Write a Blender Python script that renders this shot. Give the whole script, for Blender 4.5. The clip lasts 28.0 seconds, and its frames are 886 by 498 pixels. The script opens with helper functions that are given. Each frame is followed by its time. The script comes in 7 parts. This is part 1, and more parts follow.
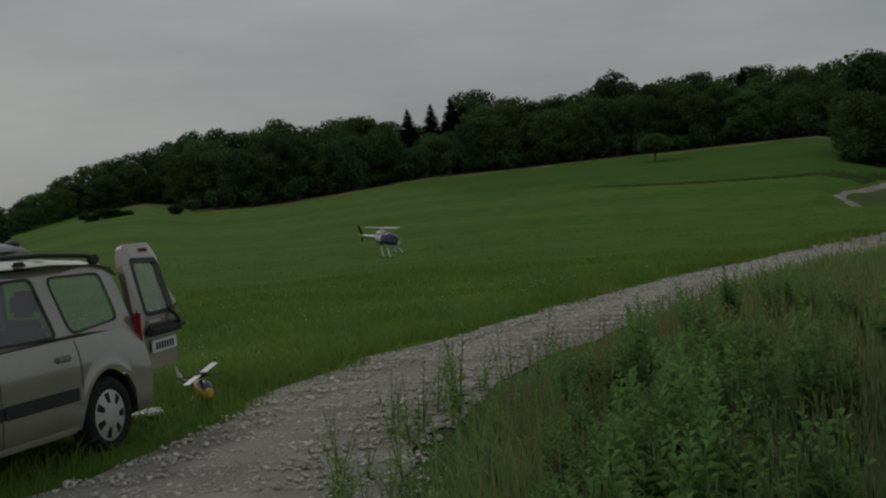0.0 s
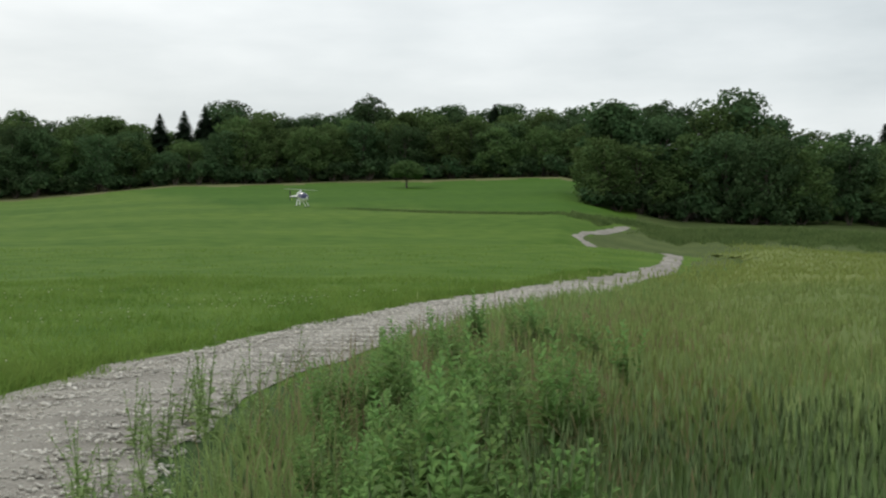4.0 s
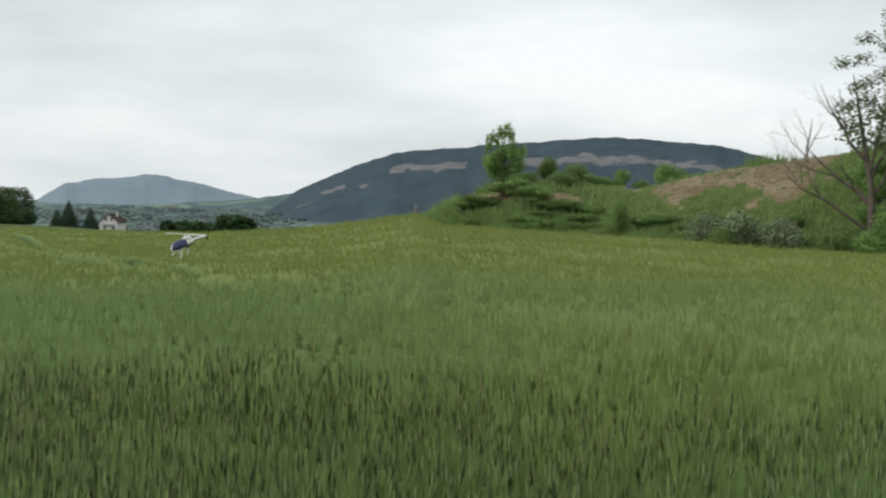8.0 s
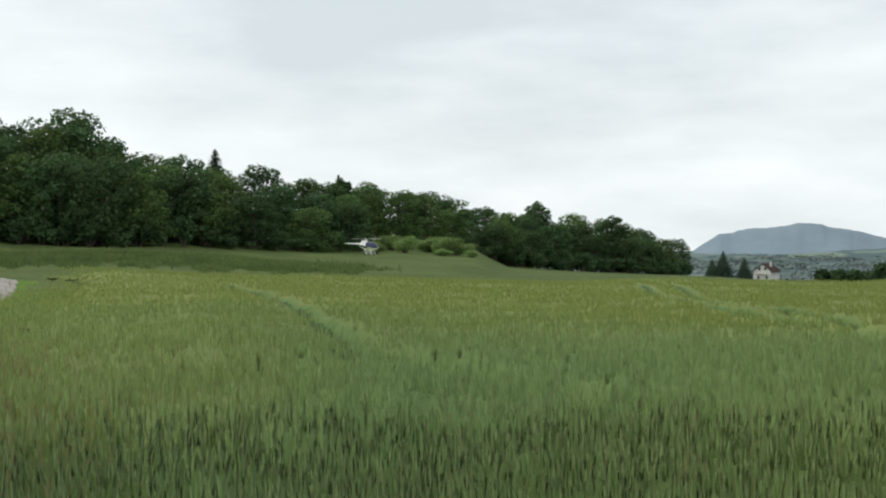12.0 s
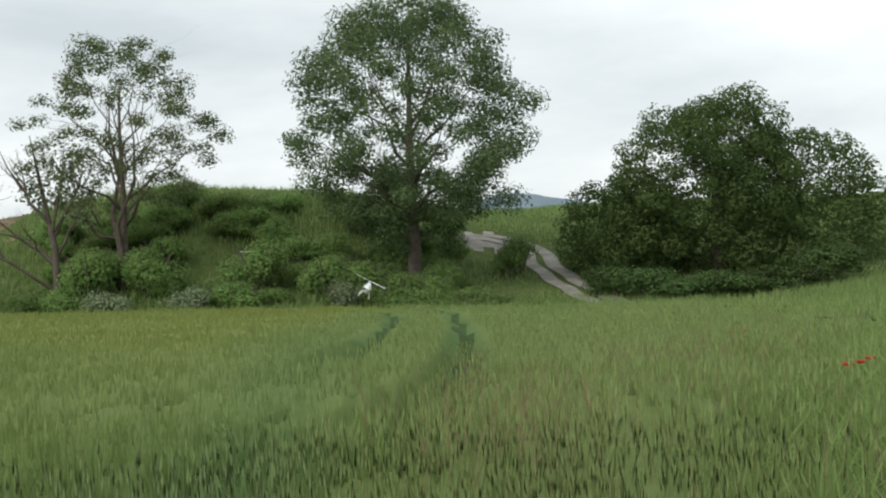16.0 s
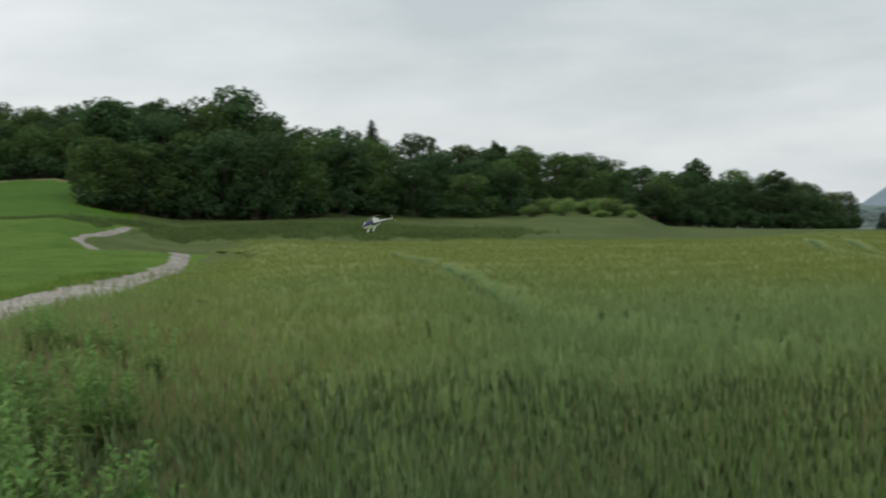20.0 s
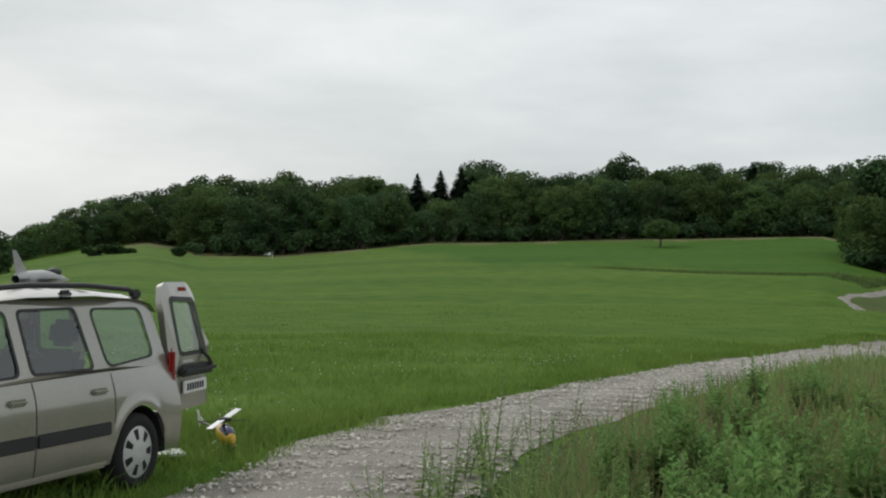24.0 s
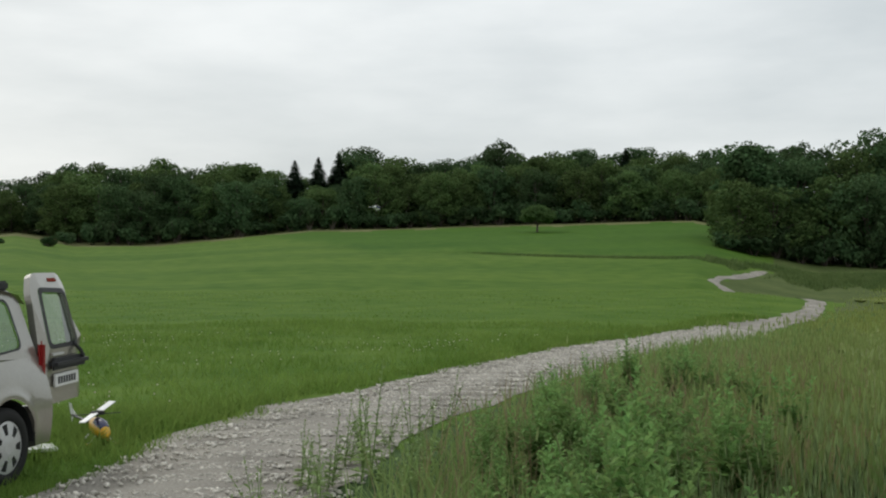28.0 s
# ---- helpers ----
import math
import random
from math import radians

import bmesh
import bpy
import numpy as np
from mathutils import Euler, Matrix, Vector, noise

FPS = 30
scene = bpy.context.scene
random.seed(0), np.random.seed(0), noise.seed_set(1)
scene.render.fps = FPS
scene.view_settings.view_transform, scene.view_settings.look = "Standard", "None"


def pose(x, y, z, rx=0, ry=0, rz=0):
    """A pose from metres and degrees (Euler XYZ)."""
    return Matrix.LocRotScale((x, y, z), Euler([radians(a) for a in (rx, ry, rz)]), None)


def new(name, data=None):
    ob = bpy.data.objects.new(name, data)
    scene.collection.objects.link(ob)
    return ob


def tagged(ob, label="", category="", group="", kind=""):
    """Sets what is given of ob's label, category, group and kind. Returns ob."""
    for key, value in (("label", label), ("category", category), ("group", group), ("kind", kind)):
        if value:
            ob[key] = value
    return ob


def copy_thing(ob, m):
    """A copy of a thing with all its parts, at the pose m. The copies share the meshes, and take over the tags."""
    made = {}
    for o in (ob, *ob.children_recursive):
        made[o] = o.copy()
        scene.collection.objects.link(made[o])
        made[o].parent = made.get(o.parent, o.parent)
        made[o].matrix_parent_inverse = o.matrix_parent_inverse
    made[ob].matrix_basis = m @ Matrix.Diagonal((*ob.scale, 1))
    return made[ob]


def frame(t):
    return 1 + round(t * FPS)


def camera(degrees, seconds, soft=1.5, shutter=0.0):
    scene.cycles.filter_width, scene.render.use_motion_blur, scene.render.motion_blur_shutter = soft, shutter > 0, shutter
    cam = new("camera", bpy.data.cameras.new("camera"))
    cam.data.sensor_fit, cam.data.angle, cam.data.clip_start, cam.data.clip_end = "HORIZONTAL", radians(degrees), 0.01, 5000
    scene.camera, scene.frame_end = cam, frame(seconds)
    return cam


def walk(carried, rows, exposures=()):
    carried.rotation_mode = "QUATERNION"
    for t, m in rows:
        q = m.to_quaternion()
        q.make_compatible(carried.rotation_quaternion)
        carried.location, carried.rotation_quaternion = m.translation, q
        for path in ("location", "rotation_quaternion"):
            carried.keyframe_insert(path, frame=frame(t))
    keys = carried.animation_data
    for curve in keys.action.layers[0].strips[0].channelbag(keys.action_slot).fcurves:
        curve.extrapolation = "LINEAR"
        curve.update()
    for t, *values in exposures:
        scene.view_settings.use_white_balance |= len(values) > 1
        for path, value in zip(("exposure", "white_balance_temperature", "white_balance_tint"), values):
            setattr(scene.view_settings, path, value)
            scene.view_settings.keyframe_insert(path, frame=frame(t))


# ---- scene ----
cam = camera(40.0, 28.0, 2.1, 0.18)
PATH = [
    (0.0, pose(0.16, 0, 1.70, 88.22, 4.71, -0.67)), (0.5, pose(0.06, 0, 1.70, 86.68, 1.68, 0.07)),
    (1.0, pose(0.00, 0, 1.70, 86.98, -2.46, 3.91)), (1.5, pose(0.00, 0, 1.70, 87.36, -2.37, 6.13)),
    (2.0, pose(0.00, 0, 1.70, 87.04, -2.22, 6.21)), (2.5, pose(0.03, 0, 1.70, 86.66, -1.52, 4.51)),
    (3.0, pose(0.04, 0, 1.70, 87.04, -1.16, -0.17)), (3.5, pose(0.05, 0, 1.70, 87.87, -0.11, -6.92)),
    (4.0, pose(0.05, 0, 1.70, 88.62, 0.17, -12.45)), (4.5, pose(0.05, 0, 1.70, 88.70, 0.18, -16.83)),
    (6.5, pose(0.00, 0, 1.70, 86.32, -1.48, -50.25)), (7.0, pose(-0.01, 0, 1.70, 86.65, -1.22, -71.54)),
    (7.5, pose(-0.01, 0, 1.70, 87.42, -1.06, -78.71)), (8.0, pose(-0.02, 0, 1.70, 87.30, -1.03, -73.02)),
    (8.5, pose(-0.02, 0, 1.70, 86.88, -2.52, -67.78)), (9.0, pose(-0.03, 0, 1.70, 86.68, -2.71, -58.92)),
    (9.5, pose(-0.03, 0, 1.70, 86.24, -3.03, -46.50)), (10.0, pose(-0.04, 0, 1.70, 86.38, -3.26, -33.86)),
    (10.5, pose(-0.04, 0, 1.70, 88.29, -2.92, -27.47)), (11.0, pose(-0.05, 0, 1.70, 88.33, -1.40, -34.96)),
    (11.5, pose(-0.06, 0, 1.70, 89.05, -0.23, -39.73)), (13.5, pose(-0.08, 0, 1.70, 89.14, -0.26, -56.32)),
    (14.0, pose(-0.08, 0, 1.70, 89.21, -1.29, -63.72)), (14.5, pose(-0.09, 0, 1.70, 88.29, -0.98, -77.57)),
    (15.0, pose(-0.09, 0, 1.70, 87.59, 0.52, -94.12)), (15.5, pose(-0.10, 0, 1.70, 89.00, 1.96, -107.78)),
    (16.0, pose(-0.11, 0, 1.70, 89.83, 2.01, -110.06)), (16.5, pose(-0.11, 0, 1.70, 89.16, 3.29, -109.77)),
    (17.0, pose(-0.12, 0, 1.70, 89.12, 2.22, -103.07)), (17.5, pose(-0.12, 0, 1.70, 89.02, 1.72, -92.80)),
    (18.0, pose(-0.13, 0, 1.70, 89.32, 2.42, -82.95)), (18.5, pose(-0.13, 0, 1.70, 89.89, 2.55, -73.22)),
    (19.0, pose(-0.14, 0, 1.70, 89.44, 0.83, -64.75)), (19.5, pose(-0.14, 0, 1.70, 88.67, 0.69, -49.70)),
    (20.0, pose(-0.15, 0, 1.70, 87.97, 2.48, -35.63)), (20.5, pose(-0.17, 0, 1.70, 89.67, 1.85, -24.91)),
    (21.0, pose(-0.18, 0, 1.70, 90.30, 2.10, -19.28)), (21.5, pose(-0.20, 0, 1.70, 90.77, 2.79, -12.35)),
    (22.0, pose(-0.22, 0, 1.70, 90.98, 1.01, -6.46)), (22.5, pose(-0.22, 0, 1.70, 91.50, 0.33, -1.06)),
    (24.5, pose(-0.22, 0, 1.70, 91.12, -0.89, -0.40)), (25.0, pose(-0.21, 0, 1.70, 90.27, -0.76, 0.71)),
    (25.5, pose(-0.21, 0, 1.70, 91.11, 0.24, -1.82)), (26.0, pose(-0.21, 0, 1.70, 90.82, -0.27, -3.08)),
    (26.5, pose(-0.21, 0, 1.70, 89.99, 0.18, -4.24)), (27.0, pose(-0.21, 0, 1.70, 90.54, 0.70, -5.16)),
    (27.5, pose(-0.21, 0, 1.70, 90.67, 0.41, -5.80)), (28.0, pose(-0.21, 0, 1.70, 90.73, 0.18, -6.38)),
]
EXPOSURES = [(0.0, -1.6), (0.4, -1.1), (1.0, -0.58), (1.6, -0.22), (3.0, -0.03), (4.5, -0.03), (6.5, -0.02), (7.5, 0.0), (8.0, 0.03), (9.0, 0.16), (11.5, 0.22), (13.5, -0.1), (14.5, -0.18), (15.0, -0.2), (15.8, 0.1), (18.0, 0.2), (18.9, 0.0), (20.0, -0.17), (21.0, -0.1), (22.0, -0.1), (24.5, -0.3), (26.0, -0.25), (28.0, -0.18)]
walk(cam, PATH, EXPOSURES)

# ---- world, sun ----
SUN_AZ, SUN_EL = -28.0, 38.0
world = bpy.data.worlds.new("overcast_sky")
scene.world = world
world.use_nodes = True
wn, wl = world.node_tree.nodes, world.node_tree.links
wn.clear()
w_out = wn.new("ShaderNodeOutputWorld")
w_bg = wn.new("ShaderNodeBackground")
w_sky = wn.new("ShaderNodeTexSky")
w_sky.sky_type, w_sky.sun_disc = "NISHITA", False
w_sky.sun_elevation, w_sky.sun_rotation = radians(SUN_EL), radians(SUN_AZ)
w_sky.dust_density, w_sky.air_density = 3.0, 1.0
w_tc = wn.new("ShaderNodeTexCoord")
w_map = wn.new("ShaderNodeMapping")
w_map.inputs["Scale"].default_value = (1.0, 1.0, 3.6)
w_n1 = wn.new("ShaderNodeTexNoise")
w_n1.inputs["Scale"].default_value, w_n1.inputs["Detail"].default_value, w_n1.inputs["Roughness"].default_value = 2.3, 6.0, 0.52
w_ramp = wn.new("ShaderNodeValToRGB")
w_ramp.color_ramp.elements[0].position, w_ramp.color_ramp.elements[0].color = 0.34, (6.5, 7.15, 7.4, 1)
w_ramp.color_ramp.elements[1].position, w_ramp.color_ramp.elements[1].color = 0.66, (10.15, 10.6, 10.65, 1)
w_mix = wn.new("ShaderNodeMix")
w_mix.data_type = "RGBA"
w_mix.inputs["Factor"].default_value = 0.88
wl.new(w_tc.outputs["Generated"], w_map.inputs["Vector"])
wl.new(w_map.outputs["Vector"], w_n1.inputs["Vector"])
wl.new(w_n1.outputs["Fac"], w_ramp.inputs["Fac"])
wl.new(w_sky.outputs["Color"], w_mix.inputs["A"])
wl.new(w_ramp.outputs["Color"], w_mix.inputs["B"])
wl.new(w_mix.outputs["Result"], w_bg.inputs["Color"])
w_bg.inputs["Strength"].default_value = 0.1
wl.new(w_bg.outputs["Background"], w_out.inputs["Surface"])

sun = new("sun", bpy.data.lights.new("sun", "SUN"))
sun.data.energy, sun.data.angle, sun.data.color = 1.4, radians(20), (1.0, 0.96, 0.9)
sun.rotation_euler = Euler((radians(90 - SUN_EL), 0, radians(180 - SUN_AZ)))


# ---- materials ----
def mat(name, a, b, rough=0.8, scale=6.0, fine=60.0, bump=0.3, metal=0.0, spread=0.0, spec=0.4, thin=0.0, stretch=None, ripe=None, hue=0.0):
    """Two-scale mottled surface between the colours a and b; spread: difference from piece to piece; thin: light let
    through; ripe: a second pair of colours, mixed in by the mesh's ripe value (crop ripeness less painted track shade).
    """
    m = bpy.data.materials.new(name)
    m.use_nodes = True
    n, l = m.node_tree.nodes, m.node_tree.links
    p = n["Principled BSDF"]
    p.inputs["Roughness"].default_value, p.inputs["Metallic"].default_value = rough, metal
    p.inputs["Specular IOR Level"].default_value = spec
    tc = n.new("ShaderNodeTexCoord")
    n1, n2 = n.new("ShaderNodeTexNoise"), n.new("ShaderNodeTexNoise")
    source = tc.outputs["Object"]
    if stretch:
        mp = n.new("ShaderNodeMapping")
        mp.inputs["Scale"].default_value = stretch
        l.new(source, mp.inputs["Vector"])
        source = mp.outputs["Vector"]
    for q, sc, det in ((n1, scale, 4.0), (n2, fine, 3.0)):
        q.inputs["Scale"].default_value, q.inputs["Detail"].default_value = sc, det
        l.new(source if q == n1 else tc.outputs["Object"], q.inputs["Vector"])
    add = n.new("ShaderNodeMath")
    add.operation = "ADD"
    l.new(n1.outputs["Fac"], add.inputs[0])
    l.new(n2.outputs["Fac"], add.inputs[1])
    r = n.new("ShaderNodeMapRange")
    r.inputs["From Min"].default_value, r.inputs["From Max"].default_value = 0.72, 1.28
    l.new(add.outputs[0], r.inputs["Value"])
    mix = n.new("ShaderNodeMix")
    mix.data_type = "RGBA"
    mix.inputs["A"].default_value, mix.inputs["B"].default_value = (*a, 1), (*b, 1)
    l.new(r.outputs["Result"], mix.inputs["Factor"])
    colour = mix.outputs["Result"]
    if ripe:
        at_ = n.new("ShaderNodeAttribute")
        at_.attribute_name = "ripe"
        mix2, mix3 = n.new("ShaderNodeMix"), n.new("ShaderNodeMix")
        mix2.data_type = mix3.data_type = "RGBA"
        mix2.inputs["A"].default_value, mix2.inputs["B"].default_value = (*ripe[0], 1), (*ripe[1], 1)
        l.new(r.outputs["Result"], mix2.inputs["Factor"])
        l.new(at_.outputs["Fac"], mix3.inputs["Factor"])
        l.new(colour, mix3.inputs["A"])
        l.new(mix2.outputs["Result"], mix3.inputs["B"])
        colour = mix3.outputs["Result"]
    if spread:
        geo, info = n.new("ShaderNodeNewGeometry"), n.new("ShaderNodeObjectInfo")
        s2 = n.new("ShaderNodeMath")
        s2.operation = "ADD"
        l.new(geo.outputs["Random Per Island"], s2.inputs[0])
        l.new(info.outputs["Random"], s2.inputs[1])
        r2 = n.new("ShaderNodeMapRange")
        r2.inputs["From Min"].default_value, r2.inputs["From Max"].default_value = 0.0, 2.0
        r2.inputs["To Min"].default_value, r2.inputs["To Max"].default_value = 1 - spread, 1 + spread
        l.new(s2.outputs[0], r2.inputs["Value"])
        hsv = n.new("ShaderNodeHueSaturation")
        l.new(colour, hsv.inputs["Color"])
        l.new(r2.outputs["Result"], hsv.inputs["Value"])
        r3 = n.new("ShaderNodeMapRange")
        r3.inputs["To Min"].default_value, r3.inputs["To Max"].default_value = 0.5 - hue, 0.5 + hue
        r3.inputs["From Max"].default_value = 2.0
        l.new(s2.outputs[0], r3.inputs["Value"])
        l.new(r3.outputs["Result"], hsv.inputs["Hue"])
        colour = hsv.outputs["Color"]
    l.new(colour, p.inputs["Base Color"])
    if bump:
        bu = n.new("ShaderNodeBump")
        bu.inputs["Strength"].default_value, bu.inputs["Distance"].default_value = bump, 0.02
        l.new(n2.outputs["Fac"], bu.inputs["Height"])
        l.new(bu.outputs["Normal"], p.inputs["Normal"])
    if thin:
        tr = n.new("ShaderNodeBsdfTranslucent")
        l.new(colour, tr.inputs["Color"])
        mx = n.new("ShaderNodeMixShader")
        mx.inputs["Fac"].default_value = thin
        l.new(p.outputs["BSDF"], mx.inputs[1])
        l.new(tr.outputs["BSDF"], mx.inputs[2])
        l.new(mx.outputs["Shader"], n["Material Output"].inputs["Surface"])
    return m


M_MEADOW = mat("meadow_turf", (0.050, 0.113, 0.013), (0.111, 0.180, 0.030), 0.95, 0.035, 0.6, 0.5, spec=0.05, stretch=(0.22, 1.6, 1), ripe=((0.036, 0.098, 0.011), (0.070, 0.142, 0.018)))
M_DRY = mat("dry_grass_edge", (0.120, 0.135, 0.050), (0.180, 0.180, 0.085), 0.95, 0.2, 1.5, 0.5, spec=0.05)
M_ROUGH = mat("rough_grassland", (0.060, 0.088, 0.027), (0.108, 0.138, 0.047), 0.95, 0.15, 1.5, 0.6, spec=0.05)
M_FIELD = mat("field_soil", (0.042, 0.080, 0.028), (0.075, 0.118, 0.044), 0.95, 0.08, 2.0, 0.5, spec=0.05)
M_GRAVEL = mat("pale_gravel", (0.182, 0.169, 0.147), (0.397, 0.371, 0.323), 0.9, 1.1, 38.0, 1.0, spec=0.1)
M_STONE = mat("limestone_chips", (0.36, 0.335, 0.29), (0.68, 0.64, 0.57), 0.85, 9.0, 60.0, 0.4, spread=0.45)
M_WHEAT = mat("green_wheat", (0.132, 0.230, 0.086), (0.210, 0.320, 0.124), 0.8, 0.25, 3.0, 0.0, spread=0.35, thin=0.35, spec=0.1, ripe=((0.204, 0.270, 0.068), (0.284, 0.345, 0.100)), hue=0.018)
M_GRASS = mat("meadow_grass", (0.108, 0.201, 0.035), (0.221, 0.318, 0.077), 0.85, 0.05, 0.7, 0.0, stretch=(0.25, 2.2, 1), spread=0.3, thin=0.45, spec=0.08, hue=0.01)
# Wood leaves coloured dark for backlight and bluer for distance haze.
M_LEAF = mat("backlit_broad_leaves", (0.041, 0.079, 0.032), (0.090, 0.144, 0.062), 0.9, 0.25, 2.0, 0.0, spread=0.5, thin=0.3, spec=0.04, hue=0.02)
M_LEAF_B = mat("bright_leaves", (0.059, 0.106, 0.035), (0.126, 0.189, 0.065), 0.9, 0.25, 2.0, 0.0, spread=0.5, thin=0.3, spec=0.04, hue=0.02)
M_SHRUB = mat("shrub_leaves", (0.160, 0.260, 0.079), (0.274, 0.379, 0.134), 0.9, 0.4, 3.0, 0.0, spread=0.45, thin=0.5, spec=0.06, hue=0.012)
M_LEAF_G = mat("grey_green_leaves", (0.175, 0.228, 0.122), (0.262, 0.312, 0.184), 0.9, 0.6, 4.0, 0.0, spread=0.35, thin=0.25, spec=0.06)
M_NEEDLE = mat("dark_needles", (0.048, 0.087, 0.052), (0.087, 0.133, 0.074), 0.9, 0.6, 4.0, 0.0, spread=0.4, thin=0.4, spec=0.04)
M_ASH = mat("ash_leaves", (0.092, 0.145, 0.063), (0.161, 0.218, 0.100), 0.9, 0.4, 3.0, 0.0, spread=0.3, thin=0.35, spec=0.06)
M_BARK = mat("grey_brown_bark", (0.075, 0.060, 0.045), (0.150, 0.125, 0.100), 0.9, 3.0, 22.0, 0.8)
M_BARK_PALE = mat("dry_grey_bark", (0.16, 0.14, 0.12), (0.27, 0.245, 0.21), 0.9, 3.0, 22.0, 0.8)
M_SAND = mat("ochre_sandy_soil", (0.108, 0.074, 0.036), (0.235, 0.190, 0.115), 0.95, 0.4, 2.0, 0.8)


def rock_mat(name, wood_a, wood_b, rock_a, rock_b):
    """Wooded slope with ragged bare rock where the mesh's rock value is high."""
    m = mat(name, wood_a, wood_b, 0.95, 0.012, 0.09, 0.0)
    n, l = m.node_tree.nodes, m.node_tree.links
    p = n["Principled BSDF"]
    wood = p.inputs["Base Color"].links[0].from_socket
    tc, at_ = n.new("ShaderNodeTexCoord"), n.new("ShaderNodeAttribute")
    at_.attribute_name = "rock"
    mp = n.new("ShaderNodeMapping")
    mp.inputs["Scale"].default_value = (1.0, 1.0, 0.45)
    l.new(tc.outputs["Object"], mp.inputs["Vector"])
    n1, n2 = n.new("ShaderNodeTexNoise"), n.new("ShaderNodeTexNoise")
    n1.inputs["Scale"].default_value, n1.inputs["Detail"].default_value, n1.inputs["Roughness"].default_value = 0.022, 7.0, 0.65
    n2.inputs["Scale"].default_value, n2.inputs["Detail"].default_value = 0.07, 4.0
    for q in (n1, n2):
        l.new(mp.outputs["Vector"], q.inputs["Vector"])
    add = n.new("ShaderNodeMath")
    add.operation = "ADD"
    l.new(at_.outputs["Fac"], add.inputs[0])
    l.new(n1.outputs["Fac"], add.inputs[1])
    r = n.new("ShaderNodeMapRange")
    r.inputs["From Min"].default_value, r.inputs["From Max"].default_value = 0.95, 1.03
    l.new(add.outputs[0], r.inputs["Value"])
    stone, mix = n.new("ShaderNodeMix"), n.new("ShaderNodeMix")
    stone.data_type = mix.data_type = "RGBA"
    stone.inputs["A"].default_value, stone.inputs["B"].default_value = (*rock_a, 1), (*rock_b, 1)
    l.new(n2.outputs["Fac"], stone.inputs["Factor"])
    l.new(r.outputs["Result"], mix.inputs["Factor"])
    l.new(wood, mix.inputs["A"])
    l.new(stone.outputs["Result"], mix.inputs["B"])
    l.new(mix.outputs["Result"], p.inputs["Base Color"])
    return m


def fields_mat(name, a, b, hedge, scale):
    """Far farmland: a patchwork of fields with darker hedges between."""
    m = bpy.data.materials.new(name)
    m.use_nodes = True
    n, l = m.node_tree.nodes, m.node_tree.links
    p = n["Principled BSDF"]
    p.inputs["Roughness"].default_value, p.inputs["Specular IOR Level"].default_value = 0.95, 0.05
    tc, warp = n.new("ShaderNodeTexCoord"), n.new("ShaderNodeTexNoise")
    warp.inputs["Scale"].default_value, warp.inputs["Detail"].default_value = scale * 1.5, 4.0
    l.new(tc.outputs["Object"], warp.inputs["Vector"])
    push = n.new("ShaderNodeVectorMath")
    push.operation = "MULTIPLY_ADD"
    push.inputs[1].default_value = (0.35 / scale, 0.35 / scale, 0)
    l.new(warp.outputs["Color"], push.inputs[0])
    l.new(tc.outputs["Object"], push.inputs[2])
    cell, rim = n.new("ShaderNodeTexVoronoi"), n.new("ShaderNodeTexVoronoi")
    rim.feature = "DISTANCE_TO_EDGE"
    for q in (cell, rim):
        q.inputs["Scale"].default_value = scale
        l.new(push.outputs["Vector"], q.inputs["Vector"])
    sep = n.new("ShaderNodeSeparateColor")
    l.new(cell.outputs["Color"], sep.inputs["Color"])
    mix, mix2 = n.new("ShaderNodeMix"), n.new("ShaderNodeMix")
    mix.data_type = mix2.data_type = "RGBA"
    mix.inputs["A"].default_value, mix.inputs["B"].default_value = (*a, 1), (*b, 1)
    l.new(sep.outputs["Red"], mix.inputs["Factor"])
    r = n.new("ShaderNodeMapRange")
    r.inputs["From Min"].default_value, r.inputs["From Max"].default_value = 0.05, 0.14
    l.new(rim.outputs["Distance"], r.inputs["Value"])
    mix2.inputs["A"].default_value = (*hedge, 1)
    l.new(r.outputs["Result"], mix2.inputs["Factor"])
    l.new(mix.outputs["Result"], mix2.inputs["B"])
    l.new(mix2.outputs["Result"], p.inputs["Base Color"])
    return m


# Distance haze is put into these base colours as blue and pallor.
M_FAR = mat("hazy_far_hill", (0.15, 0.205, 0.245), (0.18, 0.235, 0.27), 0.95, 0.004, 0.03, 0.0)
M_MOUNTAIN = rock_mat("hazed_wooded_limestone", (0.017, 0.036, 0.050), (0.037, 0.062, 0.078), (0.085, 0.092, 0.100), (0.180, 0.175, 0.175))
M_VALLEY = fields_mat("hazed_valley_farmland", (0.115, 0.165, 0.150), (0.190, 0.240, 0.190), (0.085, 0.125, 0.130), 0.006)


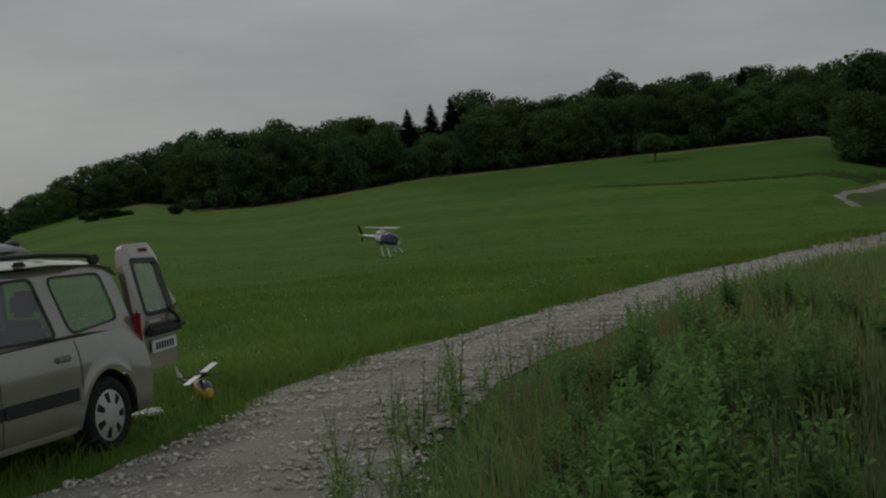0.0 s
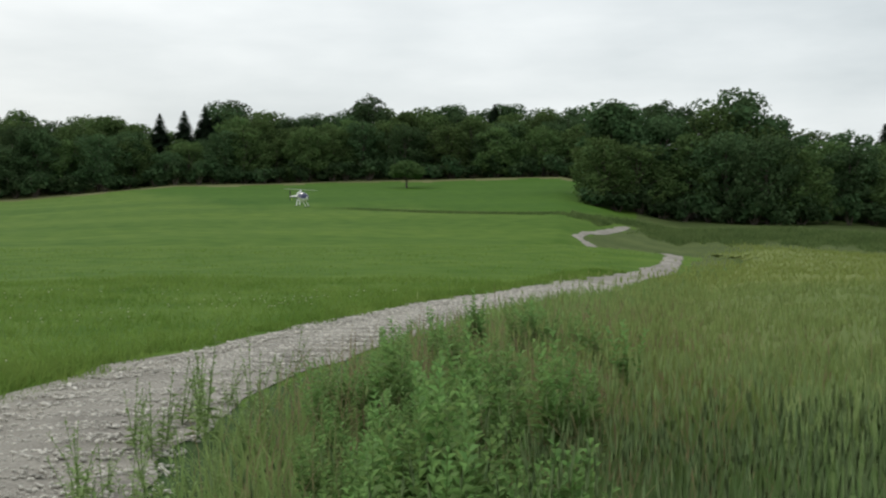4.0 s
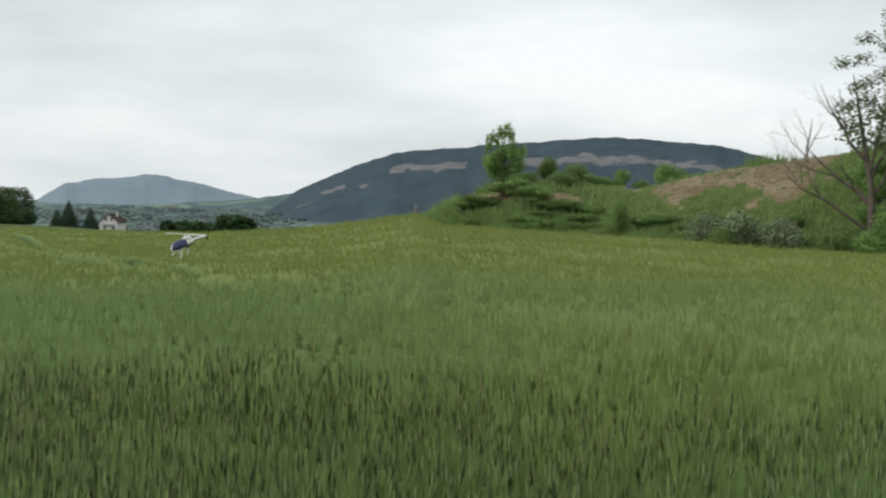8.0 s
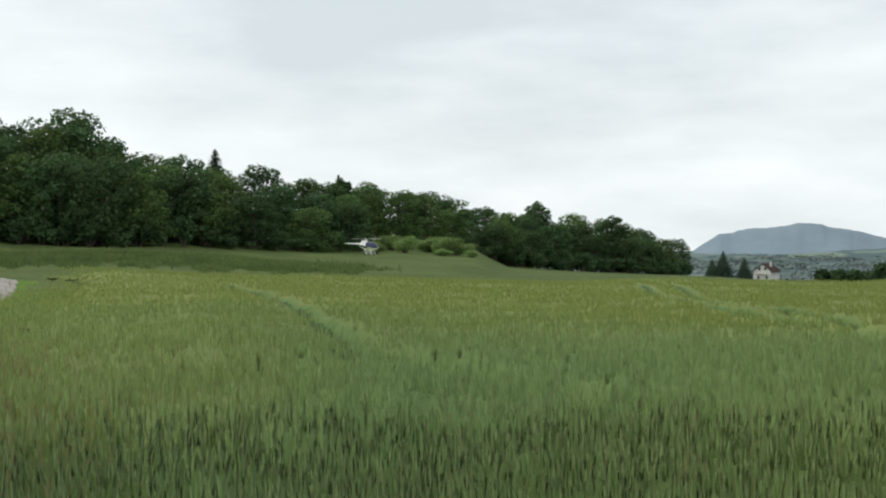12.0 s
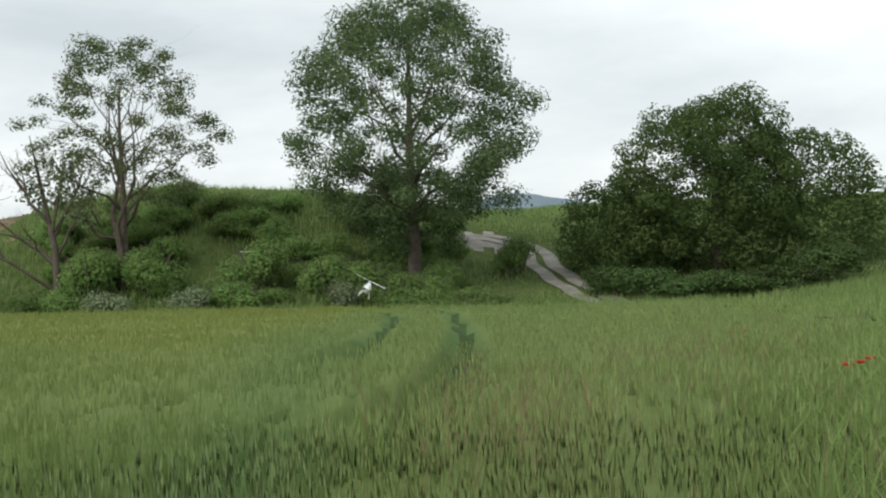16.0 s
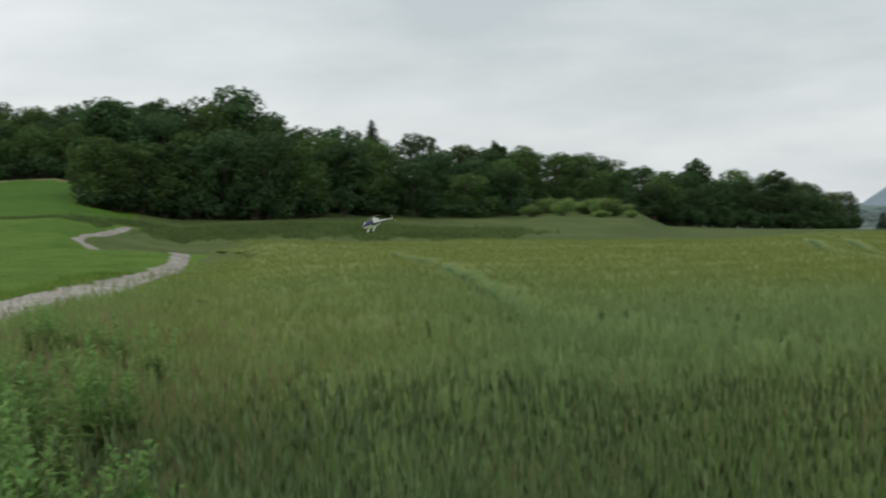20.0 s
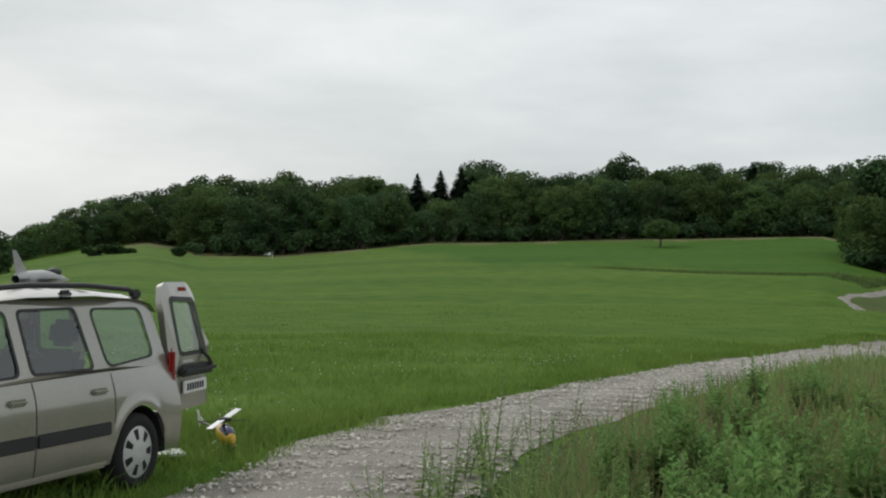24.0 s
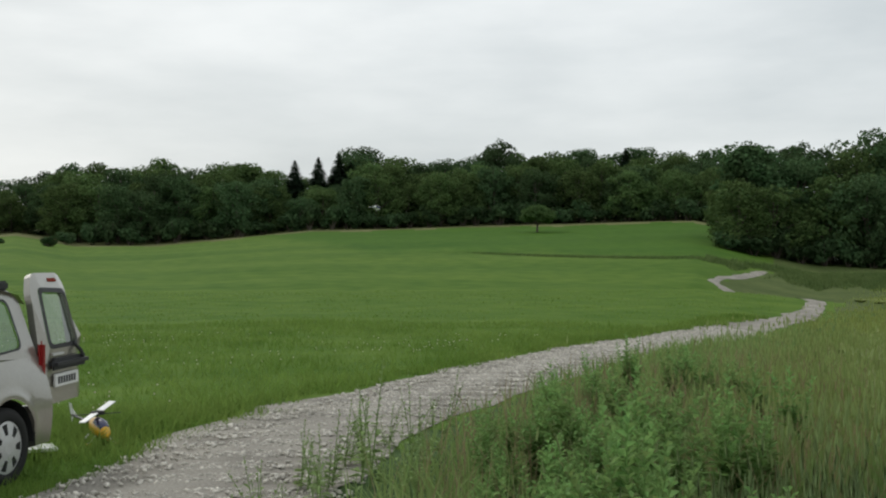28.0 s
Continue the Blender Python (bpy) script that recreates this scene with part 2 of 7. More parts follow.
# ---- mesh helpers ----
def mesh_of(name, verts, faces, mats, index=None, smooth=False):
    """A mesh from arrays: verts (n, 3), faces (m, 3 or 4) or a list of tuples."""
    me = bpy.data.meshes.new(name)
    verts = np.asarray(verts, dtype=np.float32)
    if isinstance(faces, np.ndarray):
        k = faces.shape[1]
        me.vertices.add(len(verts))
        me.vertices.foreach_set("co", verts.ravel())
        me.loops.add(faces.size)
        me.loops.foreach_set("vertex_index", faces.astype(np.int32).ravel())
        me.polygons.add(len(faces))
        me.polygons.foreach_set("loop_start", np.arange(0, faces.size, k, dtype=np.int32))
        me.polygons.foreach_set("loop_total", np.full(len(faces), k, dtype=np.int32))
    else:
        me.from_pydata([tuple(v) for v in verts], [], faces)
    for m in (mats if isinstance(mats, (list, tuple)) else [mats]):
        me.materials.append(m)
    if index is not None:
        me.polygons.foreach_set("material_index", np.asarray(index, dtype=np.int32))
    if smooth:
        me.polygons.foreach_set("use_smooth", np.ones(len(me.polygons), dtype=bool))
    me.update(calc_edges=True)
    return me


def piece(name, me, parent=None, label="", m=None):
    ob = new(name, me)
    if parent is not None:
        ob.parent = parent
    if m is not None:
        ob.matrix_basis = m
    return tagged(ob, label) if label else ob


def part(name, bm, material, parent=None, label="", smooth=True):
    """One bmesh as one mesh object under a thing or a part."""
    me = bpy.data.meshes.new(name)
    bm.to_mesh(me)
    bm.free()
    me.materials.append(material)
    if smooth:
        for p in me.polygons:
            p.use_smooth = True
        me.set_sharp_from_angle(angle=radians(38))
    return piece(name, me, parent, label)


# ---- lie of the land: direction in degrees, near edge and its height, far edge and its height ----
LAND_LEFT = [(-180, 60, 0.0, 200, 0.0), (-60, 60, -0.4, 220, -1.4), (-25, 60, -0.2, 240, -1.0), (-21.5, 60, 0.0, 240, 0.2), (-18.5, 60, 0.2, 240, 3.0), (-15.5, 60, 0.3, 245, 6.2),
             (-13, 60, 0.2, 250, 7.6), (-10.5, 70, 0.2, 230, 5.0), (-7, 70, 0.2, 230, 5.3), (0, 70, 0.3, 230, 8.0),
             (10, 70, 0.2, 235, 9.2), (18, 70, -0.2, 220, 9.0), (20.5, 80, -0.8, 150, 2.8), (23.4, 85, -1.4, 150, 1.3),
             (30, 85, -1.2, 150, 0.7), (39, 90, -1.8, 185, -0.4), (41, 92, -2.0, 212, 0.4), (44.5, 96, -2.3, 216, -0.6), (46, 98, -2.4, 230, -3.8), (48, 100, -2.6, 250, -5.0), (54, 108.5, -2.7, 320, -8.5), (55.6, 110, -2.93, 330, -9.2)]
LAND_RIGHT = [(62, 105, -2.84, 330, -12.0), (66, 95, -2.07, 200, -7.0), (68, 90, -1.47, 150, -4.2), (70, 85, -0.85, 112, -2.0), (71.8, 81, -0.4, 100, -1.0), (72.5, 79, -0.8, 92, 0.1), (73.2, 78, -1.05, 88, 0.6), (74.7, 76.6, -1.1, 86, 1.6),
              (76.6, 75, -1.2, 84, 2.5), (79, 73, -1.3, 85, 2.4), (82, 70, -1.4, 85, 2.1), (86, 67, -1.5, 84, 3.6), (91, 64, -1.6, 82, 4.5),
              (97, 60, -1.6, 80, 6.0), (104, 57, -1.6, 78, 5.3), (110, 54, -1.6, 84, 3.6), (116, 50, -1.6, 100, 4.4),
              (124, 49, -1.4, 110, 4.8), (131, 49, -0.8, 110, 4.6), (150, 60, 0.0, 200, 3.0), (180, 60, 0.0, 200, 0.0)]
LAND = np.array(LAND_LEFT + LAND_RIGHT, dtype=float)


def height(x, y):
    """Height of the ground."""
    x, y = np.asarray(x, dtype=float), np.asarray(y, dtype=float)
    az, r = np.degrees(np.arctan2(x, y)), np.hypot(x, y)
    r1, z1, r2, z2 = (np.interp(az, LAND[:, 0], LAND[:, k]) for k in (1, 2, 3, 4))
    near = z1 * np.clip((r - 8) / (r1 - 8), 0, 1)
    t = np.clip((r - r1) / (r2 - r1), 0, 1)
    t = np.where(az > 71, t * t * (3 - 2 * t), t ** 1.15)
    z = np.where(r < r1, near, z1 + (z2 - z1) * t)
    valley = np.clip((az - 38) / 12, 0, 1) * np.clip((104 - az) / 8, 0, 1)
    over = np.clip((r - r2) / 1100, 0, 1)
    rise = np.clip(r - r2, 0, 160) * np.where(az > 100, 0.028, 0.06) * np.clip((az + 22) / 3, 0, 1)
    z = z + np.where(r > r2, (1 - valley) * rise + valley * (-55 - z2) * over, 0)
    bumps = 0.10 * np.sin(x * 0.19 + 1.3 * np.sin(y * 0.11)) * np.sin(y * 0.16 + 0.7)
    dip = 1.1 * np.exp(-((x - 27.0) ** 2) / 16 - ((y - 71.0) * 0.8) ** 2 / 24)
    rise2 = 0.8 * np.exp(-((x - 24.0) / 7.0) ** 2 - ((y - 57.0) / 11.0) ** 2)
    return z - dip + rise2 + bumps * np.clip((r - 14) / 30, 0, 1)


ROAD = [(-9, -34), (-5.2, -12), (-3.2, -3), (-2.2, 3), (-1.7, 6.6), (-1.15, 9.6), (0.2, 13.3), (2.8, 18.3), (6.3, 24.4), (11, 32),
        (17, 42.5), (21.7, 51), (24.5, 57.5), (26.6, 66), (27.6, 74), (28.6, 80.5), (29.4, 86), (31.6, 91.5), (36.0, 99), (43.5, 113)]


def smooth_line(points, step):
    """Points every step metres along a rounded line."""
    p = np.array(points, dtype=float)
    q = [p[0]]
    for i in range(len(p) - 1):
        a, b, c, d = p[max(i - 1, 0)], p[i], p[i + 1], p[min(i + 2, len(p) - 1)]
        n = max(2, int(np.linalg.norm(c - b) / step))
        for t in np.linspace(0, 1, n + 1)[1:]:
            q.append(0.5 * (2 * b + (c - a) * t + (2 * a - 5 * b + 4 * c - d) * t * t + (3 * b - a - 3 * c + d) * t ** 3))
    return np.array(q)


ROAD_LINE = smooth_line(ROAD, 0.6)


def road_gap(x, y):
    """Distance from the middle of the track; negative side is the meadow's."""
    x, y = np.asarray(x, dtype=float).ravel(), np.asarray(y, dtype=float).ravel()
    best, side = np.full(x.shape, 1e9), np.zeros(x.shape)
    for i in range(len(ROAD_LINE) - 1):
        a, b = ROAD_LINE[i], ROAD_LINE[i + 1]
        d = b - a
        t = np.clip(((x - a[0]) * d[0] + (y - a[1]) * d[1]) / (d @ d), 0, 1)
        px, py = x - a[0] - t * d[0], y - a[1] - t * d[1]
        g = np.hypot(px, py)
        s = np.sign(px * d[1] - py * d[0])
        near = g < best
        best, side = np.where(near, g, best), np.where(near, s, side)
    return best * np.where(side == 0, 1, side)


# ---- ground: one sheet to the horizon ----
def build_ground():
    radii = np.concatenate([np.linspace(0.0, 12, 28), np.geomspace(12.4, 45, 50), np.arange(46, 60, 0.8), np.arange(60, 90, 0.4), np.arange(90, 118, 0.8), np.geomspace(120, 420, 60), np.geomspace(440, 4600, 40)])
    angles = np.radians(np.concatenate([np.arange(-180, -40, 5.0), np.arange(-40, 70, 0.5), np.arange(70, 95, 0.25), np.arange(95, 140, 0.5), np.arange(140, 180, 5.0)]))
    a, r = np.meshgrid(angles, radii)
    x, y = r * np.sin(a), r * np.cos(a)
    z = height(x, y)
    n, k = len(radii), len(angles)
    verts = np.stack([x.ravel(), y.ravel(), z.ravel()], 1)
    i, j = np.meshgrid(np.arange(n - 1), np.arange(k), indexing="ij")
    faces = np.stack([i * k + j, i * k + (j + 1) % k, (i + 1) * k + (j + 1) % k, (i + 1) * k + j], -1).reshape(-1, 4)
    mid = verts[faces].mean(1)
    az, rr = np.degrees(np.arctan2(mid[:, 0], mid[:, 1])), np.hypot(mid[:, 0], mid[:, 1])
    edge = np.interp(az, LAND[:, 0], LAND[:, 1])
    gap = road_gap(mid[:, 0], mid[:, 1])
    index = np.zeros(len(faces), dtype=int)
    index[(gap > 1.2) & (az > -14) & (az < 140) & (rr < edge)] = 1
    index[(((gap > 0.5) & (rr > 78) & (az > 10)) | ((rr > 112 + 6 * np.sin(az * 1.7)) & (az > 21.5))) & (index == 0) & (az < 160)] = 4
    index[(az > 15) & (az < 25.8) & (rr > 46) & (gap > 1.1)] = 4
    index[(az > 40) & (az < 135) & (rr > 30) & (index == 0)] = 4
    index[(index != 1) & (az > -14) & (az < 19.5) & (rr > np.interp(az, (-14, -9, 0, 10, 19), (252, 226, 224, 228, 222)) + 3 * np.sin(az * 2))] = 6
    index[sandy(mid[:, 0], mid[:, 1])] = 3
    index[(az > 110.6) & (az < 113.2) & (np.abs(rr - 74.2 - 0.8 * np.sin(az * 5)) < 2.2)] = 5
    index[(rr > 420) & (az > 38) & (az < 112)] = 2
    faces = np.vstack([faces, faces[-1:]])
    index = np.append(index, index[-1])
    me = mesh_of("ground", verts, faces[:, ::-1].copy(), [M_MEADOW, M_FIELD, M_VALLEY, M_SAND, M_ROUGH, M_GRAVEL, M_DRY], index, True)
    az, rr = np.degrees(np.arctan2(verts[:, 0], verts[:, 1])), np.hypot(verts[:, 0], verts[:, 1])
    el = np.degrees(np.arctan2(verts[:, 2] - 1.7, rr))
    start = 0.62 - np.clip(az - 10, 0, 9) * 0.05 + np.clip(3 - az, 0, 8) * 0.16 + 0.06 * np.sin(az * 1.3) + 0.04 * np.sin(az * 4.1)
    ripe_attribute(me, np.where((az > -12) & (az < 21) & (rr > 100), np.clip((el - start) / 0.3 + 0.5, 0, 1), 0))
    return tagged(new("ground", me), "green meadow and wheat land rising towards woods", "ground", kind="structure")


def near_left(y):
    """Extra width of the gravel on the meadow side, beside the car's bonnet."""
    return np.interp(y, (6.0, 9.2), (0.75, 0))


def build_road():
    p = ROAD_LINE
    d = np.gradient(p, axis=0)
    d /= np.linalg.norm(d, axis=1)[:, None]
    across = np.stack([d[:, 1], -d[:, 0]], 1)
    rng = np.random.default_rng(3)
    offs = np.linspace(-1, 1, 9)
    wob = np.convolve(rng.normal(0, 0.35, len(p) + 8), np.ones(9) / 9, "valid")
    wob2 = np.convolve(rng.normal(0, 0.35, len(p) + 8), np.ones(9) / 9, "valid")
    wob = wob + 0.10 * np.sin(p[:, 1] * 1.1) + 0.07 * np.sin(p[:, 1] * 2.7 + 1)
    verts = []
    for o in offs:
        half = (np.interp(p[:, 1], (18, 36, 55, 75), (1.2, 0.85, 0.46, 0.45) if o < 0 else (1.0, 0.55, 0.32, 0.45)) + (0.75 * np.interp(p[:, 1], (5, 13), (1, 0)) if o > 0 else 0)) + (wob if o < 0 else wob2) * abs(o) - (0.3 * np.interp(p[:, 1], (9, 14), (1, 0)) - near_left(p[:, 1]) if o < 0 else 0)
        q = p + across * (o * half)[:, None]
        z = height(q[:, 0], q[:, 1]) + 0.035 * (1 - o * o) + 0.012 - 0.02 * np.exp(-((abs(o) - 0.55) / 0.2) ** 2)
        verts.append(np.column_stack([q, z]))
    verts = np.stack(verts, 1).reshape(-1, 3)
    i, j = np.meshgrid(np.arange(len(p) - 1), np.arange(8), indexing="ij")
    faces = np.stack([i * 9 + j, i * 9 + j + 1, (i + 1) * 9 + j + 1, (i + 1) * 9 + j], -1).reshape(-1, 4)
    me = mesh_of("road", verts, faces[:, ::-1].copy(), M_GRAVEL, None, True)
    return tagged(new("road", me), "pale gravel farm track between meadow and wheat", "track", kind="structure")




# ---- distance: hills ----
def ridge(name, label, rows, r0, r1, z0, mats, cliffs=None, steps=14, seed=1, knolls=()):
    """A hill whose crest follows rows of (direction, elevation in degrees)."""
    az = np.arange(rows[0][0], rows[-1][0] + 0.01, 0.12)
    el = np.interp(az, [a for a, e in rows], [e for a, e in rows])
    rng = np.random.default_rng(seed)
    el = np.convolve(np.pad(el, 8, "edge"), np.ones(17) / 17, "valid")
    el = el + np.convolve(rng.normal(0, 0.05, len(az) + 4), np.ones(5) / 5, "valid")
    for a0, a1, rise in knolls:
        el = el + rise * np.clip(np.minimum(az - a0, a1 - az) / 0.3, 0, 1)
    top = 1.7 + r1 * np.tan(np.radians(el))
    t = np.linspace(0, 1, steps)
    verts, mask = [], []
    for k, s in enumerate(t):
        s2 = s
        rr = r0 + (r1 - r0) * s2
        z = z0 + (top - z0) * s
        wob = 0.012 * rr * np.sin(az * 2.1 + 3 * s) * np.sin(math.pi * s)
        verts.append(np.stack([(rr + wob) * np.sin(np.radians(az)), (rr + wob) * np.cos(np.radians(az)), z], 1))
    back = verts[-1] * np.array([1.3, 1.3, 1.0]) - np.array([0, 0, 60.0])
    verts.append(back)
    verts = np.concatenate(verts)
    n, k = steps + 1, len(az)
    i, j = np.meshgrid(np.arange(n - 1), np.arange(k - 1), indexing="ij")
    faces = np.stack([i * k + j, i * k + j + 1, (i + 1) * k + j + 1, (i + 1) * k + j], -1).reshape(-1, 4)
    me = mesh_of(name, verts, faces[:, ::-1].copy(), mats, None, True)
    if cliffs:
        vaz = np.degrees(np.arctan2(verts[:, 0], verts[:, 1]))
        row = np.repeat(np.arange(n), k) / (steps - 1)
        rock = np.zeros(len(verts))
        for a0, a1, s0, s1 in cliffs:
            ends = np.clip(np.minimum(vaz - a0, a1 - vaz) / 0.5 + 0.5, 0, 1)
            mid = (s0 + s1) / 2 + 0.012 * np.sin(vaz * 2.3 + a0) + 0.006 * np.sin(vaz * 6.1)
            rock = np.maximum(rock, ends * np.clip(1.5 - 1.3 * np.abs(row - mid) / ((s1 - s0) / 2), 0, 1) * 0.56)
        me.attributes.new("rock", "FLOAT", "POINT").data.foreach_set("value", rock.astype(np.float32))
    return tagged(new(name, me), label, "hill", kind="structure")


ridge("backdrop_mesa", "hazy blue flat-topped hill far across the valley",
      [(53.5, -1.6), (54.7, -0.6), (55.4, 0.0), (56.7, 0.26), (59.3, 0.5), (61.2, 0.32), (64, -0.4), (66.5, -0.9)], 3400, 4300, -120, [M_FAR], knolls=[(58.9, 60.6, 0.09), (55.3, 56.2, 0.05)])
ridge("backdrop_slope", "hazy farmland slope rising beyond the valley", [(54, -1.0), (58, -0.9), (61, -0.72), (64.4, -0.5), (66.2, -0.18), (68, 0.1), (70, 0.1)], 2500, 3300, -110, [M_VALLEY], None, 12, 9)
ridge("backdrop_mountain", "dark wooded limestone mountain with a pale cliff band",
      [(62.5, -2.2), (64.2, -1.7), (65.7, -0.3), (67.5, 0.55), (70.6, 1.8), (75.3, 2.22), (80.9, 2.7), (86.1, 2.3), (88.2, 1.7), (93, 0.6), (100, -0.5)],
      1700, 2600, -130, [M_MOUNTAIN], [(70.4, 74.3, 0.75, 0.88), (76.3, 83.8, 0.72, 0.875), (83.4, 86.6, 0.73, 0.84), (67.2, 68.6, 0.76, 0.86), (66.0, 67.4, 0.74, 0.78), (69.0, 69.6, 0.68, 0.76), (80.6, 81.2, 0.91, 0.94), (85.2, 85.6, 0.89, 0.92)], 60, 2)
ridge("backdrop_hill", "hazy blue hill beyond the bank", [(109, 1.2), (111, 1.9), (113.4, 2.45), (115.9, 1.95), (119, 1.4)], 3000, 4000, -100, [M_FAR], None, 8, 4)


# ---- trees ----
def leaf_cloud(rng, blobs, count, size, up=0.4, shell=0.55):
    """Leaf sprays as small bent quads spread through rounded masses (x, y, z, rx, ry, rz)."""
    b = np.array(blobs, dtype=float)
    w = b[:, 3] * b[:, 4] + b[:, 4] * b[:, 5] + b[:, 3] * b[:, 5]
    pick = rng.choice(len(b), count, p=w / w.sum())
    d = rng.normal(size=(count, 3))
    d /= np.linalg.norm(d, axis=1)[:, None]
    rad = shell + (1 - shell) * rng.random(count) ** 0.6
    rad *= 1 + 0.10 * np.sin(d[:, 0] * 7 + pick) * np.sin(d[:, 2] * 6 + 2 * pick) + rng.normal(0, 0.05, count)
    c = b[pick, :3] + d * b[pick, 3:] * rad[:, None]
    n = d + rng.normal(0, 0.55, (count, 3)) + np.array([0, 0, up])
    n /= np.linalg.norm(n, axis=1)[:, None]
    t = np.cross(n, rng.normal(size=(count, 3)))
    t /= np.linalg.norm(t, axis=1)[:, None]
    u = np.cross(n, t)
    s = (size * (0.6 + 0.8 * rng.random(count)))[:, None]
    verts = np.stack([c - t * s * 0.5, c + u * s * 0.42 + n * s * 0.12, c + t * s * 0.5, c - u * s * 0.42 + n * s * 0.12], 1).reshape(-1, 3)
    faces = np.arange(count * 4).reshape(-1, 4)
    return verts, faces


def limb(rows, sides=7):
    """A tapered round limb along rows of (x, y, z, radius)."""
    rows = np.array(rows, dtype=float)
    verts, faces = [], []
    ang = np.linspace(0, 2 * math.pi, sides, endpoint=False)
    d = np.gradient(rows[:, :3], axis=0)
    for p, dd in zip(rows, d):
        dd = dd / (np.linalg.norm(dd) + 1e-9)
        a = np.cross(dd, (1, 0, 0.3)) if abs(dd[0]) < 0.8 else np.cross(dd, (0, 1, 0))
        a /= np.linalg.norm(a)
        b = np.cross(dd, a)
        verts += [p[:3] + p[3] * (math.cos(q) * a + math.sin(q) * b) for q in ang]
    for i in range(len(rows) - 1):
        for j in range(sides):
            faces.append((i * sides + j, i * sides + (j + 1) % sides, (i + 1) * sides + (j + 1) % sides, (i + 1) * sides + j))
    return np.array(verts), np.array(faces)


def join(parts):
    verts, faces, base = [], [], 0
    for v, f in parts:
        verts.append(v)
        faces.append(f + base)
        base += len(v)
    return np.concatenate(verts), np.concatenate(faces)


def branches(rng, base, tip, r, depth, spread, out, sides=5):
    """A limb from base towards tip, with side limbs in turn."""
    base, tip = np.array(base, dtype=float), np.array(tip, dtype=float)
    n = 5
    line = [base + (tip - base) * t for t in np.linspace(0, 1, n)]
    length = np.linalg.norm(tip - base)
    for k in range(1, n - 1):
        line[k] = line[k] + rng.normal(0, 0.035 * length, 3)
    out.append(limb([(*p, r * (1 - 0.9 * k / (n - 1))) for k, p in enumerate(line)], sides))
    if depth == 0:
        return
    for k in range(int(3 + rng.integers(0, 3))):
        t = 0.3 + 0.65 * rng.random()
        p = base + (tip - base) * t
        d = (tip - base) / length + rng.normal(0, spread, 3) + np.array([0, 0, 0.15])
        d /= np.linalg.norm(d)
        branches(rng, p, p + d * length * (0.35 + 0.3 * rng.random()), r * (1 - 0.85 * t) * 0.62, depth - 1, spread, out, max(3, sides - 1))


def wood_tree_meshes(seed, h, width, leaf, count, low=0.12):
    """Trunk and crown of a broadleaf tree of a wood's edge."""
    rng = np.random.default_rng(seed)
    parts = [limb([(0, 0, -0.6, 0.028 * h), (0.1, 0, h * 0.3, 0.02 * h), (-0.1, 0.1, h * 0.6, 0.013 * h), (0, 0, h * 0.92, 0.003 * h)])]
    blobs = []
    for k in range(30):
        t = (k + rng.random()) / 30
        z = h * (low + 0.08 + (0.84 - low) * t)
        ra = width * 0.5 * (0.35 + 0.65 * math.sin(math.pi * min(1, 0.25 + 0.68 * t)))
        a = k * 2.4 + rng.normal(0, 0.4)
        off = ra * (0.45 + 0.5 * math.sqrt(rng.random()))
        s = width * (0.10 + 0.09 * rng.random())
        blobs.append((off * math.cos(a), off * math.sin(a), z, s * 1.2, s * 1.2, s * 0.75))
        if k % 2:
            parts.append(limb([(0, 0, z * 0.62, 0.008 * h), (off * math.cos(a) * 0.6, off * math.sin(a) * 0.6, z * 0.9, 0.005 * h), (off * math.cos(a), off * math.sin(a), z, 0.002 * h)], 4))
    blobs.append((0, 0, h * 0.88, width * 0.16, width * 0.16, h * 0.11))
    blobs.append((0, 0, h * 0.5, width * 0.27, width * 0.27, h * 0.3))
    v, f = leaf_cloud(rng, blobs, count, leaf)
    return join(parts), (v, f)


def fir_meshes(seed, h, width, count):
    rng = np.random.default_rng(seed)
    trunk = limb([(0, 0, -0.4, 0.02 * h), (0, 0, h * 0.5, 0.011 * h), (0, 0, h, 0.002 * h)], 6)
    t = 1 - rng.random(count) ** 0.68
    z = h * (0.1 + 0.9 * t)
    tier = 0.75 + 0.25 * np.abs(np.sin(z / h * 26))
    rad = width * 0.5 * (1 - t) ** 0.85 * tier * np.sqrt(0.25 + 0.75 * rng.random(count))
    a = rng.random(count) * 2 * math.pi
    c = np.stack([rad * np.cos(a), rad * np.sin(a), z - rad * 0.28], 1)
    o = np.stack([np.cos(a), np.sin(a), np.full(count, -0.35)], 1)
    side = np.stack([-np.sin(a), np.cos(a), np.zeros(count)], 1)
    s = (h * 0.05 * (0.6 + 0.8 * rng.random(count)) * (0.3 + 0.7 * (1 - t)))[:, None]
    verts = np.stack([c - o * s, c + side * s * 0.5, c + o * s, c - side * s * 0.5], 1).reshape(-1, 3)
    return trunk, (verts, np.arange(count * 4).reshape(-1, 4))


def tree_thing(name, meshes, bark, leaf, label, category="tree", group=""):
    ob = tagged(new(name), label, category, group)
    (tv, tf), (lv, lf) = meshes
    piece("trunk", mesh_of("trunk", tv, tf, bark, None, True), ob)
    piece("crown", mesh_of("crown", lv, lf, leaf), ob)
    return ob


def at(az, r, dz=0.0, turn=0.0, lean=0.0):
    x, y = r * math.sin(radians(az)), r * math.cos(radians(az))
    return pose(x, y, float(height(x, y)) + dz, lean, 0, turn)


def put(ob, m, s=1.0, sz=None):
    ob.scale = (s, s, sz or s)
    ob.matrix_basis = m @ Matrix.Diagonal((s, s, sz or s, 1))
    return ob


def copy_scaled(ob, m, s, sz):
    c = copy_thing(ob, m)
    c.matrix_basis = m @ Matrix.Diagonal((s, s, sz, 1))
    return c


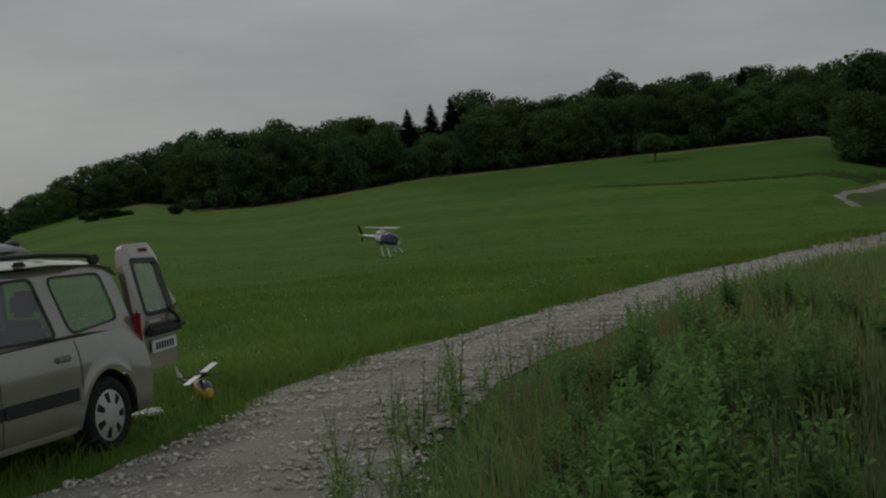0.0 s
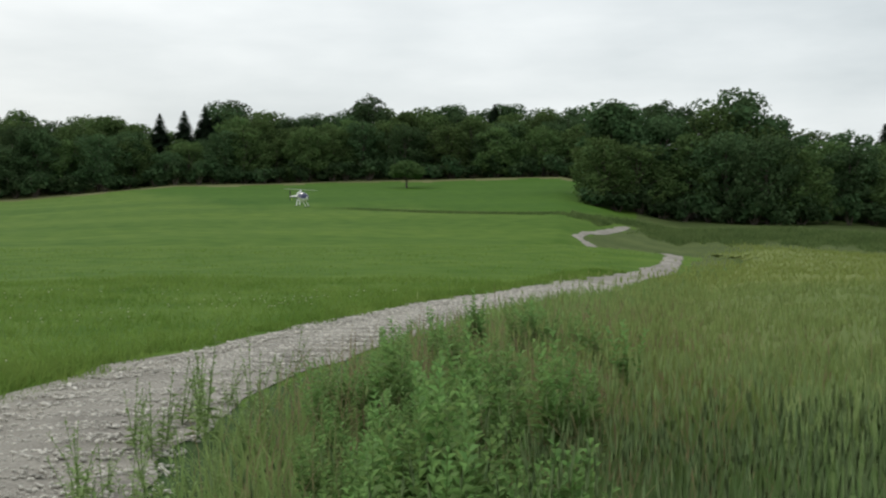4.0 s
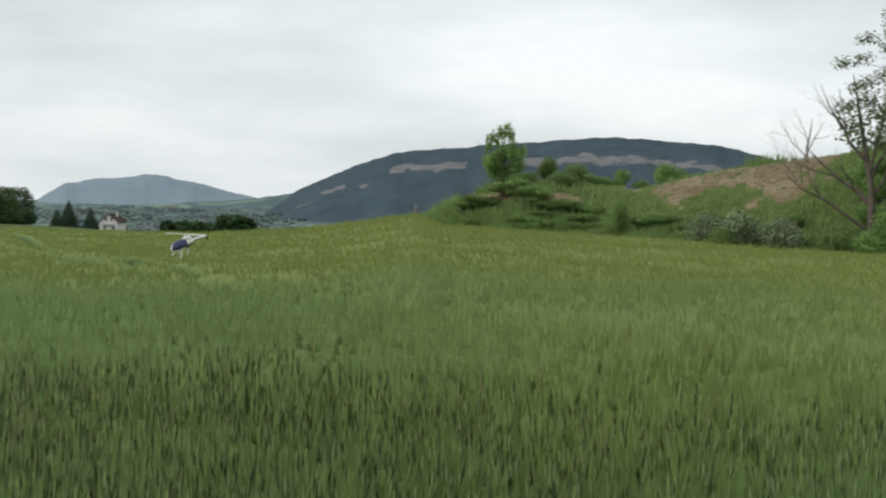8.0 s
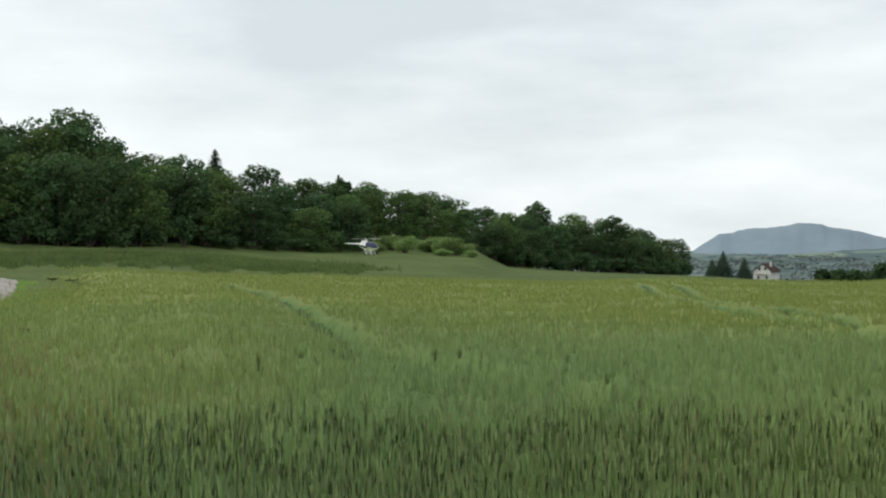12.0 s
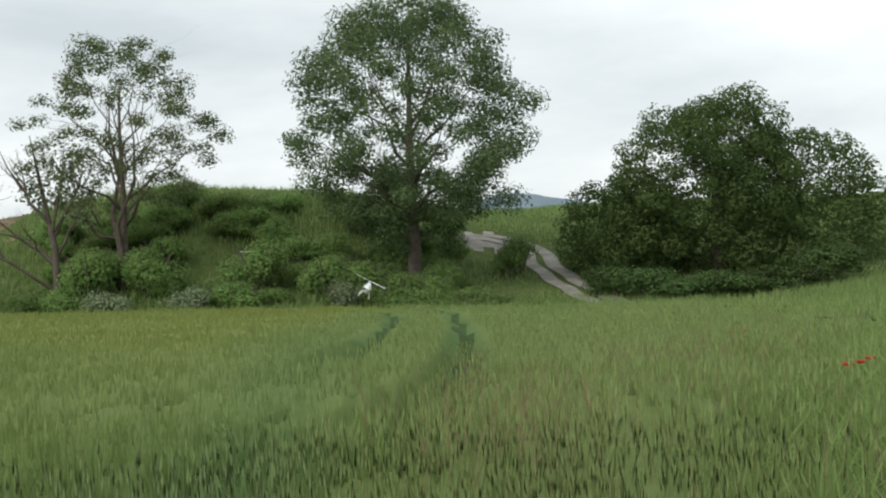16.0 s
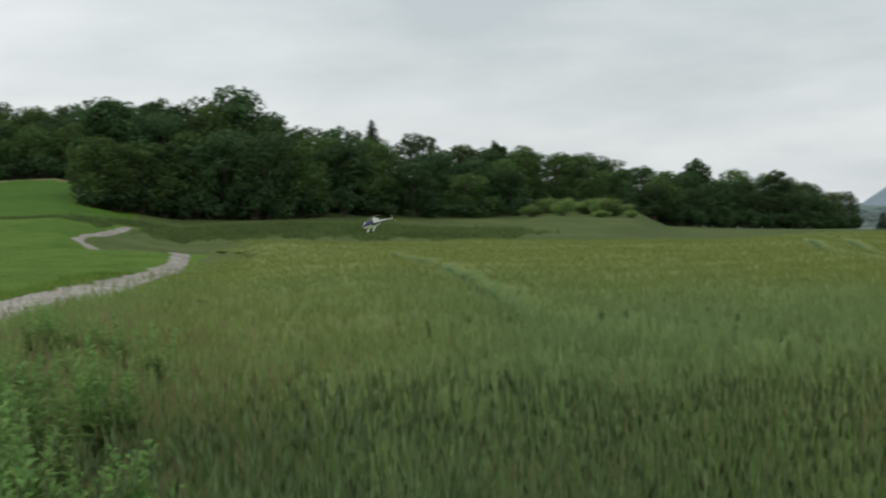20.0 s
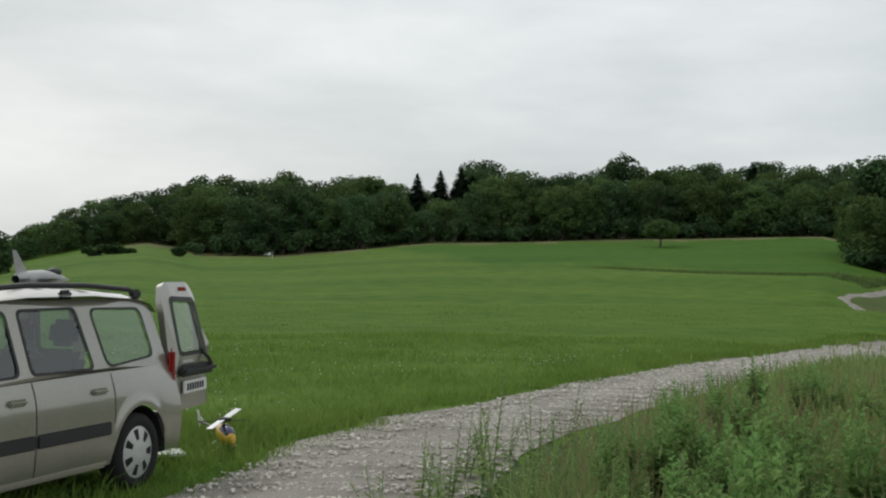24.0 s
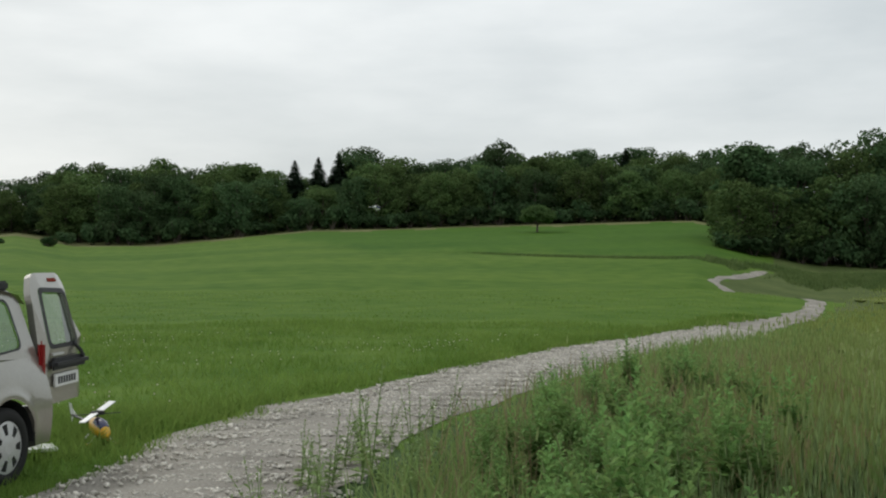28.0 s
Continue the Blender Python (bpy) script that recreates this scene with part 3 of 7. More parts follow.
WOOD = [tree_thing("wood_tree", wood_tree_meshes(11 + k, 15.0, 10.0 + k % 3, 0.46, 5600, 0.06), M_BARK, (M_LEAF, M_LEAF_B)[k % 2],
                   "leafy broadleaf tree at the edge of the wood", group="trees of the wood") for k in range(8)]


def plant_wood():
    rng = np.random.default_rng(8)
    first = [True] * len(WOOD)

    def tree(az, r, top):
        x, y = r * math.sin(radians(az)), r * math.cos(radians(az))
        z = float(height(x, y))
        h = 2.6 + r * math.tan(radians(top + 0.12)) - z
        k = int(rng.integers(0, len(WOOD)))
        sz = max(0.25, h / 14.6)
        s = min(1.35, 0.35 + 0.65 * sz) * (0.9 + 0.2 * rng.random())
        m = pose(x, y, z - 1.1, 0, 0, rng.random() * 360)
        if first[k]:
            first[k] = False
            put(WOOD[k], m, s, sz)
        else:
            copy_scaled(WOOD[k], m, s, sz)

    # skyline of the wood behind the meadow, and of the wood's edge beside the wheat
    sky = np.array([(-27, 0.2), (-21, 0.5), (-19, 1.2), (-18.4, 1.8), (-16.2, 3.0), (-11.2, 4.2), (-6.4, 4.5), (-2.2, 4.65), (-1.5, 4.5), (-0.8, 4.0), (1.7, 4.1), (2.4, 5.2), (5.8, 4.7), (8.9, 5.2), (13.4, 5.2), (18.4, 5.0), (21, 4.6)])
    base = np.array([(-27, 262), (-18, 262), (-13, 268), (-9, 242), (0, 240), (10, 246), (18, 240), (21, 236)])
    for row, back, low in ((0, 0, 0.72), (1, 9, 0.84), (2, 19, 0.95), (3, 30, 1.0)):
        for az in np.arange(-19.4, 21, 1.35):
            a = az + rng.normal(0, 0.3) + 0.6 * (row % 2)
            r = np.interp(a, base[:, 0], base[:, 1]) + back + rng.normal(0, 2)
            g = math.degrees(math.atan2(float(height(r * math.sin(radians(a)), r * math.cos(radians(a)))) - 1.7, r))
            top = np.interp(a, sky[:, 0], sky[:, 1])
            tree(a, r, g + (top - g) * (low + rng.normal(0, 0.05)))
    sky = np.array([(19.2, 4.0), (20.2, 5.5), (23, 5.3), (24.8, 5.8), (26.6, 5.8), (27.3, 4.6), (27.8, 4.2), (28.5, 4.1), (32.4, 3.5), (35.3, 2.85), (40.6, 2.4), (43.8, 1.7), (47.4, 1.3), (50.9, 0.5), (52.6, 0.1), (54.4, -0.4)])
    base = np.array([(19.6, 152), (28, 156), (33, 168), (39, 190), (44, 225), (48, 255), (54.5, 335)])
    for row, back, low in ((0, 0, 0.7), (1, 8, 0.86), (2, 17, 0.98)):
        for az in np.concatenate([np.arange(20.2, 40, 1.75), np.arange(40, 54.4, 1.25)]):
            a = az + rng.normal(0, 0.3) + 0.8 * (row % 2)
            if a > 54.3 or (39.3 < a < 44.6 and row == 0):
                continue
            r = np.interp(a, base[:, 0], base[:, 1]) + back * (1 + (a > 42)) + rng.normal(0, 2) + (30 if 39.0 < a < 44.6 else 0)
            g = math.degrees(math.atan2(float(height(r * math.sin(radians(a)), r * math.cos(radians(a)))) - 1.7, r))
            top = np.interp(a, sky[:, 0], sky[:, 1])
            tree(a, r, g + (top - g) * (low + rng.normal(0, 0.06)))



# ---- fields: wheat, grass, weeds ----
TRACKS = [smooth_line([(72, 57), (53, 41), (31.6, 23.6), (24.6, 16.9), (17.6, 10.1), (13.3, 5.8), (11.7, 3.4), (11, 1.2), (11.4, -1.0), (12.5, -2.5), (14.7, -3.9), (18.3, -5.4), (22.6, -7), (30, -9.6), (44, -13.4)], 1.0),
          smooth_line([(72, 54.8), (53, 38.8), (31.3, 21.8), (23.8, 14.8), (19.6, 10.7), (16.1, 7.2)], 1.0),
          smooth_line([(45, -15.6), (31, -11.6), (22, -8.4), (16.8, -6.5), (12.5, -4.8), (9.2, -3), (7.2, -1), (6.7, 1), (7.0, 5), (8.2, 9.4), (8.9, 10.9), (12.3, 16.3), (18.6, 26.9), (26, 40)], 1.0)]


def track_gap(x, y):
    """Distance to the nearest wheel track in the wheat; the gap is widest near the turning."""
    best = np.full(np.shape(x), 1e9)
    for line in TRACKS:
        for p, q in zip(line, line[1:]):
            dx, dy = q[0] - p[0], q[1] - p[1]
            t = np.clip(((x - p[0]) * dx + (y - p[1]) * dy) / (dx * dx + dy * dy), 0, 1)
            best = np.minimum(best, (x - p[0] - t * dx) ** 2 + (y - p[1] - t * dy) ** 2)
    best = np.sqrt(best)
    return best - 0.12 * np.clip((10 - np.hypot(x, y)) / 4, 0, 1) * (y < 4)


def scatter(rng, n, az0, az1, r0, r1):
    a = np.radians(az0 + (az1 - az0) * rng.random(n))
    r = np.sqrt(r0 * r0 + (r1 * r1 - r0 * r0) * rng.random(n))
    return r * np.sin(a), r * np.cos(a)


def in_field(x, y):
    az, r = np.degrees(np.arctan2(x, y)), np.hypot(x, y)
    edge = np.interp(az, LAND[:, 0], LAND[:, 1])
    verge = np.clip((26 - az) / 12, 0, 1) * 2.8 + 0.5 * np.sin(y * 0.9) + 0.3 * np.sin(y * 2.3 + 1)
    return (road_gap(x, y) > 2.2 + verge + np.interp(r, (8, 22, 38), (0.9, 0.7, 0)) + np.clip((y - 42) / 8, 0, 1) * np.clip((27 - az) / 2, 0, 1) * 3) & (r < edge + 0.4 * np.sin(az * 3)) & (az > 1) & ~((az < 25.5 + 0.8 * np.sin(r * 0.5)) & (r > 50)) & (az < 136 - np.clip(r - 12, 0, 40) * 0.36 + 1.2 * np.sin(r * 0.9) + 0.8 * np.sin(r * 2.3))


def ripeness(x, y):
    """0 on the glaucous headland, 1 in the yellower middle of the field."""
    az, r = np.degrees(np.arctan2(x, y)), np.hypot(x, y)
    start = np.interp(az, (0, 30, 45, 60, 80, 98, 104, 109, 114, 140), (10.5, 9, 7, 5.5, 6, 9.5, 14, 30, 44, 60))
    soft = np.interp(az, (0, 30, 45, 60, 80, 100, 106, 112), (26, 22, 15, 12, 10, 10, 20, 60))
    wave = 3.0 * np.sin(x * 0.23 + 1.4 * np.sin(y * 0.17)) + 2.0 * np.sin(y * 0.41 + x * 0.2)
    weedy = np.maximum(0.5 * np.clip((az - 99) / 7, 0, 1), 0.65 * np.clip((42 - az) / 10, 0, 1) * np.clip((r - 5.5) / 4, 0, 1))
    return np.maximum(np.clip((r - start + wave) / soft, 0, 1), weedy)


def ripe_attribute(me, values):
    me.attributes.new("ripe", "FLOAT", "POINT").data.foreach_set("value", np.asarray(values, dtype=np.float32))
    return me


def blades(rng, x, y, z, h, w, lean=0.25, segs=2):
    """Tapered bent blades, standing at (x, y, z)."""
    n = len(x)
    a, b = rng.random(n) * 2 * math.pi, rng.random(n) * 2 * math.pi
    side = np.stack([np.cos(a), np.sin(a), np.zeros(n)], 1)
    out = np.stack([np.cos(b), np.sin(b), np.zeros(n)], 1) * (h * lean * rng.random(n))[:, None]
    p = np.stack([x, y, z], 1)
    rows = []
    for k in range(segs + 1):
        t = k / segs
        c = p + out * t * t + np.array([0, 0, 1.0]) * (h * t * (1 - 0.12 * t))[:, None]
        wk = (w * (1 - t) ** 0.6 + 0.0008)[:, None]
        rows += [c - side * wk, c + side * wk]
    verts = np.stack(rows, 1).reshape(-1, 3)
    base = np.arange(n)[:, None] * (2 * segs + 2)
    faces = np.concatenate([base + np.array([2 * k, 2 * k + 1, 2 * k + 3, 2 * k + 2]) for k in range(segs)])
    return verts, faces


def ears(rng, x, y, z, h, length, w, full=True):
    """Grain heads: slim four-sided spindles on top of the stalks."""
    n = len(x)
    tilt = rng.normal(0, 0.09, (n, 2))
    p = np.stack([x, y, z + h], 1)
    d = np.stack([tilt[:, 0], tilt[:, 1], np.ones(n)], 1) * length[:, None]
    a = rng.random(n) * math.pi
    u = np.stack([np.cos(a), np.sin(a), np.zeros(n)], 1) * w[:, None]
    v = np.stack([-np.sin(a), np.cos(a), np.zeros(n)], 1) * w[:, None]
    m = p + d * 0.4
    verts = np.stack([p, m + u, m + v, m - u, m - v, p + d], 1).reshape(-1, 3)
    base = np.arange(n)[:, None] * 6
    faces = np.concatenate([base + np.array(q) for q in (((0, 1, 5, 2), (0, 2, 5, 3), (0, 3, 5, 4), (0, 4, 5, 1)) if full else ((0, 1, 5, 3), (0, 2, 5, 4)))])
    return verts, faces


def swell(x, y):
    """Uneven height of the crop."""
    return 0.045 * np.sin(x * 0.9 + np.sin(y * 0.7) * 2) + 0.035 * np.sin(y * 1.7 + x * 0.35) + 0.05 * np.sin(x * 5.1 + 2.2 * np.sin(y * 2.3)) * np.sin(y * 3.7 + 1.5 * np.sin(x * 2.9))


def build_wheat():
    rng = np.random.default_rng(21)
    stalks, heads = [], []
    n = 380000
    a = np.radians(1 + 137 * rng.random(n))
    u = rng.random(n)
    r = np.where(np.arange(n) < 260000, (2.6 ** 0.7 + u * (112 ** 0.7 - 2.6 ** 0.7)) ** (1 / 0.7), (18 ** 1.2 + u * (112 ** 1.2 - 18 ** 1.2)) ** (1 / 1.2))
    x, y = r * np.sin(a), r * np.cos(a)
    tuft = np.sin(x * 61 + 2.1 * np.sin(y * 23)) * np.sin(y * 37 + 1.7 * np.sin(x * 31)) + 0.35 * np.sin(x * 4.1 + y * 2.3) * np.sin(y * 5.2 - x)
    keep = in_field(x + rng.normal(0, 0.7, n), y + rng.normal(0, 0.7, n)) & ((tuft > -0.1) | (rng.random(n) < np.clip((r - 3) / 14, 0.2, 1)))
    x, y, r = x[keep], y[keep], r[keep]
    gap = track_gap(x, y)
    az = np.degrees(np.arctan2(x, y))
    keep = ((gap > np.interp(r, (14, 26), (0.32, 0.17))) | (rng.random(len(x)) < 0.18 + 0.3 * (y < 0))) & (rng.random(len(x)) < np.clip((131 - az) / 13, 0.12, 1))
    x, y, r, gap = x[keep], y[keep], r[keep], gap[keep]
    z = height(x, y)
    patch = swell(x, y)
    h = 0.62 + patch + rng.normal(0, 0.05, len(x))
    h = np.where(gap < 0.36, h * 0.6, h)
    wide = 0.0056 * (r / 5) ** 0.4
    for k in range(4):
        near = rng.random(len(r)) < np.clip(((44, 24, 14, 13)[k] - r) / (32, 17, 9, 6)[k], 0, 1)
        m = near.sum()
        lift = np.clip((r[near] - 6) / 30, 0, 0.25)
        stalks.append(blades(rng, x[near] + rng.normal(0, 0.03, m), y[near] + rng.normal(0, 0.03, m), z[near] + lift, h[near] * ((0.62, 0.62, 0.62, 0.34)[k] + 0.36 * rng.random(m)) - lift, wide[near] * (1.0, 1.25, 1.25, 1.6)[k], (0.10, 0.28, 0.28, 0.5)[k]))
    lengths = (0.10 + 0.04 * rng.random(len(x))) * (1 + np.clip(r - 10, 0, 80) * 0.004)
    # few ears on the lush strip beside the wheel tracks
    lush = np.exp(-(((np.degrees(np.arctan2(x, y)) - 92) / 19) ** 2)) * np.clip((13 - r) / 5, 0, 1)
    bare = rng.random(len(x)) < np.maximum(0.7 * lush, np.interp(r, (14, 30, 110), (0, 0.35, 0.5)))
    for near in ((r < 7) & ~bare, (r >= 7) & ~bare):
        heads.append(ears(rng, x[near], y[near], z[near], h[near] - 0.02, lengths[near], wide[near] * 1.35, bool(r[near].min() < 7)))
    field = tagged(new("wheat_field"), "dense green unripe wheat crop with tractor tracks", "wheat", kind="stuff")
    v, f = join(stalks)
    piece("stalks", ripe_attribute(mesh_of("stalks", v, f, M_WHEAT), ripeness(v[:, 0], v[:, 1])), field)
    v, f = join(heads)
    piece("heads", ripe_attribute(mesh_of("heads", v, f, M_EAR), ripeness(v[:, 0], v[:, 1])), field)
    # the closed mass of leaves under the heads, coloured darker for shade among stalks
    radii = np.concatenate([np.arange(3.4, 20, 0.3), np.geomspace(20, 116, 190)])
    angles = np.radians(np.concatenate([np.arange(0, 31.9, 0.36), np.arange(32, 68.9, 0.15), np.arange(69, 138, 0.36)]))
    a, r = np.meshgrid(angles, radii)
    x, y = r * np.sin(a), r * np.cos(a)
    gap = track_gap(x.ravel(), y.ravel()).reshape(x.shape)
    dip = np.interp(r, (12, 24), (0.42, 0.08)) * np.clip((np.interp(r, (12, 24), (0.6, 0.25)) - gap) / np.interp(r, (12, 24), (0.36, 0.15)), 0, 1)
    dip = dip + np.where(rng.random(x.shape) < np.interp(r, (15, 30), (0.035, 0.004)), 0.22, 0)
    z = height(x, y) + np.interp(r, (3, 6, 10, 15), (0.20, 0.33, 0.44, 0.6)) - dip + rng.normal(0, 0.012, x.shape)
    thick = np.exp(-(((np.degrees(a) - 92) / 19) ** 2)) * np.clip((13 - r) / 5, 0, 1)
    z += 0.14 * np.clip((np.degrees(a) - 102) / 8, 0, 1) * np.clip((14 - r) / 5, 0, 1) - 0.14 * thick
    z += swell(x, y) * np.clip((60 - r) / 30, 0.4, 1)
    rim = np.clip((road_gap(x, y).reshape(x.shape) - 2.8) / (2.0 + 3.0 * np.clip((32 - np.degrees(a)) / 10, 0, 1) * np.clip((30 - r) / 18, 0, 1)), 0, 1) * np.clip((128 - np.degrees(a)) / 8, 0, 1)
    z -= 0.55 * (1 - rim)
    n, k = x.shape
    verts = np.stack([x.ravel(), y.ravel(), z.ravel()], 1)
    i, j = np.meshgrid(np.arange(n - 1), np.arange(k - 1), indexing="ij")
    faces = np.stack([i * k + j, (i + 1) * k + j, (i + 1) * k + j + 1, i * k + j + 1], -1).reshape(-1, 4)
    mid = verts[faces].mean(1)
    inside = in_field(mid[:, 0] + rng.normal(0, 0.25, len(mid)), mid[:, 1] + rng.normal(0, 0.25, len(mid)))
    faces, mid = faces[inside], mid[inside]
    # track faces get the dark colour that stands for the gap's shade
    index = (track_gap(mid[:, 0], mid[:, 1]) < np.interp(np.hypot(mid[:, 0], mid[:, 1]), (10, 18, 30, 60, 120), (0.3, 0.16, 0.10, 0.12, 0.18))).astype(int)
    # ripe tone drops beside the tracks to paint their shade
    tone = ripeness(verts[:, 0], verts[:, 1]) * np.clip((gap.ravel() - np.interp(r.ravel(), (14, 26), (0.25, 0.16))) / 0.2, 0, 1)
    piece("canopy", ripe_attribute(mesh_of("canopy", verts, faces, [M_CANOPY, M_TRODDEN_SHADE], index, True), tone), field)


def build_meadow_grass():
    rng = np.random.default_rng(5)
    parts = []
    for r0, r1, n, wide, lo, hi in ((5.5, 15, 36000, 0.006, 0.10, 0.26), (11, 34, 46000, 0.012, 0.11, 0.24), (24, 70, 30000, 0.02, 0.05, 0.11)):
        x, y = scatter(rng, n, -42, 24, r0, r1)
        g = road_gap(x, y)
        keep = g < -1.25 - 0.25 * rng.random(len(x)) - 0.6 * near_left(y)
        x, y, g = x[keep], y[keep], g[keep]
        clump = 0.75 + 0.4 * np.sin(x * 0.8 + 1.7 * np.sin(y * 0.5)) * np.sin(y * 0.9)
        rim = np.where(g > -2.4, 1.25, 1.0)
        under = (np.abs((x + 3.33) * 0.952 + (y - 10.03) * -0.307) < 0.62) & (np.abs((x + 3.33) * -0.307 + (y - 10.03) * -0.952 - 1.45) < 2.3)
        h = (lo + (hi - lo) * rng.random(len(x))) * clump * rim * np.where(under, 0.35, 1.0)
        parts.append(blades(rng, x, y, height(x, y) - 0.01, h, np.full(len(x), wide), 1.3, 2 if r1 < 20 else 1))
    # turf round the standpoint, off the track and the crop
    for r0, r1, n in ((0.6, 8, 16000), (8, 26, 26000)):
        x, y = scatter(rng, n, 0, 360, r0, r1)
        az = np.degrees(np.arctan2(x, y))
        g = road_gap(x, y)
        keep = ((g < -0.9) | (g > 1.4)) & (~in_field(x, y) | (np.hypot(x, y) < 3.3)) & ((az < -42) | (az > 128) | (np.hypot(x, y) < 3.2))
        x, y = x[keep], y[keep]
        parts.append(blades(rng, x, y, height(x, y) - 0.01, 0.08 + 0.14 * rng.random(len(x)), np.full(len(x), 0.006 if r1 < 10 else 0.012), 0.8, 1))
    # short turf between the car and the track
    x, y = scatter(rng, 60000, -62, 2, 2.6, 14)
    x3, y3 = scatter(rng, 120000, -10, 23, 8, 46)
    g3 = road_gap(x3, y3)
    tuft = np.sin(x3 * 3.1 + 1.7 * np.sin(y3 * 1.3)) * np.sin(y3 * 2.3 + 0.8)
    keep = (g3 > -1.75) & (g3 < -0.78 - 0.28 * (1 - tuft) + np.clip((np.hypot(x3, y3) - 16) / 30, 0, 1) * 0.3)
    x3, y3, tuft = x3[keep], y3[keep], tuft[keep]
    parts.append(blades(rng, x3, y3, height(x3, y3) - 0.01, (0.07 + 0.14 * rng.random(len(x3))) * (1 + 0.3 * tuft), 0.005 + 0.0004 * np.hypot(x3, y3), 0.9, 1))
    g = road_gap(x, y)
    keep = (g < -0.72 - 0.2 * rng.random(len(x)) - near_left(y)) & (g > -3.4) & (rng.random(len(x)) < 0.85)
    x, y = x[keep], y[keep]
    parts.append(blades(rng, x, y, height(x, y) - 0.01, (0.05 + 0.11 * rng.random(len(x))) * (0.8 + 0.35 * np.sin(x * 2.1 + 1.5 * np.sin(y * 1.7))), np.full(len(x), 0.006), 0.9, 1))
    v, f = join(parts)
    tagged(new("meadow_grass", mesh_of("meadow_grass", v, f, M_GRASS)), "lush green meadow grass beside the track", "grass", kind="stuff")
    # verge on the field side of the track and in front of the wheat
    parts, seeds = [], []
    x, y = scatter(rng, 120000, -8, 150, 1.9, 24)
    g = road_gap(x, y)
    keep = (g > 1.65 + 0.5 * rng.random(len(x))) & (~in_field(x, y) | (np.degrees(np.arctan2(x, y)) > 117 + 12 * rng.random(len(x))))
    x, y = x[keep], y[keep]
    z = height(x, y)
    h = (0.28 + 0.38 * rng.random(len(x))) * np.clip((np.hypot(x, y) - 1) / 3, 0.3, 1) * np.where((g[keep] < 3.1) & (np.hypot(x, y) > 9), 0.5, 1.0)
    parts.append(blades(rng, x, y, z - 0.01, h, 0.0035 + 0.0007 * np.hypot(x, y), 0.9, 2))
    x2, y2 = scatter(rng, 70000, -8, 27, 5, 54)
    g2 = road_gap(x2, y2)
    keep = (g2 > np.interp(np.hypot(x2, y2), (9, 22, 40), (1.35, 0.72, 0.4)) + 0.4 * rng.random(len(x2))) & (g2 < 5) & (rng.random(len(x2)) < 0.9)
    x2, y2 = x2[keep], y2[keep]
    parts.append(blades(rng, x2, y2, height(x2, y2) - 0.01, (0.14 + 0.24 * rng.random(len(x2))) * np.clip((50 - np.hypot(x2, y2)) / 22, 0.3, 1), 0.003 + 0.0006 * np.hypot(x2, y2), 0.7, 1))
    pick = rng.random(len(x)) < 0.07
    seeds.append(blades(rng, x[pick], y[pick], z[pick], h[pick] * 1.35, np.full(pick.sum(), 0.004), 0.25, 2))
    sx, sy = [], []
    for a0, r0, sa, sr, n in ((14, 9, 6, 3, 1500), (22, 11, 6, 4, 1000), (37, 5.4, 1.6, 0.6, 110), (43, 6.2, 1.5, 0.7, 50), (113.5, 8.5, 3.0, 1.8, 550), (117, 11.5, 2.5, 2.5, 800), (121, 17, 3, 4, 500), (52, 6.5, 5, 1.2, 90), (72, 8, 12, 2.5, 60)):
        aa, rr = np.radians(rng.normal(a0, sa, n)), np.clip(rng.normal(r0, sr, n), 3.2, 40)
        sx.append(rr * np.sin(aa))
        sy.append(rr * np.cos(aa))
    x, y = np.concatenate(sx), np.concatenate(sy)
    keep = road_gap(x, y) > 1.9
    x, y = x[keep], y[keep]
    seeds.append(blades(rng, x, y, height(x, y) + np.where(x > 4.5, 0.36, 0.22), 0.25 + 0.3 * rng.random(len(x)), 0.0014 + 0.00022 * np.hypot(x, y), 0.6, 2))
    x, y = scatter(rng, 34000, 96, 138, 14, 60)
    keep = ~in_field(x, y)
    x, y = x[keep], y[keep]
    parts.append(blades(rng, x, y, height(x, y), 0.25 + 0.3 * rng.random(len(x)), np.full(len(x), 0.016), 0.5, 1))
    # rank strip between the wheat and the wood
    x, y = scatter(rng, 110000, 18.5, 41, 96, 138)
    az, r = np.degrees(np.arctan2(x, y)), np.hypot(x, y)
    near = np.interp(az, (18.5, 21.7, 26.8, 30.7, 38.7, 41), (116, 113, 113, 108, 111, 120))
    deep = np.interp(az, (18.5, 21.7, 26.8, 30.7, 38.7, 41), (5, 18, 26, 26, 24, 6))
    keep = (r > near + 3.0 * np.sin(az * 2.1) + 2.0 * np.sin(az * 5.3) + rng.normal(0, 1.5, len(x))) & (r < near + deep * (0.7 + 0.5 * rng.random(len(x)))) & (np.abs(road_gap(x, y)) > 1.3) & (rng.random(len(x)) < np.clip((40.5 - az) / 5, 0.1, 1))
    x, y, r = x[keep], y[keep], r[keep]
    tuft = 0.55 + 0.45 * np.sin(x * 0.35 + 2 * np.sin(y * 0.23)) * np.sin(y * 0.5 + 1)
    rank = [blades(rng, x, y, height(x, y) - 0.03, (0.25 + 0.75 * rng.random(len(x))) * tuft, np.full(len(x), 0.06), 0.8, 1)]
    edge = smooth_line([(14, 131), (17.7, 129), (25, 118), (32, 112.8), (38.5, 112)], 0.25)
    pick = rng.integers(0, len(edge), 9000)
    x, y = edge[pick, 0] + rng.normal(0, 0.4, 9000), edge[pick, 1] + rng.normal(0, 1.3, 9000)
    rank.append(blades(rng, x, y, height(x, y) - 0.03, (0.06 + 0.24 * rng.random(9000)) * np.clip((x - 13) / 12, 0.2, 1), np.full(9000, 0.045), 0.8, 1))
    v, f = join(rank)
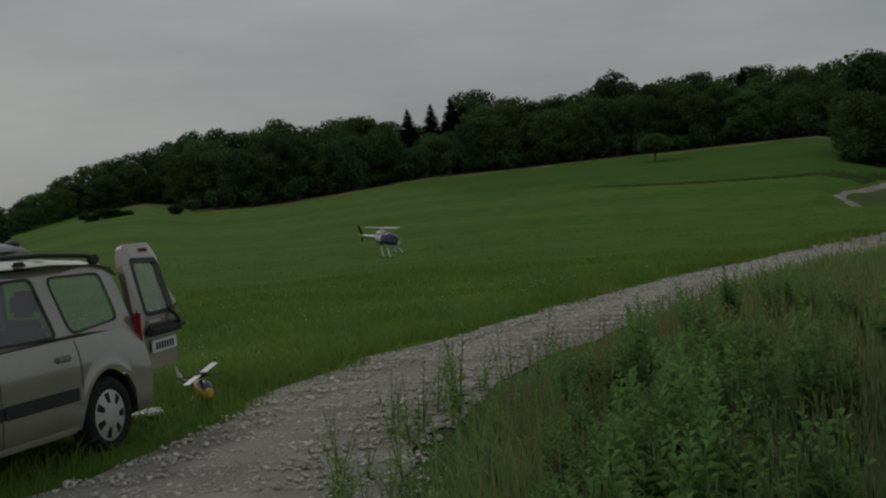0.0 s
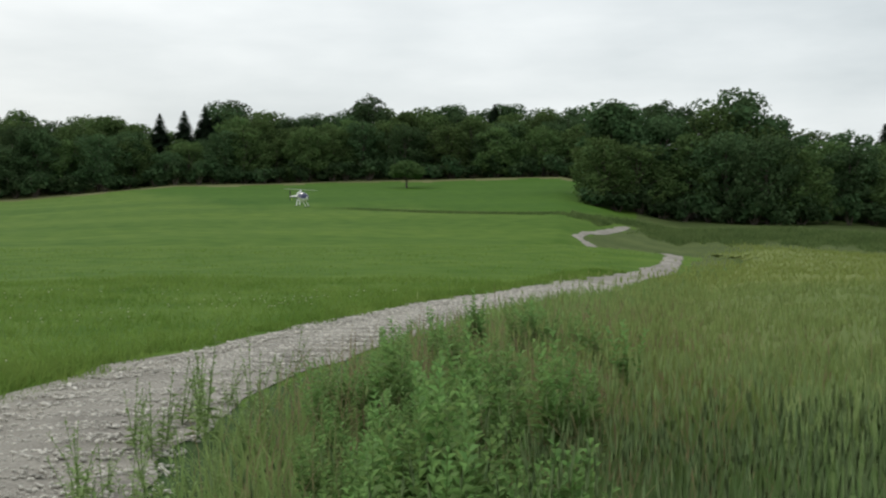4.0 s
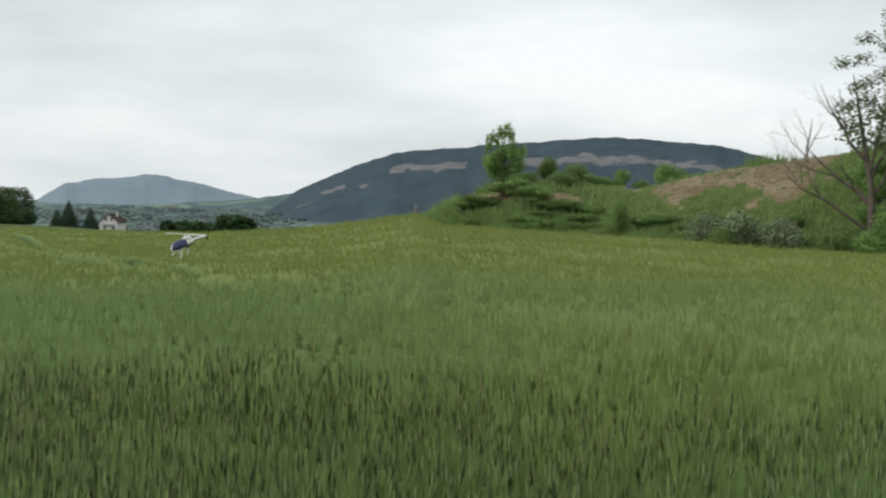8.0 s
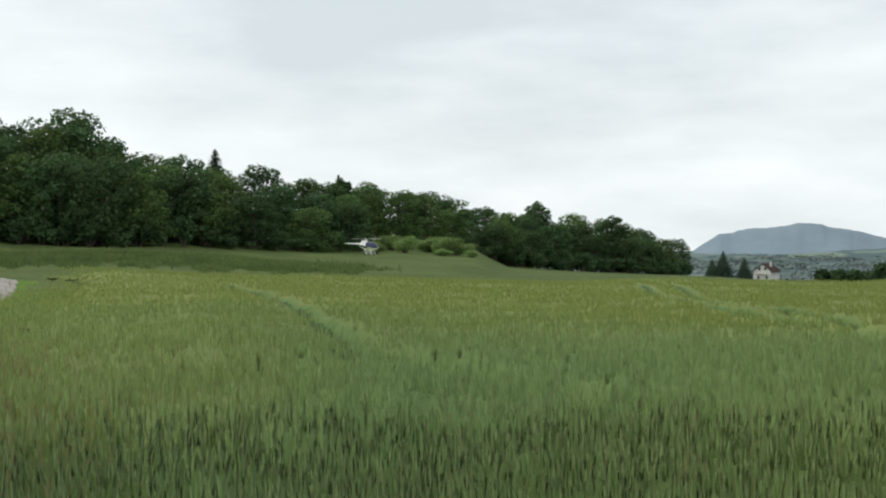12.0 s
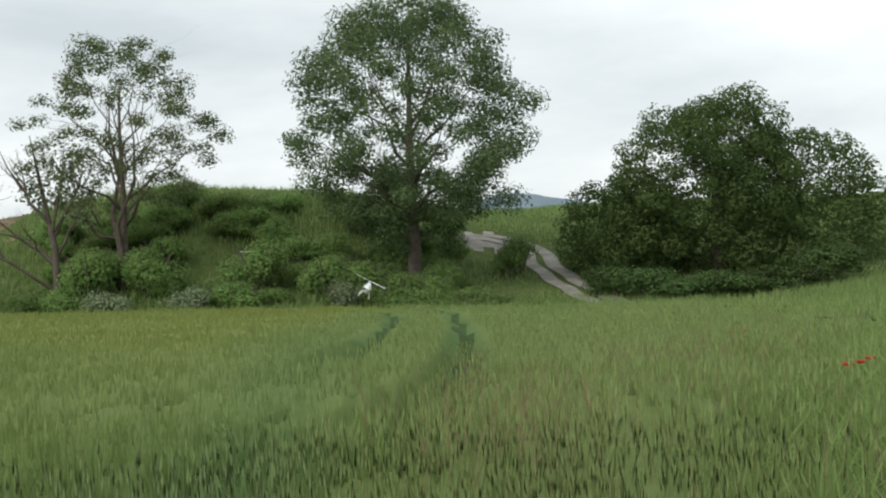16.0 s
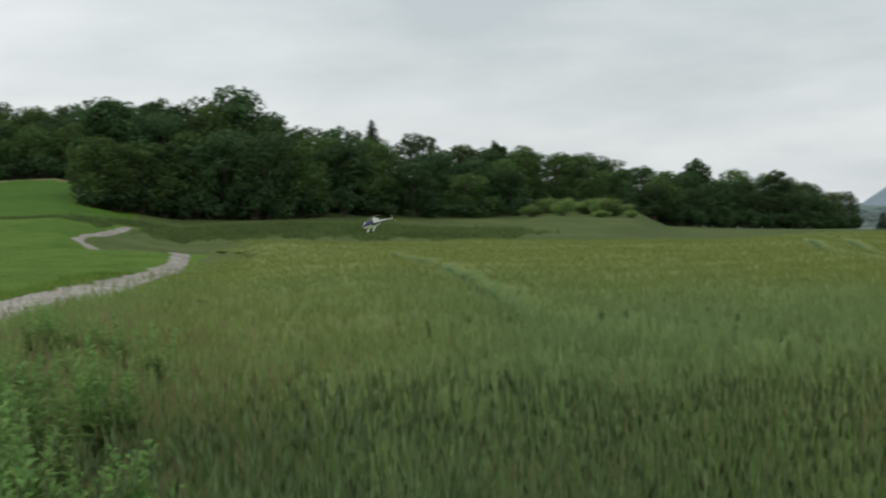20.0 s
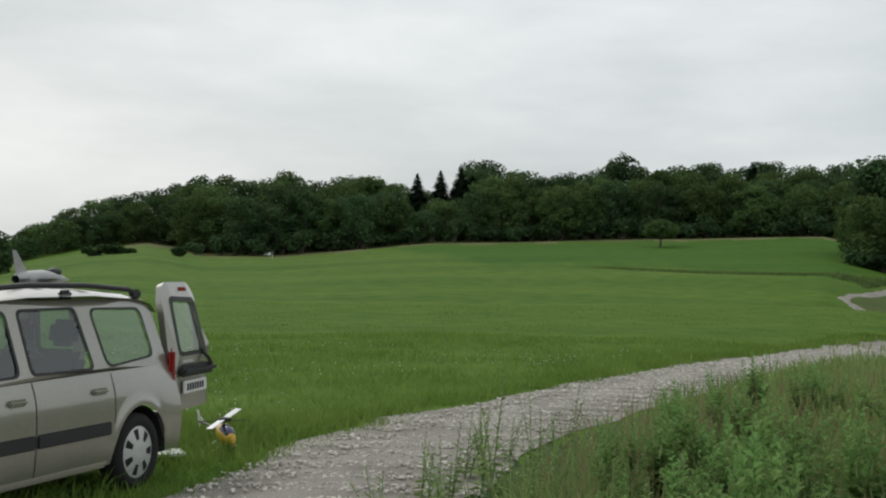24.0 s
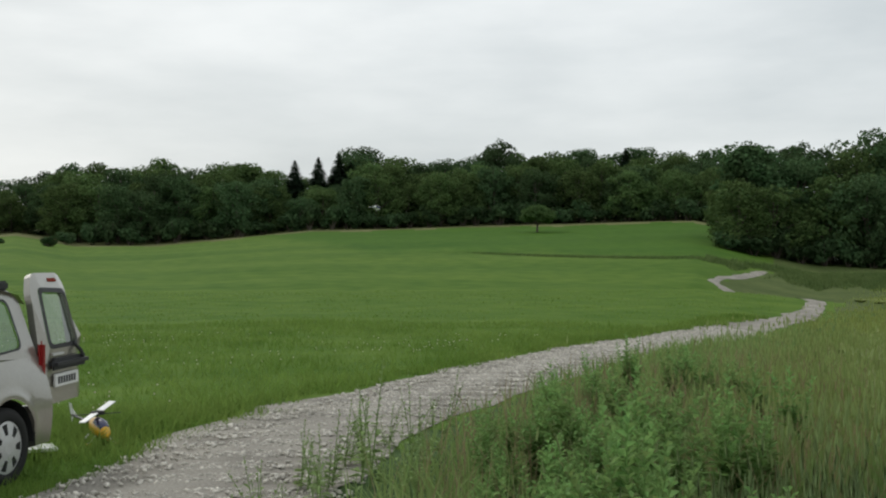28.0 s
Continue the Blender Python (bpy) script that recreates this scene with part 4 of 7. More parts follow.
    tagged(new("tall_nettles", mesh_of("tall_nettles", v, f, M_RANK)), "dark rank nettles along the foot of the wood", "weeds", kind="stuff")
    v, f = join(parts)
    tagged(new("verge_grass", mesh_of("verge_grass", v, f, M_VERGE)), "tall unmown grass on the field margin", "grass", kind="stuff")
    v, f = join(seeds)
    tagged(new("grass_seed_heads", mesh_of("grass_seed_heads", v, f, M_SEED)), "reddish-brown ripe grass seed heads", "grass", kind="stuff")
    # rough growth on the bank
    parts = []
    x, y = scatter(rng, 110000, 69, 132, 46, 112)
    az, r = np.degrees(np.arctan2(x, y)), np.hypot(x, y)
    keep = (r > np.interp(az, LAND[:, 0], LAND[:, 1])) & (~sandy(x, y) | (rng.random(len(x)) < 0.4)) & (np.abs(side_gap(x, y)) > 1.2) & ~((az > 110.6) & (az < 113.2) & (np.abs(r - 73) < 4))
    x, y, az = x[keep], y[keep], az[keep]
    tall = 0.35 + 0.65 * rng.random(len(x)) * (0.6 + 0.6 * np.sin(x * 0.45 + 2 * np.sin(y * 0.3)))
    tall = np.where(az > 111, tall * 0.55, tall)
    tall = np.where(sandy(x * 1.012, y * 1.012) | sandy(x * 1.025, y * 1.025) | sandy(x, y), tall * 0.4, tall)
    parts.append(blades(rng, x, y, height(x, y) - 0.05, np.clip(tall, 0.2, 1.3), np.full(len(x), 0.045), 0.6, 2))
    x, y = scatter(rng, 46000, 70, 122, 44, 86)
    az, r = np.degrees(np.arctan2(x, y)), np.hypot(x, y)
    e = np.interp(az, LAND[:, 0], LAND[:, 1])
    keep = (r > e - 0.5) & (r < e + 5) & (np.abs(side_gap(x, y)) > 1.2)
    x, y = x[keep], y[keep]
    parts.append(blades(rng, x, y, height(x, y) - 0.05, 0.5 + 0.7 * rng.random(len(x)) * (0.6 + 0.4 * np.sin(x * 0.7 + y)), np.full(len(x), 0.05), 0.7, 2))
    v, f = join(parts)
    tagged(new("bank_grass", mesh_of("bank_grass", v, f, M_BANK)), "rank grass and nettles over the earth bank", "grass", kind="stuff")


def build_flowers():
    rng = np.random.default_rng(31)
    x, y = scatter(rng, 620, -20, 16, 9, 26)
    keep = road_gap(x, y) < -1.6
    x, y = x[keep], y[keep]
    keep = np.sin(x * 1.1) * np.sin(y * 0.9 + x * 0.3) > -0.1
    x, y = x[keep], y[keep]
    z = height(x, y) + 0.16 + 0.10 * rng.random(len(x))
    v, f = ears(rng, x, y, z, np.zeros(len(x)), np.full(len(x), 0.026), np.full(len(x), 0.014))
    tagged(new("clover_flowers", mesh_of("clover_flowers", v, f, M_PETAL)), "small white clover heads in the meadow", "flowers", kind="stuff")


def poppy(m):
    ob = tagged(new("poppy"), "red poppy on a thin stem in the field margin", "flower", "poppies")
    ob.matrix_basis = m
    rng = np.random.default_rng(9)
    v, f = limb([(0, 0, 0, 0.004), (0.02, 0, 0.35, 0.003), (0, 0.01, 0.66, 0.0025)], 5)
    piece("stem", mesh_of("stem", v, f, M_WEED), ob)
    for k in range(4):
        a = k * math.pi / 2 + 0.3
        vs, fs = [], []
        for i in range(4):
            for j in range(4):
                u, w = i / 3, (j / 3 - 0.5) * 1.5
                rad = 0.048 * u
                vs.append((rad * math.cos(a + w), rad * math.sin(a + w), 0.66 + 0.02 * u * u + 0.006 * math.sin(5 * w)))
        for i in range(3):
            for j in range(3):
                fs.append((i * 4 + j, i * 4 + j + 1, (i + 1) * 4 + j + 1, (i + 1) * 4 + j))
        piece("petal", mesh_of("petal", vs, fs, M_POPPY, None, True), ob)
    return ob


def weed_plant(seed, h, airy=False):
    """A bushy mugwort-like weed of several leafy stems, or an airy pale one of the track's edge."""
    rng = np.random.default_rng(seed)
    leafmat = M_PALE_WEED if airy else M_WEED
    ob = tagged(new("weed_plant"), "thin pale green weed at the gravel's edge" if airy else "tall bushy dark green weed at the track's edge", "weed", "weeds on the verge")
    stems, leaf_v = [], []
    for s in range(3 if airy else 6):
        a = rng.random() * 6.28
        out = (0.22 if airy else 0.17) * h * (s > 0) * (0.5 + rng.random())
        tip = np.array([math.cos(a) * out, math.sin(a) * out, h * (1 - 0.42 * rng.random() * (s > 0))])
        line = [tip * t * np.array([t, t, 1]) for t in np.linspace(0, 1, 6)]
        stems.append(limb([(*p, 0.0055 * (1.15 - k / 6)) for k, p in enumerate(line)], 5))
        count = 18 if airy else 46
        for k in range(count):
            t = 0.12 + 0.88 * (k + rng.random()) / count
            p = tip * t * np.array([t, t, 1])
            b = k * 2.4 + rng.random()
            ln = (0.125 * (1 - t) ** 0.7 + 0.04) * (0.7 + 0.5 * rng.random()) * (0.75 if airy else 1.0)
            up = (0.15 + 1.1 * t * t) * (0.6 + 0.8 * rng.random())
            d = np.array([math.cos(b), math.sin(b), up])
            d *= ln / np.linalg.norm(d)
            sd = np.array([-math.sin(b), math.cos(b), 0]) * ln * (0.17 if airy else 0.25)
            leaf_v += [p, p + d * 0.45 + sd + (0, 0, 0.008), p + d - (0, 0, ln * 0.22), p + d * 0.45 - sd + (0, 0, 0.008)]
    v, f = join(stems)
    piece("stem", mesh_of("stem", v, f, leafmat), ob)
    piece("foliage", mesh_of("foliage", np.array(leaf_v), np.arange(len(leaf_v)).reshape(-1, 4), leafmat), ob)
    return ob


def plant_weeds():
    rng = np.random.default_rng(17)
    kinds = [weed_plant(40 + k, 0.66 + 0.07 * k) for k in range(6)]
    thin = [weed_plant(60 + k, 0.55 + 0.12 * k, True) for k in range(3)]
    used = set()

    def set_out(kind, x, y, s):
        m = pose(x, y, float(height(x, y)) - 0.02, rng.normal(0, 7), rng.normal(0, 7), rng.random() * 360)
        if kind in used:
            copy_scaled(kind, m, s, s * (0.9 + 0.2 * rng.random()))
        else:
            used.add(kind)
            put(kind, m, s)

    n = 0
    while n < 210:
        az, r = rng.uniform(-2, 23), 3.6 + 11 * rng.random() ** 1.2
        x, y = r * math.sin(radians(az)), r * math.cos(radians(az))
        g = float(road_gap(x, y)[0])
        clump = math.sin(x * 2.1 + 1.3 * math.sin(y * 1.1)) * math.sin(y * 1.4 + 0.6)
        if not (2.35 < g < 4.8) or rng.random() < (az - 10) / 14 or rng.random() > 0.55 + 0.6 * clump:
            continue
        n += 1
        set_out(kinds[int(rng.integers(0, 6))], x, y, (0.62 + 0.4 * rng.random()) * (0.8 if g < 2.7 else 1.06))
    # thin growth that creeps into the gravel
    n = 0
    while n < 60:
        az, r = rng.uniform(-9, 14), rng.uniform(4.2, 13)
        x, y = r * math.sin(radians(az)), r * math.cos(radians(az))
        g = float(road_gap(x, y)[0])
        if not (0.95 < g < 1.9):
            continue
        n += 1
        set_out(thin[int(rng.integers(0, 3))], x, y, (0.45 + 0.55 * rng.random()))
    for az, r, s in ((1.6, 9.2, 1.3), (-0.9, 7.4, 0.95)):
        set_out(thin[2], r * math.sin(radians(az)), r * math.cos(radians(az)), s)
    # single weeds among the wheat
    for k, (x, y) in enumerate(((13.4, 10.9), (7.6, 13.8), (8.0, 14.1), (7.8, 7.1), (10.9, 16.3), (10.5, 0.7), (8.9, -1.5), (21.1, 0.6), (15.4, 17.2))):
        copy_scaled(thin[k % 3], pose(x, y, float(height(x, y)), 0, 0, k * 77), 1.0, 1.15)


# Colour kept darker than the stalks to paint the crop's self-shading.
M_CANOPY = mat("shaded_wheat_mass", (0.074, 0.130, 0.042), (0.114, 0.174, 0.060), 0.85, 0.12, 4.0, 0.6, spec=0.05, ripe=((0.138, 0.174, 0.050), (0.186, 0.220, 0.072)))
# Trodden crop, with the shade of the track's gap darkened into its colour.
M_TRODDEN_SHADE = mat("shaded_trodden_track", (0.042, 0.076, 0.026), (0.066, 0.102, 0.038), 0.95, 0.5, 4.0, 0.5, spec=0.05)
M_EAR = mat("wheat_heads", (0.232, 0.318, 0.140), (0.315, 0.405, 0.186), 0.75, 0.2, 3.0, 0.0, spread=0.2, thin=0.4, spec=0.08, ripe=((0.262, 0.310, 0.094), (0.325, 0.366, 0.122)), hue=0.014)
M_VERGE = mat("verge_blades", (0.162, 0.242, 0.075), (0.272, 0.348, 0.126), 0.8, 0.4, 3.0, 0.0, spread=0.4, thin=0.4, spec=0.1, hue=0.02)
M_SEED = mat("seed_heads", (0.262, 0.236, 0.118), (0.375, 0.305, 0.172), 0.8, 0.6, 3.0, 0.0, spread=0.35, thin=0.4, spec=0.1, hue=0.02)
M_BANK = mat("rank_growth", (0.147, 0.232, 0.074), (0.255, 0.336, 0.128), 0.8, 0.12, 1.5, 0.0, spread=0.4, thin=0.5, spec=0.1)
M_WEED = mat("weed_leaves", (0.138, 0.255, 0.075), (0.270, 0.408, 0.135), 0.7, 3.0, 20.0, 0.0, spread=0.4, thin=0.5, spec=0.15, hue=0.02)
M_PALE_WEED = mat("pale_weed_leaves", (0.183, 0.282, 0.094), (0.305, 0.402, 0.154), 0.7, 3.0, 20.0, 0.0, spread=0.3, thin=0.35, spec=0.15)
M_RANK = mat("tall_nettles", (0.070, 0.115, 0.036), (0.140, 0.188, 0.066), 0.8, 0.3, 2.0, 0.0, spread=0.4, thin=0.3, spec=0.1)
M_PETAL = mat("white_petals", (0.70, 0.66, 0.48), (0.80, 0.78, 0.64), 0.7, 20.0, 60.0, 0.0)
M_POPPY = mat("red_petals", (0.55, 0.03, 0.015), (0.68, 0.06, 0.03), 0.6, 20.0, 80.0, 0.0, thin=0.3)

SIDE = [(polar[1] * math.sin(radians(polar[0])), polar[1] * math.cos(radians(polar[0]))) for polar in
        ((124.5, 44.5), (122, 47), (120.1, 50), (118.5, 54), (116.8, 60.5), (115.5, 65.7), (114.7, 69.5), (114.4, 72.2), (113.6, 74.2), (112.2, 75.2))]
SIDE_LINE = smooth_line(SIDE, 0.6)


def side_gap(x, y):
    best = np.full(np.shape(x), 1e9)
    for p in SIDE_LINE:
        best = np.minimum(best, np.hypot(x - p[0], y - p[1]))
    return best


def sandy(x, y):
    """Where the bank's soil is bare."""
    az, r = np.degrees(np.arctan2(x, y)), np.hypot(x, y)
    el = np.degrees(np.arctan2(height(x, y) - 1.7, r))
    rag = 0.25 * np.sin(az * 2.3) + 0.15 * np.sin(az * 5.1 + r)
    edge = np.interp(az, LAND[:, 0], LAND[:, 1])
    patch = np.sin(x * 0.55 + 1.5 * np.sin(y * 0.4)) + np.sin(y * 0.8 + x * 0.25) + 0.7 * np.sin(x * 1.9 + 2 * np.sin(y * 1.3)) * np.sin(y * 2.3)
    slope = (patch > -0.45) & (az > 81.5) & (az < 91 + rag * 3) & (el > -0.35 + rag + np.clip(az - 88.3, 0, 9) * 0.45) & (r > edge + 3)
    streak = (az > 72.6) & (az < 82) & (np.abs(el + 0.22 + rag * 0.3) < 0.13) & (patch > -0.7)
    return slope | streak


# ---- trees and shrubs that stand alone ----
def crowned_tree(name, label, seed, rows, mains, blobs, leaf, count, bark, leafmat, shell=0.35, depth=2, spread=0.5):
    """A tree with visible limbs: trunk rows, main limbs (base, tip, radius), leaf masses."""
    rng = np.random.default_rng(seed)
    out = [limb(rows, 9)]
    for b, t, r in mains:
        branches(rng, b, t, r, depth, spread, out)
    ob = tagged(new(name), label, "tree")
    v, f = join(out)
    piece("trunk", mesh_of("trunk", v, f, bark, None, True), ob)
    if count:
        lv, lf = leaf_cloud(rng, blobs, count, leaf, 0.6, shell)
        piece("crown", mesh_of("crown", lv, lf, leafmat), ob)
    return ob


def blob_ring(rng, n, z0, z1, rad, size, squash=0.75):
    """Leaf masses set over a domed crown."""
    out = []
    for k in range(n):
        t = (k + 0.5) / n
        z = z0 + (z1 - z0) * t
        ring = rad * math.sin(math.pi * (0.22 + 0.70 * t)) ** 0.8
        a = k * 2.39996
        q = ring * (0.45 + 0.55 * math.sqrt(rng.random()))
        s = size * (0.75 + 0.5 * rng.random())
        out.append((q * math.cos(a), q * math.sin(a), z, s, s, s * squash))
    return out


def bank_trees():
    rng = np.random.default_rng(77)
    # large ash-like tree
    blobs = blob_ring(rng, 120, 3.6, 14.1, 6.1, 1.05, 0.68) + blob_ring(rng, 18, 2.7, 6.0, 3.4, 1.0, 0.7) + blob_ring(rng, 14, 1.7, 4.2, 2.3, 0.7, 0.8)
    mains = [((0, 0, 2.6 + 0.55 * k), (5.6 * math.cos(k * 2.4) * (1 - 0.05 * k), 5.6 * math.sin(k * 2.4) * (1 - 0.05 * k), 5.2 + 0.75 * k), 0.15 - 0.006 * k) for k in range(11)]
    ob = crowned_tree("ash_tree", "broad green ash tree with a domed crown on the bank", 5, [(0, 0, -0.5, 0.42), (0.05, 0, 2, 0.33), (0, 0.1, 5, 0.25), (0.1, 0, 9, 0.14), (0, 0, 13, 0.03)],
                      mains, blobs, 0.13, 76000, M_BARK, M_ASH, 0.2)
    put(ob, at(108.75, 63.5, -0.2), 1.05)
    # sparse poplar with two stems
    blobs = blob_ring(rng, 85, 4.9, 14.1, 4.7, 0.72, 0.75)
    mains = [((0.1, 0, 3.0 + 0.5 * k), (3.9 * math.cos(k * 2.4 + 1) * (1 - 0.04 * k), 3.9 * math.sin(k * 2.4 + 1) * (1 - 0.04 * k), 5.4 + 0.62 * k), 0.12 - 0.006 * k) for k in range(11)]
    ob = crowned_tree("poplar_tree", "sparse-leaved poplar tree with a forked pale trunk on the bank", 6, [(0, 0, -0.5, 0.27), (0, 0, 2.0, 0.19), (-0.5, 0, 5.4, 0.13), (-0.7, 0.1, 9, 0.08), (-0.4, 0, 11.8, 0.02)],
                      mains + [((0, 0, 1.4), (1.5, 0.3, 11.6), 0.16), ((0, 0, 1.8), (-1.9, -0.2, 10.4), 0.13)], blobs, 0.12, 20000, M_BARK, M_POPLAR, 0.1, 2, 0.55)
    put(ob, at(95.4, 67, -0.2), 1.14, 0.95)
    # dying tree with bare limbs
    blobs = [(0.5, 0, 5.6, 1.2, 1.0, 1.2), (-0.7, 0.3, 4.6, 1.0, 0.9, 0.8), (0.9, 0.2, 4.0, 0.9, 0.9, 0.9)]
    ob = crowned_tree("dying_tree", "half-dead grey tree with bare twisted limbs", 12, [(0, 0, -0.4, 0.17), (-0.1, 0, 2.4, 0.13), (-0.5, 0.1, 4.6, 0.08), (-0.9, 0, 6.8, 0.015)],
                      [((0, 0, 1.6), (-2.6, 0.3, 4.0), 0.11), ((-0.2, 0, 2.6), (1.4, 0.1, 5.8), 0.10), ((-0.3, 0, 3.4), (-2.1, -0.2, 6.4), 0.09), ((-0.1, 0, 2.0), (1.1, -0.3, 4.2), 0.08), ((0, 0, 0.6), (-3.4, -0.4, 3.0), 0.10), ((-0.2, 0, 3.0), (0.4, 0.2, 6.6), 0.08)],
                      blobs, 0.16, 700, M_BARK, M_LEAF_G, 0.1, 3, 0.55)
    put(ob, at(92.5, 67, -0.1, -92.6), 1.34)
    ob = crowned_tree("bare_tree", "small bare dead tree on the sandy bank", 14, [(0, 0, -0.2, 0.12), (0, 0, 1.2, 0.09), (0.2, 0, 2.4, 0.05), (0.3, 0, 3.4, 0.01)],
                      [((0, 0, 0.5), (-1.8, 0.1, 2.6), 0.06), ((0, 0, 0.9), (1.2, 0.1, 3.2), 0.06), ((0.1, 0, 1.3), (-0.6, 0, 3.6), 0.05)], [], 0, 0, M_BARK_PALE, M_LEAF_G, 0.1, 3, 0.5)
    put(ob, at(89.6, 80, -0.1, -90), 0.85)
    # dense round walnut
    blobs = []
    for cx, cy, cz, ra, rz, n in ((-0.5, 0, 3.6, 4.3, 4.3, 70), (3.3, -0.4, 2.9, 3.6, 3.6, 54), (-3.7, -0.4, 2.1, 2.8, 2.8, 36), (0.6, 0.5, 6.2, 2.2, 2.1, 16)):
        for k in range(n):
            u = 1 - 1.75 * (k + 0.5) / n
            w = math.sqrt(max(0, 1 - u * u)) * (0.82 + 0.2 * rng.random())
            s = 0.55 + 0.75 * rng.random() ** 2
            blobs.append((cx + ra * w * math.cos(k * 2.4), cy + ra * w * math.sin(k * 2.4), max(0.5, cz + rz * u * 0.9), s, s, s * 0.72))
    blobs += [(-0.5, 0, 3.4, 3.5, 3.5, 3.0), (3.1, 0, 2.6, 3.0, 2.8, 2.6), (-3.7, 0, 1.8, 1.8, 1.8, 1.6)]
    ob = crowned_tree("walnut_tree", "dense round dark green walnut tree with low branches", 8, [(0, 0, -0.4, 0.4), (0, 0, 2, 0.3), (0, 0, 5, 0.15), (0, 0, 8, 0.03)],
                      [((0, 0, 1.5), (4, 1, 3.6), 0.15), ((0, 0, 1.5), (-4, -1, 3.6), 0.15), ((0, 0, 2), (1, 3, 6), 0.14)], blobs, 0.125, 90000, M_BARK, M_WALNUT, 0.45)
    put(ob, at(122.9, 67, -0.3, -122.9), 1.22, 1.2)
    # slim tree on the low end of the bank
    blobs = []
    for k in range(26):
        u = -1 + 2 * (k + 0.5) / 26
        top = (4.1 - 1.0 * u * u + 0.35 * rng.normal()) * (0.82 if u > 0.55 else 1.0)
        blobs.append((1.25 * u * (0.75 + 0.25 * rng.random()), rng.uniform(-0.9, 0.9), top - 0.5, 0.16, 0.16, 0.55))
        blobs.append((0.95 * u, rng.uniform(-0.9, 0.9), rng.uniform(0.7, 2.7), 0.42, 0.42, 0.55))
    ob = crowned_tree("young_tree", "slim young tree with feathery top on the bank", 9, [(0, 0, -0.3, 0.09), (0, 0, 2, 0.06), (-0.2, 0, 4.1, 0.01)], [((0, 0, 0.6), (1.0, 0.1, 2.6), 0.04), ((0, 0, 0.8), (-0.9, 0.1, 3.3), 0.04), ((0, 0, 1), (0.3, -0.4, 3.7), 0.035)],
                      blobs, 0.11, 8000, M_BARK, M_SHRUB, 0.1)
    put(ob, at(75.85, 86, -0.1, -75), 1.25, 1.05)


def bush_thing(seed, leafmat, label, w=1.0, h=1.0, count=3600, leaf=0.06):
    rng = np.random.default_rng(seed)
    ob = tagged(new("shrub"), label, "shrub", "shrubs")
    for k, stem in enumerate([limb([(0, 0, -0.15, 0.04), (0.35 * math.cos(k * 1.3) * w, 0.35 * math.sin(k * 1.3) * w, 0.55 * h, 0.02), (0.6 * math.cos(k * 1.3) * w, 0.6 * math.sin(k * 1.3) * w, 0.95 * h, 0.006)], 5) for k in range(5)]):
        piece("stem", mesh_of("stem", stem[0], stem[1], M_BARK), ob)
    blobs = [(0.55 * w * math.cos(k * 2.4) * rng.random(), 0.55 * w * math.sin(k * 2.4) * rng.random(), h * (0.3 + 0.55 * rng.random()), w * (0.32 + 0.2 * rng.random()), w * 0.4, h * 0.3) for k in range(8)]
    lv, lf = leaf_cloud(rng, blobs, count, leaf, 0.9, 0.4)
    piece("foliage", mesh_of("foliage", lv, lf, leafmat), ob)
    return ob


